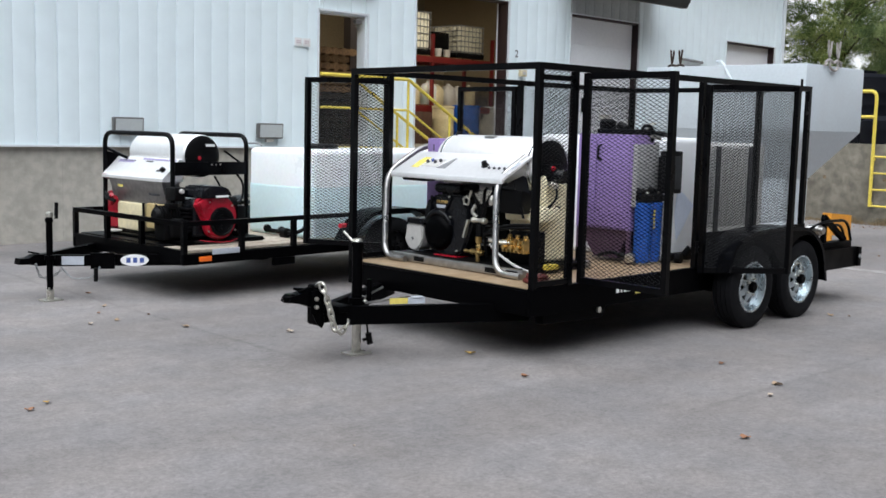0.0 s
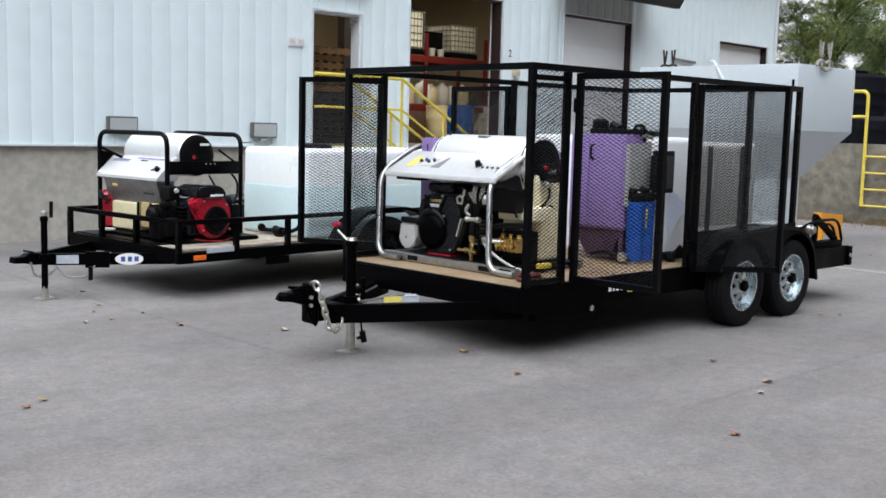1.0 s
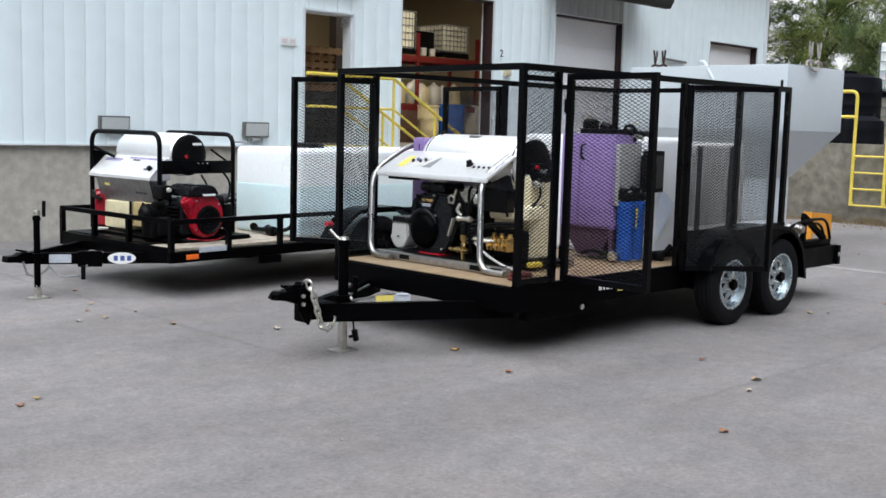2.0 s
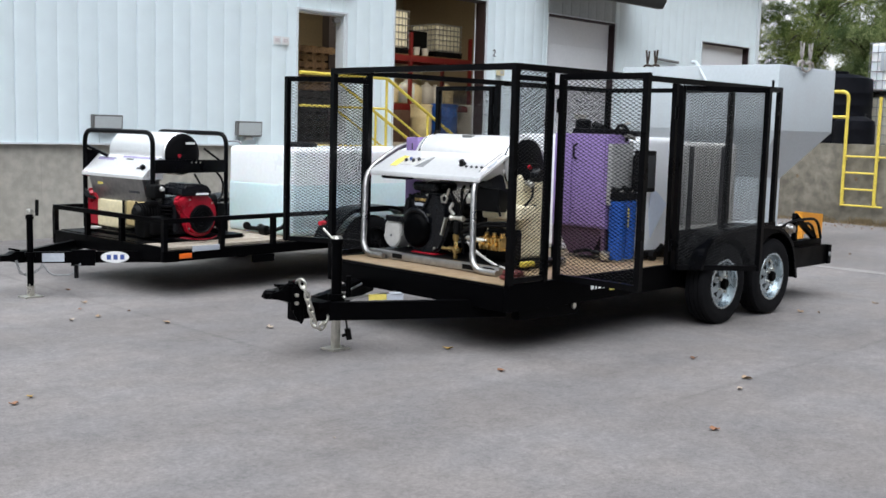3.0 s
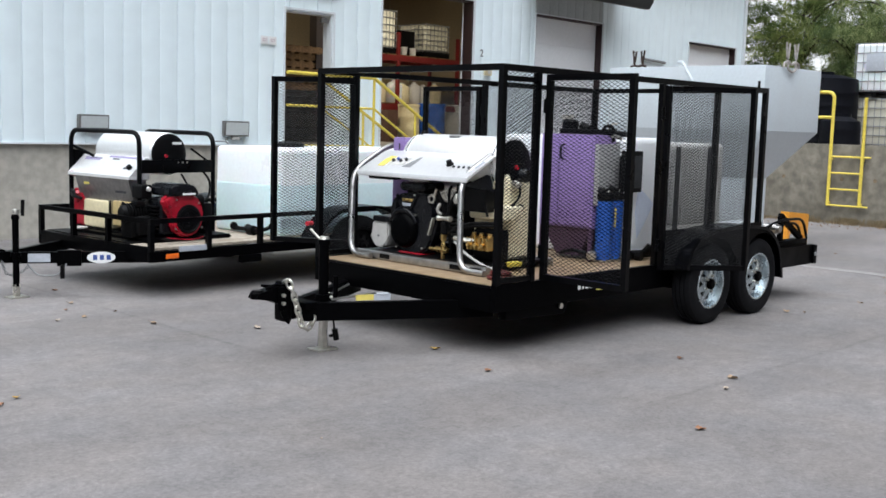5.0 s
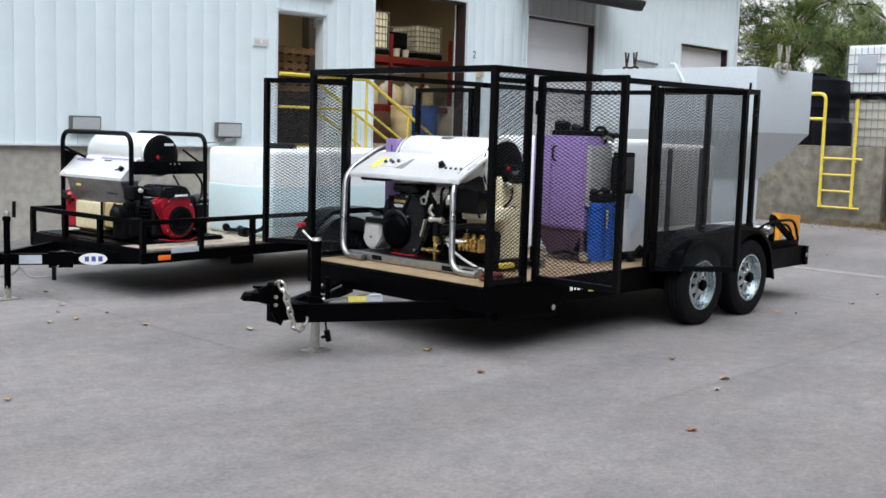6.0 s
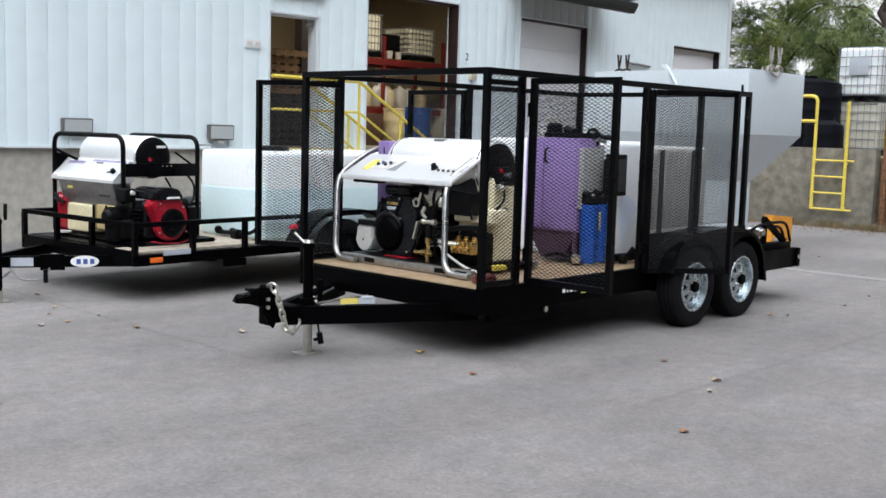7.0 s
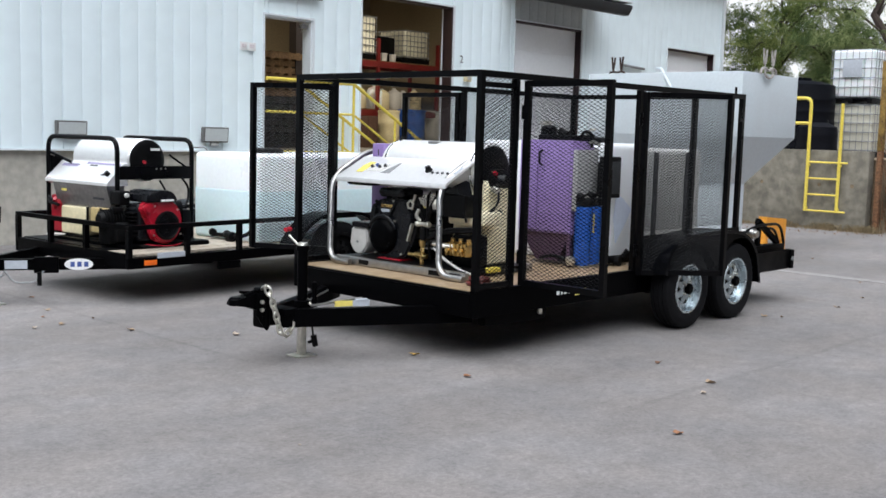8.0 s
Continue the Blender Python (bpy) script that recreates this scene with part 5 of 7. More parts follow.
tube(bm, rounded([(0.82, 1.60, 1.0), (0.84, 1.62, 1.04), (0.90, 1.64, 1.04), (0.92, 1.63, 1.01)], 0.02), 0.009, 8)
part("lifting_eye", bm, M_BLACK_DULL, drum)
bm = B()
box(bm, 0.77, 0.92, 0.53, 0.61, 0.68, 0.82, 0.02)
burner = part("burner", bm, M_BLACK_DULL, w1, "black burner with motor and fittings")
bm = B()
lathe(bm, [(0.44, 0.0), (0.44, 0.045), (0.455, 0.055), (0.53, 0.055)], (0.84, 0, 0.73), "y", 20)
part("burner_motor", bm, M_ENGINE, burner, "dark burner motor")
bm = B()
cyl(bm, (0.79, 0.55, 0.67), (0.78, 0.48, 0.65), 0.026, seg=10)
part("burner_fitting", bm, M_ZINC, burner)
bm = B()
slab(bm, [(0.665, 0.865), (0.95, 0.865), (0.95, 0.70), (0.845, 0.637), (0.775, 0.634)], 0.612, 0.622, "y")
part("burner_plate", bm, M_BLACK_DULL, burner, "black wedge-shaped burner plate")
bm = B()
cyl(bm, (0.79, 0.531, 0.79), (0.79, 0.515, 0.79), 0.018, seg=12)
part("burner_knob", bm, M_RED, burner, "small red burner knob")
bm = B()
tube(bm, rounded([(0.80, 0.50, 0.66), (0.76, 0.45, 0.57), (0.66, 0.47, 0.48), (0.58, 0.55, 0.44)], 0.08), 0.009, 8)
part("burner_cable", bm, M_BLACK_DULL, burner)
bm = B()
cyl(bm, (0.875, 0.562, 0.475), (0.885, 0.535, 0.468), 0.03, seg=14)
part("tank_plug", bm, M_BLACK_DULL, burner)

# black twin-cylinder engine: block, shroud with a domed blower, cowl, air cleaner
bm = B()
box(bm, 0.56, 0.88, 1.12, 1.52, 0.065, 0.44, 0.05, seg=3)
part_eng = part("engine_block", bm, M_ENGINE, w1, "black twin-cylinder engine")
SHROUD = [(1.47, 0.545), (1.20, 0.556), (1.12, 0.535), (1.05, 0.465), (1.042, 0.385), (1.095, 0.22), (1.16, 0.105), (1.25, 0.062), (1.36, 0.05), (1.48, 0.078), (1.56, 0.17), (1.588, 0.27), (1.583, 0.40), (1.557, 0.50)]
bm = B()
slab(bm, SHROUD, 0.47, 0.60, "x")
bmesh.ops.bevel(bm, geom=bm.edges[:], offset=0.018, segments=3, affect="EDGES")
shroud = part("blower_shroud", bm, M_ENGINE, part_eng, "black moulded blower shroud")
bm = B()
slab(bm, [(1.16, 0.535), (1.075, 0.455), (1.072, 0.395), (1.125, 0.24), (1.20, 0.30), (1.25, 0.42), (1.27, 0.51)], 0.440, 0.475, "x")
bmesh.ops.bevel(bm, geom=bm.edges[:], offset=0.012, segments=2, affect="EDGES")
part("cylinder_cowl", bm, M_ENGINE, part_eng, "slanted black cylinder cowl")
bm = B()
slab(bm, [(1.545, 0.49), (1.57, 0.40), (1.572, 0.30), (1.53, 0.33), (1.49, 0.43), (1.475, 0.525)], 0.446, 0.475, "x")
bmesh.ops.bevel(bm, geom=bm.edges[:], offset=0.010, segments=2, affect="EDGES")
part("cylinder_cowl", bm, M_ENGINE, part_eng)
bm = B()
lathe(bm, [(0.006, 0.0), (0.008, 0.075), (0.016, 0.108), (0.035, 0.135), (0.06, 0.148), (0.075, 0.152)], (0.40, 1.415, 0.25), "x", 36, False)
part("blower_dome", bm, M_BLACK, shroud, "domed matt black blower cover")
bm = B()
tube(bm, [(0.452, 1.415 + 0.158 * math.cos(a), 0.25 + 0.158 * math.sin(a)) for a in (math.pi * (0.12 + 0.76 * k / 14) for k in range(15))], [0.008 + 0.02 * math.sin(math.pi * k / 14) for k in range(15)], 10)
part("blower_hood", bm, M_ENGINE, shroud, "raised rim over the blower cover", smooth=60)
for side in (-1, 1):
    bm = B()
    bar(bm, (0.462, 1.395 + side * 0.05, 0.425), (0.462, 1.395 + side * 0.115, 0.53), 0.014, 0.02)
    part("moulded_rib", bm, M_ENGINE, shroud)
bm = B()
for k in range(9):
    a = math.pi * (1.15 + 0.7 * k / 8)
    p, q = Vector((0.412, 1.415 + 0.055 * math.cos(a), 0.25 + 0.055 * math.sin(a))), Vector((0.424, 1.415 + 0.118 * math.cos(a), 0.25 + 0.118 * math.sin(a)))
    bar(bm, p, q, 0.006, 0.008)
part("grille_ribs", bm, M_BLACK_DULL, shroud)
for y, z in ((1.29, 0.375), (1.545, 0.365), (1.205, 0.115), (1.50, 0.105), (1.36, 0.06), (1.30, 0.535)):
    bm = B()
    cyl(bm, (0.466, y, z), (0.452, y, z), 0.009, seg=6)
    part("shroud_bolt", bm, M_ZINC, shroud)
bm = B()
box(bm, 0.455, 0.70, 1.19, 1.475, 0.562, 0.638, 0.032, seg=4)
cleaner = part("air_cleaner", bm, M_ENGINE, part_eng, "smooth black air cleaner cover", smooth=60)
bm = B()
box(bm, 0.452, 0.703, 1.20, 1.465, 0.588, 0.592)
part("cover_seam", bm, M_BLACK_DULL, cleaner)
bm = B()
cyl(bm, (0.52, 1.475, 0.60), (0.52, 1.515, 0.60), 0.024, 0.02, 12)
part("cover_knob", bm, M_ENGINE, cleaner)
bm = B()
box(bm, 0.50, 0.66, 1.24, 1.43, 0.545, 0.567, 0.006)
part("air_cleaner_neck", bm, M_BLACK_DULL, part_eng)
bm = B()
box(bm, 0.464, 0.4705, 1.335, 1.455, 0.440, 0.466, 0.002)
part("engine_plate", bm, M_SILVERTAPE, shroud, "pale engine data plate")
bm = B()
box(bm, 0.464, 0.4705, 1.318, 1.452, 0.480, 0.503, 0.002)
part("engine_badge", bm, M_BRASS, shroud, "small gold engine badge")
for k in range(8):
    bm = B()
    box(bm, 0.62, 0.80, 1.05, 1.119, 0.16 + 0.03 * k, 0.173 + 0.03 * k)
    part("cooling_fin", bm, M_GREY, part_eng)
bm = B()
bar(bm, (0.452, 1.075, 0.37), (0.452, 1.12, 0.23), 0.016, 0.03)
part("governor_lever", bm, M_ZINC, part_eng)
bm = B()
tube(bm, [(0.432, 1.083 + 0.034 * math.cos(t), 0.52 + 0.034 * math.sin(t)) for t in (2 * math.pi * (i + 0.3) / 5 for i in range(5))], 0.0095, 8, True)
part("throttle_link", bm, M_ZINC, part_eng, "bright five-sided throttle link")
bm = B()
cyl(bm, (0.44, 1.06, 0.545), (0.43, 1.03, 0.60), 0.010, seg=8)
part("throttle_lever", bm, M_ZINC, part_eng)
bm = B()
cyl(bm, (0.62, 1.02, 0.42), (0.52, 1.00, 0.45), 0.05, seg=16)
part("oil_filter", bm, M_BLACK_DULL, part_eng, "black oil filter")
bm = B()
tube(bm, rounded([(0.50, 1.18, 0.60), (0.45, 1.06, 0.62), (0.45, 0.99, 0.52), (0.47, 0.97, 0.36)], 0.07), 0.011, 8)
part("fuel_line", bm, M_BLACK_DULL, part_eng)
bm = B()
box(bm, 0.45, 0.62, 1.20, 1.46, 0.061, 0.070, 0.003)
part("engine_mount", bm, M_RED, part_eng, "red strip under the engine")
bm = B()
shield = [(1.635, 0.285), (1.825, 0.285), (1.838, 0.18)] + [(1.735 + 0.10 * math.cos(t), 0.16 - 0.095 * math.sin(t)) for t in (0.0, 0.5, 1.0, 1.57, 2.14, 2.64, 3.14)] + [(1.63, 0.20)]
slab(bm, shield, 0.48, 0.70, "x")
bmesh.ops.bevel(bm, geom=bm.edges[:], offset=0.012, segments=2, affect="EDGES")
muf = part("muffler_shield", bm, M_LIGHTGREY, w1, "light grey rounded muffler shield")
bm = B()
cyl(bm, (0.478, 1.74, 0.17), (0.470, 1.74, 0.17), 0.010, seg=8)
part("shield_screw", bm, M_GREY, muf)
bm = B()
box(bm, 0.47, 0.72, 1.60, 1.81, 0.288, 0.335, 0.014, seg=3)
part("battery_tray", bm, M_ENGINE, w1, "black battery tray")
bm = B()
box(bm, 0.40, 0.52, 1.52, 1.80, 0.645, 0.685, 0.018, seg=3)
part("switch_housing", bm, M_BLACK_DULL, w1, "black rounded housing under the panel")
bm = B()
box(bm, 0.40, 0.56, 1.11, 1.41, 0.655, 0.676, 0.004)
part("panel_bracket", bm, M_STEEL_DULL, w1)

# pump, valves and lines
bm = B()
box(bm, 0.50, 0.61, 0.525, 0.765, 0.165, 0.245, 0.014)
pump = part("pump_head", bm, M_BRASS, w1, "brass triplex pump head")
for k in range(6):
    bm = B()
    box(bm, 0.488, 0.612, 0.532 + 0.040 * k, 0.548 + 0.040 * k, 0.155, 0.252, 0.004)
    part("head_rib", bm, M_BRASS, pump)
for k in range(3):
    bm = B()
    lathe(bm, [(0.245, 0.025), (0.262, 0.025), (0.264, 0.019), (0.285, 0.019), (0.287, 0.0)], (0.55, 0.565 + 0.08 * k, 0), "z", 6)
    part("valve_cap", bm, M_BRASS, pump)
    bm = B()
    cyl(bm, (0.49, 0.575 + 0.07 * k, 0.195), (0.462, 0.575 + 0.07 * k, 0.195), 0.017, seg=8)
    part("port_plug", bm, M_BRASS, pump)
bm = B()
box(bm, 0.615, 0.735, 0.52, 0.80, 0.06, 0.31, 0.03, seg=3)
part("pump_crankcase", bm, M_BLACK_DULL, pump)
bm = B()
tube(bm, rounded([(0.52, 0.69, 0.225), (0.47, 0.74, 0.225), (0.46, 0.85, 0.235)], 0.03), 0.019, 10)
part("pump_elbow", bm, M_ZINC, w1, "bright outlet elbow")
bm = B()
lathe(bm, [(0.06, 0.017), (0.10, 0.017), (0.102, 0.024), (0.155, 0.024), (0.157, 0.017), (0.20, 0.017), (0.202, 0.026), (0.25, 0.026), (0.252, 0.0)], (0.455, 0.965, 0), "z", 8)
unl = part("unloader_valve", bm, M_BRASS, w1, "brass unloader valve")
bm = B()
lathe(bm, [(0.91, 0.0), (0.91, 0.02), (0.93, 0.024), (1.04, 0.024), (1.05, 0.016), (1.11, 0.015), (1.11, 0)], (0.455, 0, 0.128), "y", 8)
part("cross_fitting", bm, M_BRASS, unl)
bm = B()
cyl(bm, (0.455, 0.965, 0.17), (0.42, 0.93, 0.18), 0.016, seg=8)
part("side_port", bm, M_BRASS, unl)
bm = B()
lathe(bm, [(0.25, 0.02), (0.26, 0.03), (0.34, 0.03), (0.35, 0.018), (0.37, 0.018), (0.37, 0)], (0.455, 0.955, 0), "z", 14)
part("valve_body", bm, M_BLACK_DULL, unl, "black valve body")
bm = B()
lathe(bm, [(0.885, 0.0), (0.885, 0.022), (0.91, 0.026), (0.93, 0.018), (1.0, 0.018), (1.01, 0.024), (1.03, 0.02), (1.03, 0)], (0.45, 0, 0.375), "y", 12)
part("valve_fitting", bm, M_ZINC, unl, "bright valve fitting")
bm = B()
tube(bm, rounded([(0.45, 0.99, 0.40), (0.43, 1.02, 0.44), (0.45, 1.00, 0.49)], 0.03), 0.015, 8)
part("valve_elbow", bm, M_ZINC, unl)
bm = B()
lathe(bm, [(0.50, 0.0), (0.50, 0.022), (0.53, 0.03), (0.555, 0.022), (0.575, 0.014), (0.575, 0)], (0.47, 0.845, 0), "z", 10)
part("pressure_gauge", bm, M_ZINC, w1, "bright pressure fitting")
bm = B()
tube(bm, rounded([(0.47, 0.965, 0.30), (0.46, 0.90, 0.50), (0.50, 0.86, 0.60), (0.62, 0.84, 0.66)], 0.07), 0.014, 8)
part("hose", bm, M_BLACK_DULL, w1, "black rubber hose")
for a in range(2):
    bm = B()
    tube(bm, rounded([(0.50, 0.98 - 0.05 * a, 0.24 + 0.05 * a), (0.44, 0.88 - 0.04 * a, 0.28 + 0.02 * a), (0.48, 0.72, 0.335 + 0.022 * a), (0.56, 0.48, 0.35 + 0.02 * a)], 0.08), 0.013, 8)
    part("hose", bm, M_BLACK_DULL, w1, "black rubber hose")
bm = B()
tube(bm, rounded([(0.55, 0.98, 0.62), (0.47, 0.93, 0.60), (0.46, 0.915, 0.30), (0.5, 0.92, 0.10)], 0.06), 0.012, 8)
part("hose", bm, M_BLACK_DULL, w1, "black rubber hose")
bm = B()
box(bm, 0.50, 0.64, 0.575, 0.80, 0.445, 0.625, 0.016, seg=3)
cb1 = part("control_box", bm, M_BLACK_DULL, w1, "black control box under the panel")
bm = B()
slab(bm, [(0.80, 0.645), (0.585, 0.735), (0.555, 0.725), (0.515, 0.605), (0.575, 0.622), (0.80, 0.630)], 0.515, 0.527, "x")
part("end_plate", bm, M_ENGINE, w1, "black folded end plate under the panel")
bm = B()
cyl(bm, (0.50, 0.575, 0.50), (0.50, 0.55, 0.42), 0.010, seg=8)
part("box_cable", bm, M_BLACK_DULL, cb1)
bm = B()
box(bm, 0.745, 1.13, 0.56, 0.93, 0.065, 0.735, 0.05, seg=3)
box(bm, 0.60, 0.80, 0.44, 0.84, 0.385, 0.50, 0.03, seg=3)
M_FUEL = mat("yellowed_poly", (0.89, 0.81, 0.58), 0.42, var=0.08, big=4, bump=0.05, bump_size=20, tint=(0.83, 0.72, 0.46))
ft = part("fuel_tank", bm, M_FUEL, w1, "cream plastic fuel tank")
bm = B()
lathe(bm, [(0.73, 0.045), (0.755, 0.045), (0.765, 0.03), (0.765, 0)], (1.08, 0.80, 0), "z", 16)
part("filler_cap", bm, M_BLACK_DULL, ft)
# black box added only to keep the gap beside the engine dark
bm = B()
box(bm, 0.74, 0.80, 0.935, 1.115, 0.065, 0.64, 0.02)
part("gap_filler_box", bm, M_BLACK_DULL, w1, "added black box darkening the gap beside the engine")
bm = B()
box(bm, 0.66, 0.80, 0.44, 0.50, 0.03, 0.07, 0.01)
part("tank_tag", bm, M_YELLOW, w1)
bm = B()
tube(bm, rounded([(0.48, 0.86, 0.20), (0.43, 0.76, 0.16), (0.42, 0.64, 0.105), (0.42, 0.50, 0.055), (0.48, 0.44, 0.03)], 0.08), 0.011, 10)
part("drain_hose", bm, M_LIGHTGREY, w1, "pale drain hose across the frame")
# red hose coil on the deck by the first panel
coil = thing("hose_coil", "coil of dark red hose lying on the plywood deck", "hose", T1 @ pose(0.27, 0.20, DK))
bm = B()
for k in range(2):
    r = 0.085 - 0.02 * k
    tube(bm, [(r * math.cos(t), r * math.sin(t), 0.018 + 0.03 * k) for t in (2 * math.pi * i / 24 for i in range(24))], 0.016, 8, True)
part("hose_loop", bm, mat("dark_red_hose", (0.10, 0.015, 0.012), 0.5, var=0.2), coil)

# ---- purple cabinet and what hangs on it ----
def purple_cabinet(m, wx, wy, z0, z1, label, door=True):
    c = thing("purple_cabinet", label, "cabinet", m)
    bm = B()
    box(bm, 0, wx, 0, wy, z0, z1, 0.01)
    body = part("body", bm, M_PURPLE, c)
    bm = B()
    verts = [(0.02, 0.02, z0), (wx - 0.02, 0.02, z0), (wx - 0.02, wy - 0.02, z0), (0.02, wy - 0.02, z0)]
    k = 0.16
    foot = [(wx * 0.2, wy * 0.3, 0.03), (wx * 0.8, wy * 0.3, 0.03), (wx * 0.8, wy * 0.72, 0.03), (wx * 0.2, wy * 0.72, 0.03)]
    a = [bm.verts.new(p) for p in verts]
    b = [bm.verts.new((p[0], p[1], p[2])) for p in foot]
    for i in range(4):
        bm.faces.new((a[i], a[(i + 1) % 4], b[(i + 1) % 4], b[i]))
    bm.faces.new(a)
    bm.faces.new(b)
    part("hopper", bm, M_PURPLE_DARK, c, "plum tapered hopper bottom")
    for px, py in ((0.02, 0.02), (wx - 0.02, 0.02), (0.02, wy - 0.02), (wx - 0.02, wy - 0.02)):
        bm = B()
        bar(bm, (px, py, 0), (px, py, z0), 0.03)
        part("leg", bm, M_PURPLE_DARK, c)
    if door:
        bm = B()
        box(bm, -0.012, -0.001, 0.02, wy * 0.62, z0 + 0.02, z1 - 0.05, 0.003)
        d1 = part("door", bm, M_PURPLE, c)
        bm = B()
        box(bm, -0.012, -0.001, wy * 0.645, wy - 0.02, z0 + 0.02, z1 - 0.05, 0.003)
        part("door", bm, M_PURPLE, c)
        bm = B()
        tube(bm, rounded([(-0.012, wy * 0.56, z1 - 0.21), (-0.05, wy * 0.56, z1 - 0.20), (-0.05, wy * 0.56, z1 - 0.10), (-0.012, wy * 0.56, z1 - 0.09)], 0.02), 0.009, 8)
        part("handle", bm, M_BLACK_DULL, d1, "black pull handle")
    else:
        bm = B()
        box(bm, -0.004, 0.0, wy * 0.4, wy * 0.48, z1 - 0.10, z1 - 0.05)
        part("keyhole", bm, M_INK, c)
    return c


pc = purple_cabinet(T1 @ pose(1.71, 0.47, DK), 0.30, 0.56, 0.27, 1.055, "tall purple steel cabinet with a plum hopper bottom")
bm = B()
box(bm, 0.30, 0.37, 0.0, 0.54, 0.55, 1.0, 0.01)
part("side_box", bm, M_BOXGREY, pc, "grey steel side box")
bm = B()
box(bm, 0.0, 0.30, -0.05, -0.001, 0.47, 0.98, 0.012)
part("side_panel", bm, M_BOXGREY, pc, "grey steel side panel")
for name, shape in (("manifold", "a"), ("valve_cap", "b"), ("top_hose", "c"), ("valve", "d"), ("fitting", "e")):
    bm = B()
    if shape == "a":
        box(bm, 0.03, 0.26, 0.05, 0.40, 1.056, 1.10, 0.015)
    elif shape == "b":
        lathe(bm, [(0, 0.07), (0.06, 0.07), (0.08, 0.045), (0.08, 0)], (0.13, 0.36, 1.10), "z", 16)
    elif shape == "c":
        tube(bm, rounded([(0.13, 0.02, 1.08), (0.13, 0.0, 1.13), (0.2, -0.03, 1.13), (0.22, -0.03, 1.0)], 0.03), 0.014, 8)
    elif shape == "d":
        cyl(bm, (0.1, 0.14, 1.10), (0.1, 0.22, 1.13), 0.035, seg=10)
    else:
        cyl(bm, (0.24, -0.02, 1.07), (0.24, 0.08, 1.07), 0.04, seg=10)
    part(name, bm, M_BLACK_DULL, pc)
bm = B()
lathe(bm, [(0, 0.05), (0.035, 0.055), (0.04, 0)], (0.16, 0.42, 1.18), "z", 14)
part("valve_top", bm, M_ZINC, pc)
bm = B()
cyl(bm, (0.2, -0.03, 1.05), (0.3, -0.05, 1.03), 0.018, seg=8)
part("pipe_stub", bm, M_ZINC, pc)
bm = B()
tube(bm, rounded([(0.22, 0.03, 1.1), (0.22, 0.0, 1.15), (0.26, -0.03, 1.15)], 0.03), 0.01, 6)
part("lift_handle", bm, M_ZINC, pc)
bm = B()
box(bm, 0.20, 0.39, -0.22, -0.125, 0.585, 0.93, 0.012)
box(bm, 0.31, 0.36, -0.13, -0.001, 0.60, 0.88, 0.004)
gb = part("gauge_box", bm, M_BLACK_DULL, pc, "dark control box with glass front")
bm = B()
box(bm, 0.22, 0.37, -0.226, -0.219, 0.62, 0.89, 0.003)
part("box_window", bm, M_CANOPY, gb)
bm = B()
tube(bm, rounded([(0.05, -0.02, 0.10), (-0.02, -0.03, 0.06), (-0.04, 0.15, 0.09), (0.0, 0.3, 0.05)], 0.05), 0.016, 8)
part("drain_hose", bm, M_BLACK_DULL, pc)

for k, (x, z, r) in enumerate(((0.02, 0.60, 0.03), (0.10, 0.585, 0.026), (0.17, 0.61, 0.03), (0.26, 0.59, 0.026))):
    bm = B()
    cyl(bm, (x, -0.055, z), (x, -0.10, z - 0.01), r, r * 0.8, 10)
    part("filter_fitting", bm, M_ZINC if k % 2 else M_BLACK_DULL, pc)
bm = B()
tube(bm, rounded([(0.0, -0.075, 0.60), (0.30, -0.075, 0.60)], 0.02), 0.016, 8)
part("filter_manifold", bm, M_BLACK_DULL, pc)
bm = B()
lathe(bm, [(0.02, 0.03), (0.05, 0.045), (0.085, 0.04), (0.10, 0.0)], (-0.02, -0.03, 0), "z", 12)
part("drain_fitting", bm, M_ZINC, pc)

blue = thing("blue_filter", "pair of tall bright blue filter housings with black caps", "filter", T1 @ pose(1.72, 0.40, DK))
for k, (x, y) in enumerate(((0.07, 0.0), (0.215, 0.0))):
    bm = B()
    lathe(bm, [(0.02, 0.0), (0.02, 0.058), (0.05, 0.068), (0.46, 0.072), (0.47, 0.076), (0.51, 0.076), (0.51, 0)], (x, y, 0), "z", 24)
    h = part("housing", bm, M_BLUE, blue)
    bm = B()
    lathe(bm, [(0.512, 0.05), (0.525, 0.082), (0.57, 0.082), (0.585, 0.05), (0.585, 0)], (x, y, 0), "z", 24)
    part("cap", bm, M_BLACK_DULL, h, "black screw cap")
bm = B()
for k in range(6):
    box(bm, 0.128, 0.15, -0.064, -0.060, 0.29 + k * 0.028, 0.31 + k * 0.028)
part("label_strip", bm, M_YELLOWPRINT, blue, "yellow lettering strip")
bm = B()
box(bm, 0.0, 0.29, 0.02, 0.05, 0.50, 0.56, 0.004)
part("bracket", bm, M_ZINC, blue)
bm = B()
box(bm, 0.02, 0.26, -0.05, 0.05, 0.0, 0.02, 0.004)
part("foot_plate", bm, M_ZINC, blue)

purple_cabinet(T1 @ pose(0.745, 1.73, DK), 0.36, 0.14, 0.12, 0.985, "purple steel cabinet behind the washer drum", False)


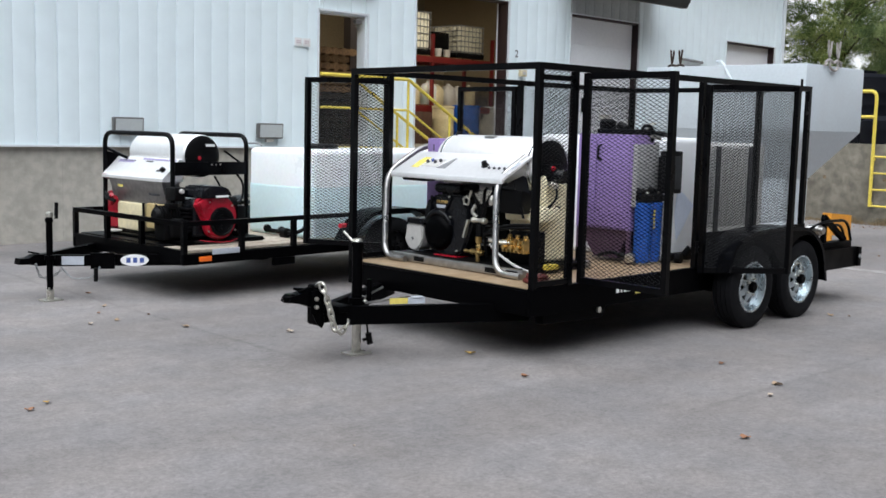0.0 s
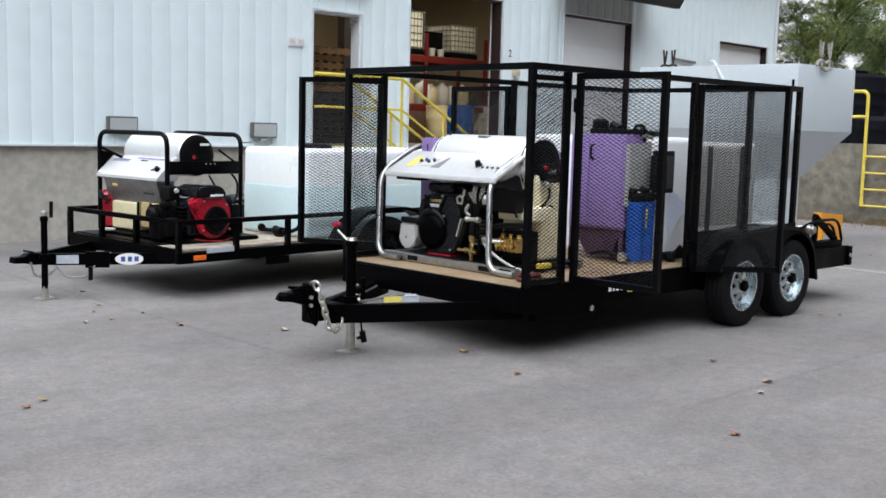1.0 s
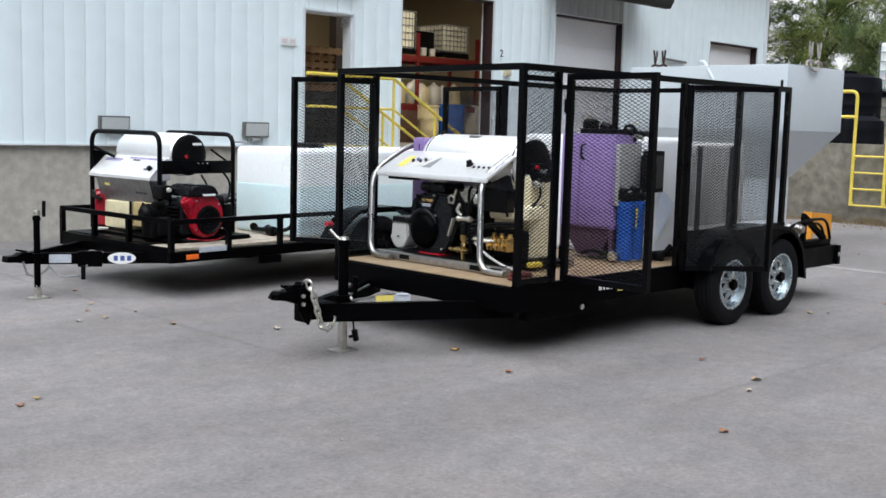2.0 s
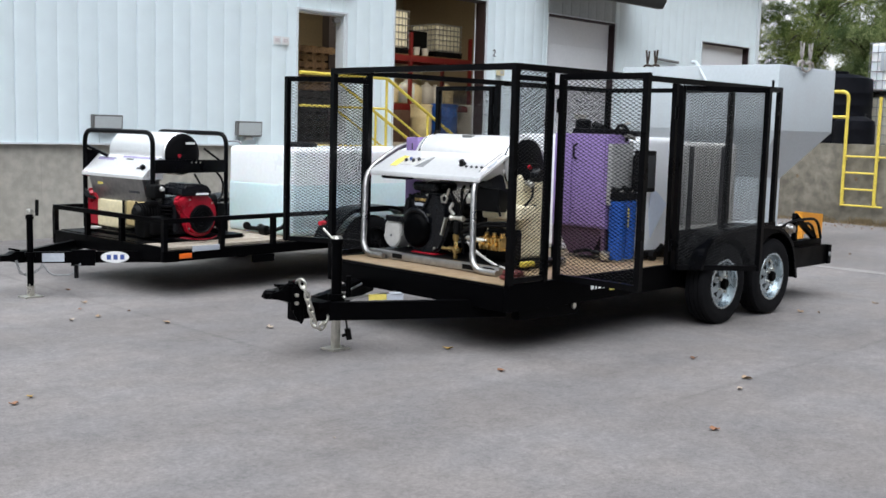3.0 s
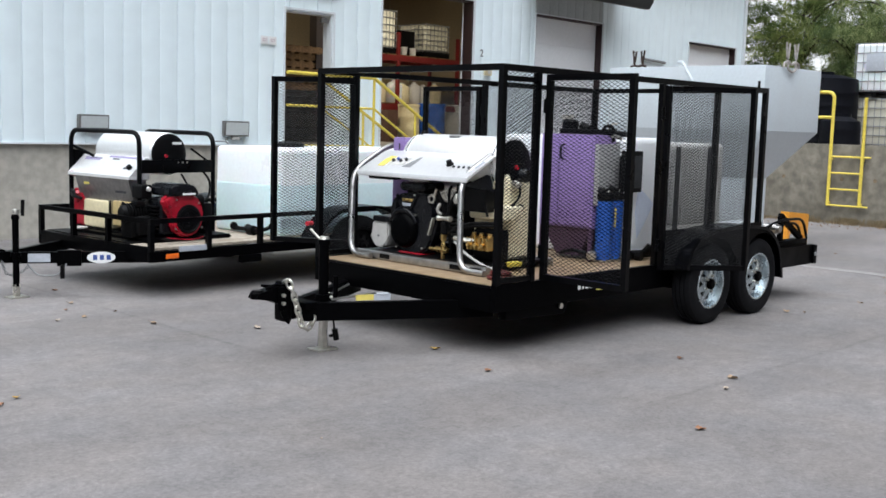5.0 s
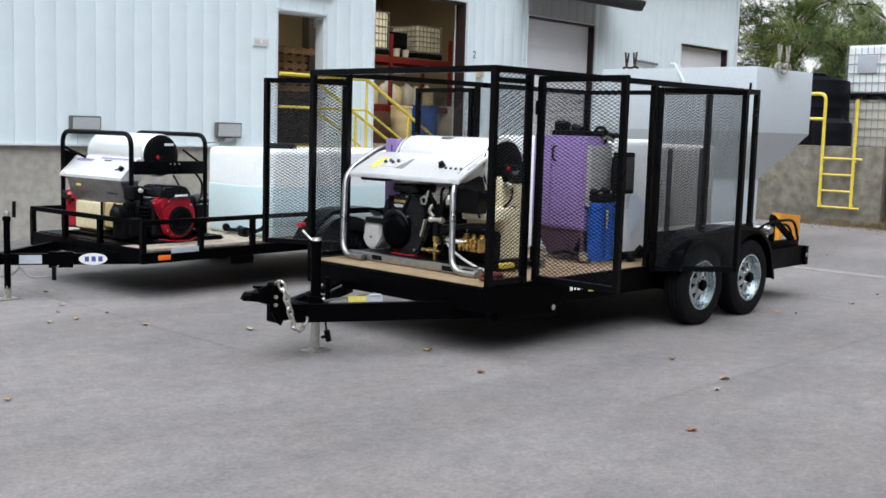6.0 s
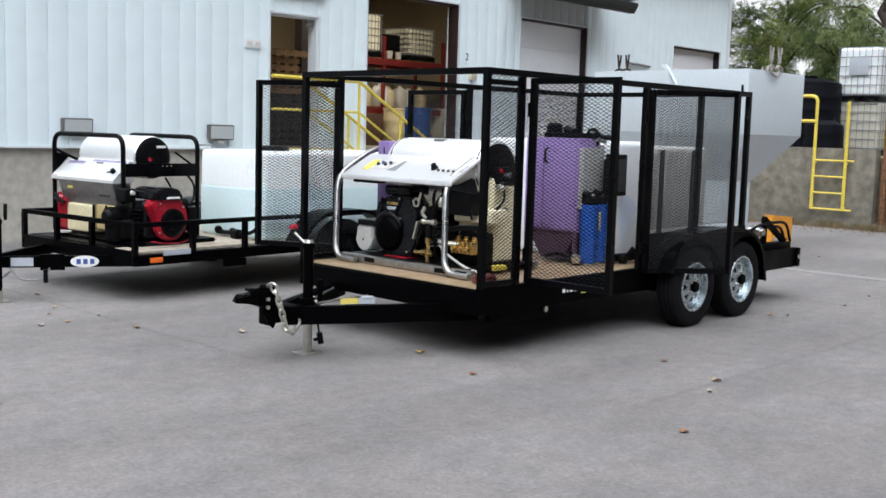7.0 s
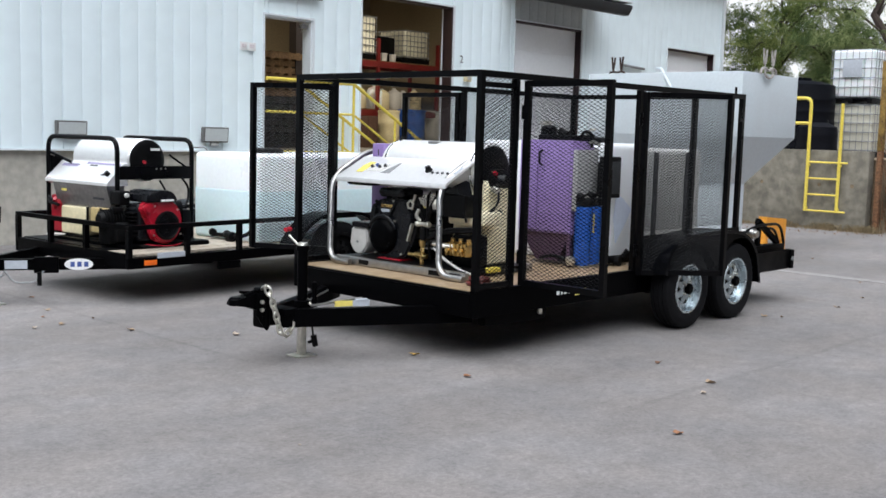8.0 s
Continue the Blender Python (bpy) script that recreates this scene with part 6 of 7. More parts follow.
# ---- white tanks ----
def white_tank(m, lx, ly, h, fill, label, lid, group="water tanks"):
    t = thing("water_tank", label, "water tank", m, group)
    bm = B()
    box(bm, 0, lx, 0, ly, 0.0, h, 0.06, seg=4)
    top = part("tank_shell", bm, M_POLY if fill > 0.05 else M_TANK, t, smooth=60)
    if fill > 0.05:
        bm = B()
        box(bm, -0.003, lx + 0.003, -0.003, ly + 0.003, 0.0, fill + 0.01, 0.05, seg=4)
        part("tank_filled_half", bm, M_POLY_WET, t, "pale bluish water-filled lower half", smooth=60)
    bm = B()
    lathe(bm, [(h - 0.01, 0.16), (h + 0.035, 0.16), (h + 0.05, 0.13), (h + 0.05, 0)], lid, "z", 24)
    part("lid", bm, M_BLACK_DULL, t, "black screw lid")
    return t


tk = white_tank(T1 @ pose(2.10, 0.36, DK), 0.52, 1.45, 1.04, 0.0, "white plastic water tank strapped on the plywood deck", (0.26, 0.42, 0))
gt = thing("grey_tank", "smoky grey plastic tank with dark straps, on the deck", "tank", T1 @ pose(2.65, 0.36, DK))
bm = B()
box(bm, 0, 0.98, 0, 1.4, 0.0, 1.0, 0.06, seg=4)
part("tank_shell", bm, M_GREYTANK, gt, smooth=60)
for x in (0.12, 0.66):
    bm = B()
    box(bm, x, x + 0.07, -0.014, -0.002, 0.05, 0.97, 0.004)
    part("strap", bm, M_INK, gt, "dark tank strap")
bm = B()
cyl(bm, (-0.02, -0.03, 0.05), (0.25, -0.06, 0.05), 0.035, seg=10)
cyl(bm, (0.17, -0.06, 0.06), (0.19, -0.10, 0.12), 0.035, seg=10)
cyl(bm, (0.05, -0.05, 0.04), (0.06, -0.1, 0.04), 0.045, seg=10)
part("drain_valve", bm, M_BLACK_DULL, tk, "black drain valve and hose")
sheet = thing("paper_sheet", "bluish sheet of paper hanging on the white tank", "paper", T1 @ pose(2.16, 0.345, DK))
bm = B()
slab(bm, [(0.0, 0.40), (0.03, 0.62), (0.14, 0.56), (0.27, 0.47), (0.16, 0.32), (0.04, 0.18)], 0.0, 0.004, "y")
part("sheet", bm, M_PAPER, sheet)

tk2 = white_tank(T2 @ pose(1.56, 0.10, D2), 2.2, 1.03, 0.885, 0.53, "translucent white plastic water tank, half full", (0.55, 0.5, 0))
bm = B()
tube(bm, rounded([(0.0, 1.02, 0.87), (-0.04, 1.05, 0.92), (0.03, 0.9, 0.93), (0.05, 0.88, 0.90)], 0.03), 0.008, 6)
part("breather_hose", bm, M_GREY, tk2)
bm = B()
cyl(bm, (-0.01, 0.48, 0.06), (-0.06, 0.40, 0.06), 0.04, seg=12)
cyl(bm, (-0.06, 0.62, 0.05), (-0.07, 0.30, 0.055), 0.022, seg=10)
cyl(bm, (-0.09, 0.36, 0.05), (-0.09, 0.28, 0.05), 0.05, seg=12)
cyl(bm, (-0.05, 0.66, 0.07), (-0.09, 0.60, 0.07), 0.04, seg=12)
tube(bm, rounded([(-0.07, 0.30, 0.05), (-0.12, 0.15, 0.06), (-0.03, 0.08, 0.1), (-0.05, 0.04, 0.22)], 0.06), 0.02, 8)
part("outlet_valves", bm, M_BLACK_DULL, tk2, "black outlet valves and hose")

# ---- pressure washer with black hoops and red engine, on the open trailer ----
w2 = thing("pressure_washer", "pressure washer in a black tube frame with a red engine", "pressure washer", T2 @ pose(0, 0, D2))
HA, HB, YA, YB = 0.30, 1.14, 0.62, 1.815
HT = 1.01
for x in (HA, HB):
    bm = B()
    tube(bm, rounded([(x, YA, 0.02), (x, YA, HT), (x, YB, HT), (x, YB, 0.02)], 0.13, 6), 0.0225, 12)
    part("hoop", bm, M_FRAME, w2, "black bent tube hoop")
for y in (YA, YB):
    bm = B()
    bar(bm, (HA, y, 0.03), (HB, y, 0.03), 0.05)
    part("base_rail", bm, M_FRAME, w2)
# black sheet added for the shaded, dark planks under the washer
bm = B()
box(bm, 0.06, 1.22, 0.42, 1.87, 0.004, 0.014, 0.002)
part("deck_dark_sheet", bm, M_BLACK_DULL, w2, "added black sheet darkening the planks under the washer")
for x in (HA, HB):
    bm = B()
    bar(bm, (x, YA, 0.03), (x, YB, 0.03), 0.05)
    part("base_rail", bm, M_FRAME, w2)
bm = B()
box(bm, HA + 0.01, HB - 0.01, YA - 0.015, YA + 0.0, 0.63, 0.755, 0.005)
pl = part("side_plate", bm, M_FRAME, w2, "black side plate with switches")
for k in range(3):
    bm = B()
    cyl(bm, (0.72 + 0.05 * k, YA - 0.016, 0.73), (0.72 + 0.05 * k, YA - 0.022, 0.73), 0.008, seg=8)
    part("plate_bolt", bm, M_ZINC, pl)
bm = B()
bar(bm, (HB, YA, 0.70), (HB - 0.18, YA + 0.12, 0.86), 0.02)
part("hoop_brace", bm, M_FRAME, w2)
bm = B()
bar(bm, (HA, YB, 0.86), (HA + 0.1, YB - 0.25, 0.76), 0.025)
part("hoop_brace", bm, M_FRAME, w2)
DC2 = (0.665, 0, 0.808)
bm = B()
lathe(bm, [(0.68, 0.0), (0.68, 0.185), (0.70, 0.205), (1.62, 0.205), (1.66, 0.185), (1.66, 0.0)], DC2, "y", 48)
dr = part("heater_drum", bm, M_DRUM, w2, "polished steel heater drum")
bm = B()
lathe(bm, [(0.678, 0.0), (0.662, 0.05), (0.658, 0.14), (0.665, 0.18), (0.678, 0.196)], DC2, "y", 40)
ec = part("end_cap", bm, M_BLACK_DULL, dr, "black drum end cap")
bm = B()
box(bm, 0.69, 0.79, 0.648, 0.656, 0.90, 0.923)
part("end_label", bm, M_WHITE, ec)
bm = B()
lathe(bm, [(0.655, 0.0), (0.648, 0.016), (0.66, 0.02)], (0.62, 0, 0.79), "y", 14)
part("burner_knob", bm, M_RED, ec)
bm = B()
slab(bm, [(0.25, 0.565), (0.25, 0.592), (0.43, 0.77), (0.47, 0.77), (0.47, 0.565)], YA + 0.09, YB - 0.02, "y")
pn = part("control_panel", bm, M_STEEL, w2, "bright stainless sloping control panel")
# stainless like the panel; the darker steel stands for its shade and reflections
bm = B()
slab(bm, [(0.265, 0.562), (0.33, 0.335), (0.46, 0.335), (0.46, 0.562)], YA + 0.13, YB - 0.13, "y")
lp = part("lower_box", bm, M_STEEL_DULL, w2, "stainless box under the panel, toned dark as in shade")
nrm = Vector((-0.703, 0, 0.711))


def on_pn(k, y, out):
    return Vector((0.25 + 0.18 * k, y, 0.592 + 0.178 * k)) + nrm * out


for ya, yb, k0, k1 in ((0.84, 0.92, 0.36, 0.44), (1.10, 1.22, 0.80, 0.86), (1.40, 1.62, 0.80, 0.84)):
    bm = B()
    q = [on_pn(k0, ya, 0.003), on_pn(k0, yb, 0.003), on_pn(k1, yb, 0.003), on_pn(k1, ya, 0.003)]
    bm.faces.new([bm.verts.new(p) for p in q])
    bm.faces.new([bm.verts.new(p - nrm * 0.002) for p in q])
    part("panel_print", bm, M_INK, pn)
# two lilac strips on the upper part of the panel
for ya, yb, k0, k1 in ((0.74, 1.30, 0.90, 0.99), (1.42, 1.70, 0.72, 0.86)):
    bm = B()
    q = [on_pn(k0, ya, 0.003), on_pn(k0, yb, 0.003), on_pn(k1, yb, 0.003), on_pn(k1, ya, 0.003)]
    f, g = [bm.verts.new(p) for p in q], [bm.verts.new(p - nrm * 0.002) for p in q]
    bm.faces.new(f)
    for i in range(4):
        bm.faces.new((f[i], f[(i + 1) % 4], g[(i + 1) % 4], g[i]))
    part("panel_strip", bm, mat("lilac_tone", (0.34, 0.30, 0.48), 0.5, var=0.1, bump=0), pn, "pale lilac strip on the panel")
bm = B()
c = on_pn(0.42, 0.81, 0.0)
cyl(bm, c, c + nrm * 0.035, 0.026, 0.022, 14)
part("knob", bm, M_BLACK_DULL, pn, "black thermostat knob")
bm = B()
bar(bm, (0.283, 1.46, 0.497), (0.283, 1.55, 0.497), 0.004, 0.03, 0.28)
part("box_label", bm, M_YELLOWPRINT, lp)
bm = B()
bar(bm, (0.3, 0.84, 0.438), (0.3, 1.02, 0.438), 0.004, 0.022, 0.28)
part("box_print", bm, M_INK, lp)
bm = B()
box(bm, 0.315, 0.50, 1.615, 1.81, 0.06, 0.43, 0.03, seg=3)
cyl(bm, (0.30, 1.70, 0.30), (0.24, 1.60, 0.40), 0.02, seg=8)
part("fuel_can", bm, M_RED, w2, "red fuel tank")
bm = B()
box(bm, 0.30, 0.62, 1.14, 1.60, 0.06, 0.335, 0.03, seg=3)
box(bm, 0.60, 0.95, 0.95, 1.60, 0.06, 0.34, 0.04, seg=3)
part("float_tank", bm, M_CREAM, w2, "cream plastic float tank")
bm = B()
box(bm, 0.31, 0.58, 0.72, 1.10, 0.10, 0.35, 0.03, seg=3)
part("chemical_tank", bm, M_AMBERPOLY, w2, "amber plastic chemical tank")
for y in (0.90, 1.12):
    bm = B()
    cyl(bm, (0.30, y, 0.06), (0.30, y, 0.345), 0.012, seg=8)
    part("dip_pipe", bm, M_BLACK_DULL, w2)
bm = B()
slab(bm, [(0.255, 0.60), (0.255, 0.565), (0.33, 0.54), (0.46, 0.54), (0.46, 0.60)], 1.69, 1.795, "y")
part("end_bracket", bm, M_RED, w2, "red bracket at the end of the panel")
bm = B()
slab(bm, [(0.31, 0.82), (0.31, 0.60), (0.36, 0.66), (0.47, 0.78), (0.40, 0.80)], 1.785, 1.797, "y")
part("gusset", bm, M_BLACK, w2, "black gusset plate")
bm = B()
tube(bm, rounded([(0.27, 1.75, 0.42), (0.23, 1.68, 0.36), (0.25, 1.55, 0.34)], 0.03), 0.016, 8)
part("hose", bm, M_BLACK_DULL, w2)
bm = B()
cyl(bm, (0.25, 1.62, 0.36), (0.25, 1.72, 0.40), 0.024, seg=8)
part("hose_grip", bm, M_BLACK_DULL, w2)
bm = B()
tube(bm, rounded([(0.75, 0.6, 0.62), (0.8, 0.55, 0.5), (0.72, 0.5, 0.42)], 0.06), 0.01, 8)
part("hose", bm, M_BLACK_DULL, w2)
bm = B()
tube(bm, rounded([(1.0, 0.62, 0.66), (1.08, 0.58, 0.55), (1.04, 0.55, 0.38), (0.9, 0.5, 0.36)], 0.08), 0.011, 8)
part("hose", bm, M_BLACK_DULL, w2)
bm = B()
box(bm, 0.20, 1.14, 0.34, 1.62, 0.004, 0.045, 0.008)
part("skid_pan", bm, M_BLACK, w2, "black steel skid pan")
bm = B()
fins = [(0.06, 0.0), (0.06, 0.05), (0.08, 0.07)]
for k in range(7):
    fins += [(0.095 + 0.03 * k, 0.074), (0.096 + 0.03 * k, 0.09), (0.108 + 0.03 * k, 0.09), (0.109 + 0.03 * k, 0.074)]
fins += [(0.33, 0.07), (0.33, 0.0)]
lathe(bm, fins, (0, 0.56, 0.275), "x", 24)
box(bm, 0.12, 0.30, 0.48, 0.64, 0.05, 0.20, 0.012)
pcs = part("pump_motor", bm, M_BLACK_DULL, w2, "black finned pump motor")
bm = B()
box(bm, 0.16, 0.26, 0.47, 0.55, 0.335, 0.385, 0.012)
part("terminal_box", bm, M_BLACK_DULL, pcs)
bm = B()
lathe(bm, [(0.0, 0.09), (0.012, 0.09), (0.016, 0.0)], (0.20, 1.52, 0.05), "z", 18)
part("float_lid", bm, M_LIGHTGREY, w2, "small pale lid")
# red engine
EY = 0.24
bm = B()
box(bm, 0.36, 0.80, EY + 0.13, EY + 0.48, 0.055, 0.42, 0.05, seg=3)
eng = part("engine_block", bm, M_ENGINE, w2, "black engine block with cooling fins")
for k in range(7):
    bm = B()
    box(bm, 0.30, 0.37, EY + 0.15, EY + 0.40, 0.12 + 0.034 * k, 0.134 + 0.034 * k, 0.003)
    part("cooling_fin", bm, M_BLACK_DULL, eng)
bm = B()
box(bm, 0.16, 0.38, EY + 0.20, EY + 0.50, 0.05, 0.25, 0.05, seg=3)
part("gear_case", bm, M_BLACK_DULL, eng)
bm = B()
slab(bm, [(0.335, 0.40), (0.40, 0.448), (0.50, 0.462), (0.67, 0.445), (0.745, 0.38), (0.785, 0.29), (0.78, 0.20), (0.745, 0.115), (0.68, 0.06), (0.59, 0.042), (0.50, 0.065), (0.445, 0.125), (0.428, 0.20), (0.437, 0.265), (0.405, 0.31), (0.355, 0.335)], EY + 0.04, EY + 0.13, "y")
bmesh.ops.bevel(bm, geom=bm.edges[:], offset=0.02, segments=3, affect="EDGES")
sh = part("blower_shroud", bm, M_RED, eng, "red blower shroud")
bm = B()
slab(bm, [(0.345, 0.395), (0.41, 0.44), (0.45, 0.40), (0.40, 0.335), (0.365, 0.345)], EY + 0.015, EY + 0.05, "y")
bmesh.ops.bevel(bm, geom=bm.edges[:], offset=0.008, segments=2, affect="EDGES")
part("rocker_cover", bm, M_RED, sh, "red ribbed cylinder cover")
bm = B()
lathe(bm, [(EY + 0.040, 0.136), (EY + 0.026, 0.132), (EY + 0.020, 0.118), (EY + 0.026, 0.112), (EY + 0.03, 0.0)], (0.605, 0, 0.215), "y", 36, False)
scr = part("blower_screen", bm, M_BLACK_DULL, sh, "black round blower screen")
for r in (0.035, 0.065, 0.095):
    bm = B()
    tube(bm, [(0.605 + r * math.cos(t), EY + 0.024, 0.215 + r * math.sin(t)) for t in (2 * math.pi * i / 24 for i in range(24))], 0.004, 5, True)
    part("screen_ring", bm, M_ENGINE, scr)
for x, z in ((0.47, 0.40), (0.72, 0.36), (0.755, 0.13), (0.46, 0.13)):
    bm = B()
    cyl(bm, (x, EY + 0.042, z), (x, EY + 0.032, z), 0.010, seg=6)
    part("shroud_bolt", bm, M_ZINC, sh)
bm = B()
slab(bm, [(0.37, 0.435), (0.71, 0.435), (0.69, 0.50), (0.62, 0.545), (0.42, 0.548), (0.38, 0.52)], EY + 0.005, EY + 0.34, "y")
bmesh.ops.bevel(bm, geom=bm.edges[:], offset=0.018, segments=3, affect="EDGES")
ac = part("air_cleaner", bm, M_ENGINE, eng, "black air cleaner cover")
bm = B()
box(bm, 0.515, 0.655, EY - 0.001, EY + 0.006, 0.442, 0.462, 0.002)
part("engine_plate", bm, M_WHITE, ac, "white maker's plate")
bm = B()
box(bm, 0.24, 0.36, EY + 0.26, EY + 0.42, 0.40, 0.53, 0.02, seg=3)
intake = part("intake_box", bm, M_BLACK_DULL, eng, "black intake box beside the air cleaner")
bm = B()
cyl(bm, (0.315, EY + 0.26, 0.49), (0.315, EY + 0.235, 0.49), 0.024, 0.018, 14)
part("carburettor", bm, M_LIGHTGREY, intake, "pale carburettor bowl")
bm = B()
tube(bm, rounded([(0.36, EY + 0.03, 0.055), (0.48, EY - 0.03, 0.035), (0.66, EY - 0.03, 0.03), (0.80, EY + 0.02, 0.06)], 0.08), 0.005, 8)
part("red_hose", bm, M_RED, eng, "thin red hose under the engine")
bm = B()
lathe(bm, [(0.80, 0.0), (0.80, 0.055), (0.81, 0.065), (0.93, 0.065), (0.94, 0.05), (0.94, 0)], (0, EY + 0.30, 0.36), "x", 18)
part("muffler", bm, M_BLACK_DULL, eng, "black muffler")
bm = B()
tube(bm, rounded([(0.30, EY + 0.02, 0.05), (0.42, EY - 0.02, 0.03), (0.7, EY - 0.02, 0.03), (0.86, EY + 0.05, 0.08), (0.9, EY + 0.2, 0.1)], 0.08), 0.008, 8)
part("drain_hose", bm, M_BLACK_DULL, w2, "thin black hose along the skid")
bm = B()
box(bm, 0.92, 1.02, EY + 0.22, EY + 0.40, 0.02, 0.34, 0.02)
part("battery_box", bm, M_BLACK_DULL, w2)

# ---- grey hopper on the yard ----
hop = thing("steel_hopper", "tall grey-painted steel hopper with tapered bottom", "hopper", pose(13.46, 7.0, 0))
HX, HY, HTOP, HM, HB2 = 1.70, 2.58, 2.565, 1.665, 1.0
bm = B()
box(bm, 0, HX, 0, HY, HM, HTOP, 0.008)
body = part("bin", bm, M_HOPPER, hop)
bm = B()
up = [(0.0, 0.0), (HX, 0.0), (HX, HY), (0.0, HY)]
dn = [(0.26, 0.35), (0.91, 0.35), (0.91, HY - 0.5), (0.26, HY - 0.5)]
a = [bm.verts.new((*p, HM)) for p in up]
b = [bm.verts.new((*p, HB2)) for p in dn]
for i in range(4):
    bm.faces.new((a[i], a[(i + 1) % 4], b[(i + 1) % 4], b[i]))
bm.faces.new(a)
bm.faces.new(b)
part("tapered_bottom", bm, M_HOPPER, hop)
bm = B()
box(bm, 0.265, 0.905, 0.36, HY - 0.51, 0.0, HB2 - 0.002, 0.006)
part("pedestal", bm, M_HOPPER, hop)
RUSTY = mat("weathered_lug_steel", (0.36, 0.335, 0.31), 0.6, 0.3, var=0.25, big=12, bump=0.2, tint=(0.13, 0.085, 0.055))
for x, y, tall, along, paint in ((0.69, -0.005, 0.34, (1.75, 0), RUSTY), (0.03, 2.10, 0.25, (0, 1), M_BARK)):
    u = Vector((*along, 0))
    out = Vector((0, -1, 0)) if along[0] else Vector((-1, 0, 0))
    at = lambda a, h, o=0.02: Vector((x, y, HTOP + h * (1 if along[0] or h > 0.12 else 0.35))) + u * a + out * (o if along[0] else -0.02)
    bm = B()
    tube(bm, rounded([at(-0.13, -0.01), at(-0.125, 0.05), at(-0.06, 0.09), at(0.0, 0.03), at(0.06, 0.09), at(0.125, 0.05), at(0.13, -0.01)], 0.05, 5), 0.018, 8)
    lug = part("lifting_lug", bm, paint, hop, "forked steel lifting lug")
    if along[0]:
        bm = B()
        tube(bm, rounded([at(-0.06, 0.09), at(-0.07, -0.03, 0.03), at(0.0, -0.07, 0.035), at(0.07, -0.03, 0.03), at(0.06, 0.09)], 0.05, 5), 0.018, 8)
        part("hook", bm, paint, lug)
    for side in (-1, 1):
        bm = B()
        tube(bm, rounded([at(side * 0.10, tall), at(side * 0.085, tall * 0.5), at(side * 0.075, 0.10), at(side * 0.055, tall * 0.5), at(side * 0.045, tall * 0.96)], 0.03, 4), 0.0155, 6)
        part("prong", bm, paint, lug)
bm = B()
tube(bm, rounded([(0.14, 1.46, HTOP + 0.07), (0.1, 1.36, HTOP + 0.065), (0.03, 1.28, HTOP + 0.0), (-0.015, 1.20, HTOP - 0.1), (-0.015, 1.12, HTOP - 0.22)], 0.1), 0.022, 8)
part("vent_hose", bm, M_HOPPER, hop, "pale hose over the rim")

ob = thing("orange_bin", "orange metal chute box standing by the hopper", "bin", pose(13.47, 6.58, 0))
bm = B()
slab(bm, [(0.10, 0.0), (0.16, 0.0), (0.16, 0.28), (0.58, 0.24), (0.63, 0.0), (0.70, 0.0), (0.70, 0.53), (0.10, 0.58)], 0.0, 0.02, "y")
box(bm, 0.12, 0.68, 0.02, 0.12, 0.50, 0.525)
box(bm, 0.68, 0.70, 0.02, 0.12, 0.03, 0.5)
box(bm, 0.10, 0.12, 0.02, 0.12, 0.03, 0.58)
part("box", bm, M_ORANGE, ob)

# gear on the open tail of the caged trailer
winch = thing("hose_gear", "black bracket, silver motor and looped black hoses", "hose gear", T1 @ pose(4.15, 0.06, DK))
bm = B()
bar(bm, (0.66, 0.06, 0.06), (0.20, 0.06, 0.31), 0.045, 0.05)
bar(bm, (0.22, 0.06, 0.0), (0.22, 0.06, 0.30), 0.045)
box(bm, 0.0, 0.70, 0.0, 0.12, 0.0, 0.06, 0.006)
part("bracket", bm, M_BLACK, winch)
bm = B()
cyl(bm, (0.04, 0.0, 0.19), (0.04, 0.13, 0.19), 0.05, seg=18)
cyl(bm, (0.04, -0.03, 0.19), (0.04, 0.0, 0.19), 0.035, seg=14)
part("motor", bm, M_STEEL_DULL, winch, "silver ribbed motor")
for k, (dz, dy) in enumerate(((-0.03, 0.0), (-0.08, 0.06))):
    bm = B()
    tube(bm, rounded([(-0.22, 0.1 + dy, 0.16 + dz), (0.1, 0.03 + dy, 0.30 + dz), (0.58, 0.0 + dy, 0.30 + dz), (0.72, 0.02 + dy, 0.06)], 0.2), 0.014, 8)
    part("hose", bm, M_BLACK_DULL, winch)

# ---- inside the warehouse ----
def rack(m):
    r = thing("pallet_rack", "red steel pallet rack loaded with containers", "rack", m)
    for x in (0.0, 0.74, 2.7):
        for y in (0.0, 0.9):
            bm = B()
            bar(bm, (x, y, 0), (x, y, 2.42), 0.07)
            part("upright", bm, M_RACK, r)
    for z in (0.77, 1.85):
        for y in (0.0, 0.9):
            bm = B()
            bar(bm, (0, y, z), (2.7, y, z), 0.06, 0.13)
            part("beam", bm, M_RACK, r)
        bm = B()
        for k in range(8):
            box(bm, 0.1 + k * 0.33, 0.38 + k * 0.33, 0.02, 0.88, z + 0.07, z + 0.09)
        part("shelf_boards", bm, M_CARD, r)
    return r


rack(HOUSE @ pose(15.75, 4.0, DOCK))
# dim and bright cream: distance from the lamp put into the two colours
M_DIMPOLY = mat("dim_lit_cream_poly", (0.58, 0.56, 0.46), 0.42, var=0.08, big=3, bump=0.05, tint=(0.50, 0.47, 0.36))
M_BRIGHTPOLY = mat("lamplit_cream_poly", (0.93, 0.91, 0.78), 0.35, var=0.05, big=5, bump=0.1, bump_size=9)
Z1 = DOCK + 1.945
ibc(HOUSE @ pose(17.75, 4.45, Z1), "containers on the rack", "caged white bulk container on the pallet rack", M_DIMPOLY, False, 0.85, 0.9, 0.75)
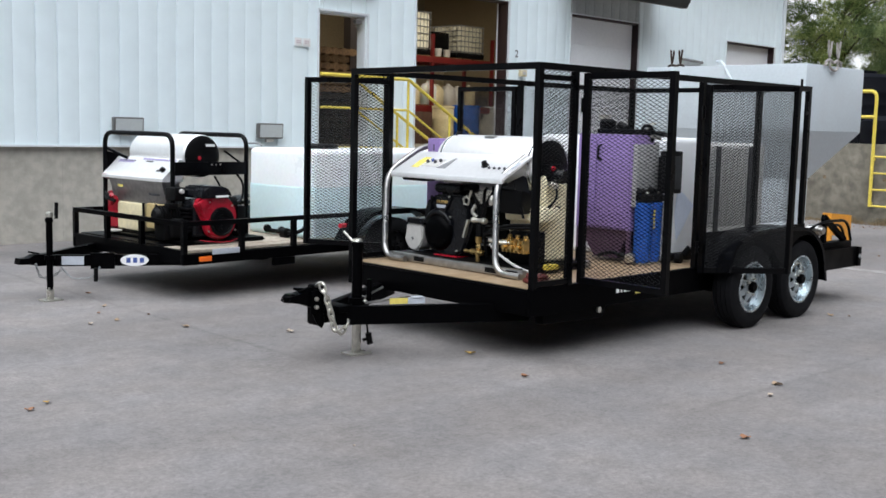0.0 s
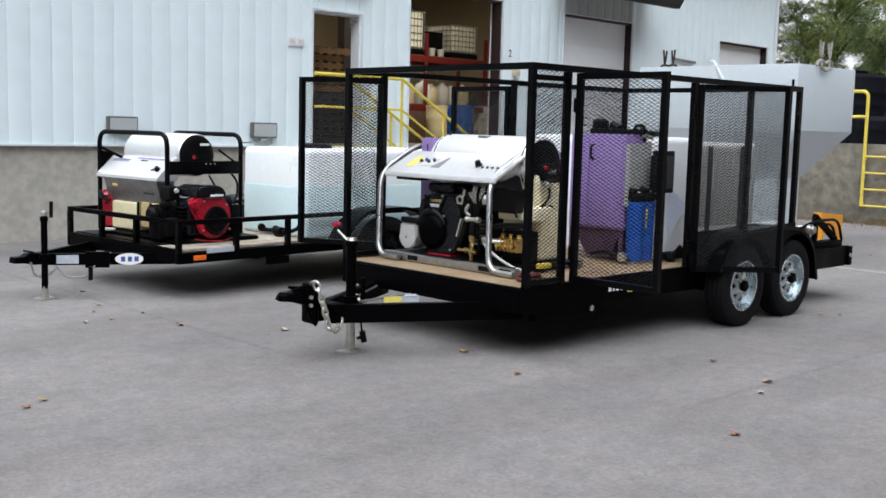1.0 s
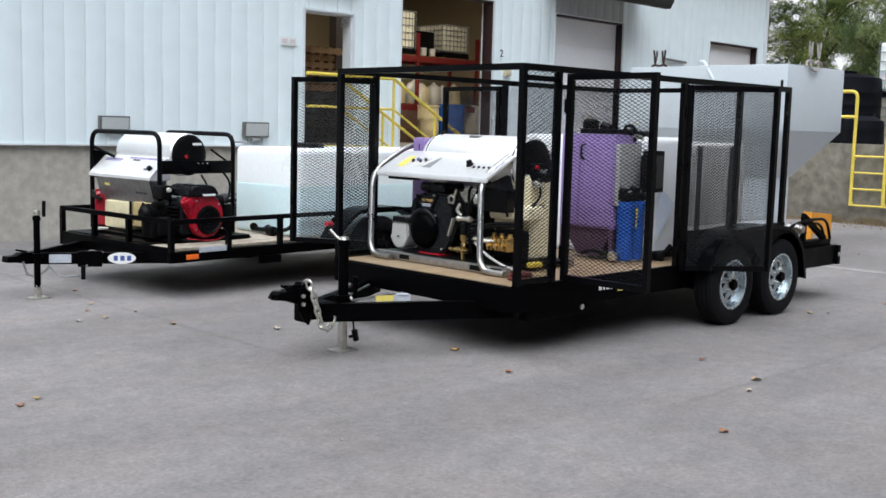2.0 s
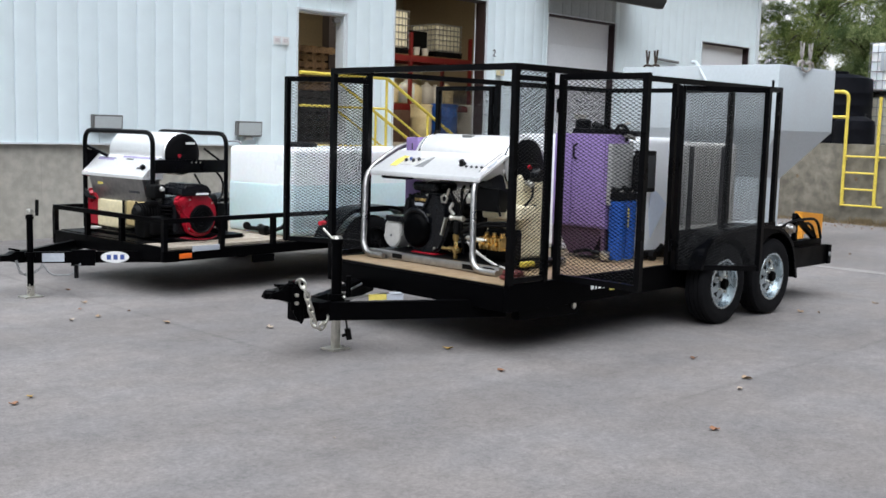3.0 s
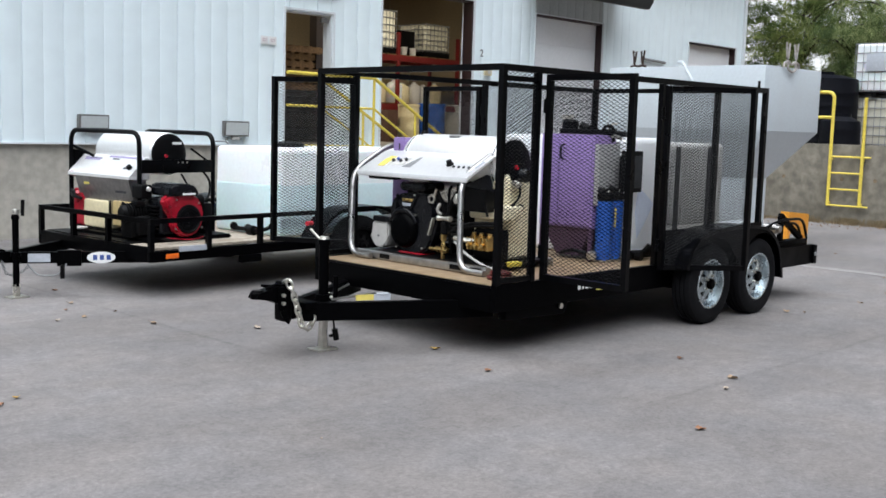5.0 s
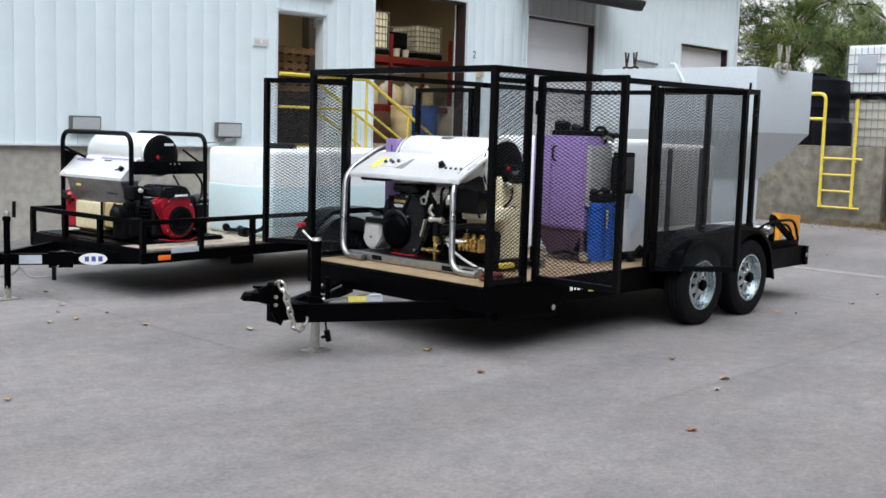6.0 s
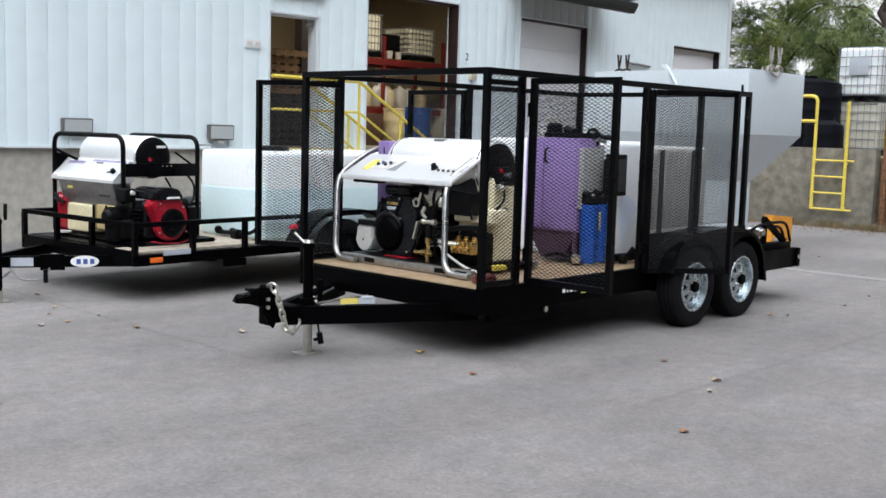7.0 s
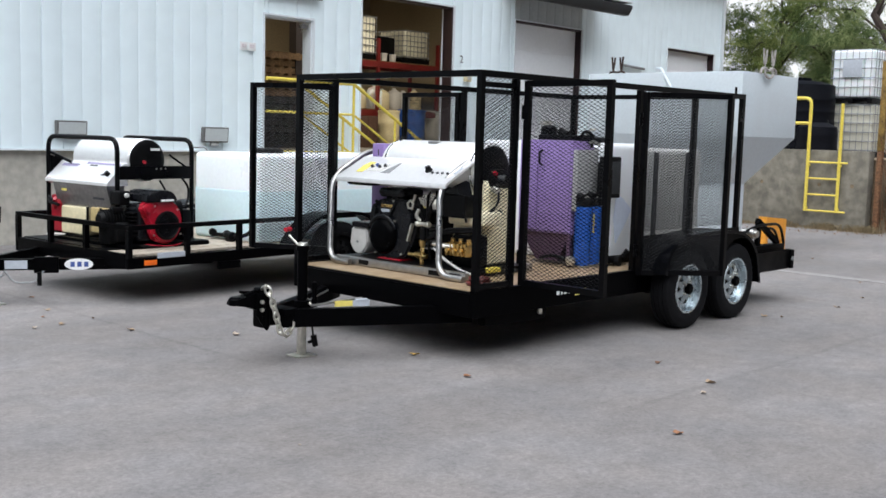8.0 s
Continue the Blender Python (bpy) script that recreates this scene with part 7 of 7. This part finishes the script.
ibc(HOUSE @ pose(16.12, 4.45, Z1), "containers on the rack", "tall pale bulk container on the pallet rack", M_BRIGHTPOLY, False, 0.72, 0.85, 0.95)
crate = thing("black_crate", "black plastic crate on the pallet rack", "crate", HOUSE @ pose(16.60, 4.2, Z1))
bm = B()
box(bm, 0, 0.6, 0, 0.5, 0.0, 0.55, 0.02)
part("box", bm, M_BLACK_DULL, crate)
for k, (x, h) in enumerate(((16.74, 0.16), (17.02, 0.15))):
    bu = thing("bucket", "small white bucket in front of a crate", "bucket", HOUSE @ pose(x, 4.08, Z1), "buckets on the rack")
    bm = B()
    lathe(bm, [(0, 0.07), (h, 0.085), (h + 0.01, 0.09), (h + 0.01, 0)], (0, 0, 0), "z", 16)
    part("pail", bm, M_LIGHTGREY, bu)


def pallet_stack(m, n, wood, label):
    """Worn pallets piled flat: top boards, stringers, bottom boards."""
    first = thing("pallet", label, "pallet", m, "stacked pallets")
    for y in (0.0, 0.46, 0.92):
        bm = B()
        box(bm, 0.0, 1.2, y, y + 0.08, 0.018, 0.118)
        part("stringer", bm, wood, first)
    for z in (0.0, 0.119):
        for k in range(6):
            bm = B()
            box(bm, 0.02 + k * 0.205, 0.125 + k * 0.205, 0.0, 1.0, z, z + 0.017, 0.002)
            part("board", bm, wood, first)
    for k in range(1, n):
        copy_thing(first, m @ pose(0.03 * math.sin(2.3 * k), 0.04 * math.cos(1.7 * k), 0.137 * k, 0, 0, 1.6 * math.sin(3.1 * k)))


M_PALLET = mat("weathered_pallet_wood", (0.21, 0.12, 0.055), 0.8, var=0.3, big=4, bump=0.15, tint=(0.07, 0.036, 0.02))
M_PALLET_DARK = mat("near_black_pallet_wood", (0.018, 0.013, 0.010), 0.85, var=0.3, big=4, bump=0.15, tint=(0.008, 0.006, 0.005))
# the lower seven pallets are near black, the upper six brown
pallet_stack(HOUSE @ pose(11.75, 2.4, DOCK), 7, M_PALLET_DARK, "near-black wooden pallet low in a stack")
pallet_stack(HOUSE @ pose(11.75, 2.4, DOCK + 0.959), 6, M_PALLET, "worn brown wooden pallet in a stack inside the doorway")


def open_drum(m, r, h, paint, label):
    d = thing("plastic_drum", label, "drum", m, "drums in the warehouse")
    bm = B()
    prof = [(0, r * 0.93), (0.03, r)]
    for z in (0.33, 0.66):
        prof += [(h * z - 0.03, r), (h * z, r * 1.035), (h * z + 0.03, r)]
    prof += [(h - 0.06, r), (h - 0.05, r * 1.05), (h, r * 1.05), (h + 0.003, r * 0.97), (h - 0.3, r * 0.95), (h - 0.3, 0)]
    lathe(bm, prof, (0, 0, 0), "z", 28)
    part("barrel", bm, paint, d)


open_drum(HOUSE @ pose(17.14, 3.55, DOCK), 0.315, 0.86, M_BLUE, "blue plastic drum on the warehouse floor")
open_drum(HOUSE @ pose(16.47, 3.60, DOCK), 0.24, 0.83, M_CREAM, "pale cream plastic drum on the warehouse floor")


def jug(m, w, h, paint):
    """A squared carboy with shoulders, neck, cap and a side grip."""
    j = thing("carboy", "pale plastic carboy on the lower rack shelf", "carboy", m, "carboys on the rack")
    bm = B()
    a = w / 2
    rings = []
    for z, k in ((0, 0.94), (0.02, 1.0), (h * 0.72, 1.0), (h * 0.84, 0.75), (h * 0.9, 0.3), (h * 0.95, 0.28)):
        rings.append([bm.verts.new((a * k * x, a * k * y, z)) for x, y in ((-1, -0.7), (-0.7, -1), (0.7, -1), (1, -0.7), (1, 0.7), (0.7, 1), (-0.7, 1), (-1, 0.7))])
    for p, q in zip(rings, rings[1:]):
        for i in range(8):
            bm.faces.new((p[i], p[(i + 1) % 8], q[(i + 1) % 8], q[i]))
    bm.faces.new(rings[0])
    bm.faces.new(rings[-1])
    body = part("body", bm, paint, j, smooth=50)
    bm = B()
    cyl(bm, (0, 0, h * 0.95), (0, 0, h), a * 0.32, seg=12)
    part("cap", bm, M_LIGHTGREY, body)
    bm = B()
    tube(bm, rounded([(a * 0.3, 0, h * 0.88), (a * 0.7, 0, h * 0.93), (a * 0.85, 0, h * 0.76)], 0.03), 0.012, 6)
    part("grip", bm, paint, body)


for k, (x, w, h, paint) in enumerate(((15.98, 0.30, 0.58, M_CREAM), (16.27, 0.27, 0.52, M_CREAM), (16.70, 0.30, 0.55, M_POLY), (17.02, 0.27, 0.47, M_CREAM), (17.33, 0.29, 0.50, M_LIGHTGREY), (17.68, 0.30, 0.46, M_LIGHTGREY), (18.0, 0.28, 0.5, M_CREAM))):
    jug(HOUSE @ pose(x, 4.32 + 0.06 * (k % 2), DOCK + 0.865), w, h, paint)
M_CARTON = mat("dark_brown_board", (0.075, 0.036, 0.024), 0.8, var=0.2, bump=0.08)
for x, y, w, h, material, label in ((15.70, 3.45, 0.29, 0.70, M_CARTON, "brown cardboard carton on the warehouse floor"), (16.0, 5.3, 2.2, 1.75, M_CREAM, "cream wrapped pallet load behind the rack"), (14.2, 6.2, 1.5, 1.6, M_LIGHTGREY, "pale wrapped pallet load"), (16.9, 6.6, 1.6, 1.3, M_LIGHTGREY, "pale wrapped pallet load"), (18.5, 5.6, 0.9, 1.0, M_CREAM, "cream sacks stacked in the warehouse"), (19.4, 6.4, 1.0, 1.4, M_LIGHTGREY, "pale cartons on the warehouse floor")):
    cb = thing("carton", label, "carton", HOUSE @ pose(x, y, DOCK), "cartons in the warehouse")
    n = 3 if h > 1.2 else 1
    for k in range(n):
        bm = B()
        box(bm, 0.01 * k, w - 0.02 * k, 0.0, 0.6, h * k / n, h * (k + 1) / n - 0.012, 0.008)
        part("case", bm, material, cb)
for x, y, paint, label in ((17.95, 4.25, M_CREAM, "cream plastic drum on the warehouse floor"), (18.55, 4.2, M_LIGHTGREY, "pale plastic drum on the warehouse floor")):
    pd = thing("plastic_drum", label, "drum", HOUSE @ pose(x, y, DOCK), "drums in the warehouse")
    bm = B()
    lathe(bm, [(0, 0.27), (0.03, 0.285), (0.28, 0.285), (0.30, 0.295), (0.33, 0.285), (0.58, 0.285), (0.60, 0.295), (0.63, 0.285), (0.86, 0.28), (0.88, 0.26), (0.88, 0)], (0, 0, 0), "z", 24)
    part("barrel", bm, paint, pd)
    bm = B()
    cyl(bm, (0.12, 0.0, 0.875), (0.12, 0.0, 0.90), 0.04, seg=12)
    part("bung", bm, M_BLACK_DULL, pd)
col = thing("steel_column", "maroon steel column inside the warehouse", "column", HOUSE @ pose(12.93, 2.5, DOCK))
bm = B()
box(bm, -0.15, 0.15, -0.1, 0.1, 0, 4.7)
part("shaft", bm, M_MAROON, col)


# ---- fallen leaves ----
def fallen_leaf(x, y, size, material, seed):
    rnd = random.Random(seed)
    bm = B()
    n = 9
    ring = []
    for k in range(n):
        a = 2 * math.pi * k / n
        r = size * (0.6 + 0.4 * abs(math.cos(1.5 * a))) * rnd.uniform(0.8, 1.1)
        ring.append(bm.verts.new((r * math.cos(a), 0.62 * r * math.sin(a), 0.006 + rnd.uniform(0, 0.45) * size)))
    c = bm.verts.new((0, 0, 0.004))
    for k in range(n):
        bm.faces.new((c, ring[k], ring[(k + 1) % n]))
    ob = part("fallen_leaf", bm, material, smooth=0, m=pose(x, y, 0.001, 0, 0, rnd.uniform(0, 360)))
    return tagged(ob, "curled dry leaf lying on the asphalt", "leaf", "fallen leaves")


YELLOW_LEAF = mat("golden_leaf", (0.48, 0.30, 0.07), 0.7, var=0.2, big=30, bump=0.2)
TAN_LEAF = mat("tan_leaf", (0.30, 0.21, 0.135), 0.75, var=0.25, big=30, bump=0.2)
ORANGE_LEAF = mat("rusty_leaf", (0.25, 0.12, 0.065), 0.75, var=0.25, big=30, bump=0.2)
BROWN_LEAF = mat("brown_leaf", (0.16, 0.075, 0.04), 0.8, var=0.25, big=30, bump=0.2)
PALE_LEAF = mat("bleached_leaf", (0.38, 0.31, 0.25), 0.8, var=0.15, big=30, bump=0.2)
for k, (x, y, size, paint) in enumerate((
        (5.293, 5.156, 0.048, YELLOW_LEAF), (6.466, 3.847, 0.036, BROWN_LEAF), (4.957, 2.786, 0.040, ORANGE_LEAF), (2.33, 5.599, 0.038, ORANGE_LEAF),
        (6.202, 3.287, 0.046, TAN_LEAF), (4.223, 7.215, 0.050, TAN_LEAF), (5.08, 4.447, 0.038, ORANGE_LEAF), (3.94, 7.76, 0.042, TAN_LEAF),
        (4.145, 8.425, 0.040, TAN_LEAF), (4.351, 9.143, 0.035, ORANGE_LEAF), (4.76, 6.57, 0.048, PALE_LEAF), (3.70, 7.73, 0.036, PALE_LEAF),
        (2.466, 5.688, 0.036, YELLOW_LEAF), (9.023, 4.317, 0.050, TAN_LEAF), (5.90, 3.165, 0.034, PALE_LEAF), (10.128, 4.1, 0.035, TAN_LEAF),
        (4.254, 7.847, 0.022, BROWN_LEAF), (3.969, 8.135, 0.030, ORANGE_LEAF), (3.283, 3.977, 0.014, PALE_LEAF))):
    fallen_leaf(x, y, size, paint, k)
rnd = random.Random(5)
for k in range(26):
    fallen_leaf(rnd.uniform(9, 18.5), rnd.uniform(3.0, 8.5), 0.03, M_DRYLEAF, 100 + k)
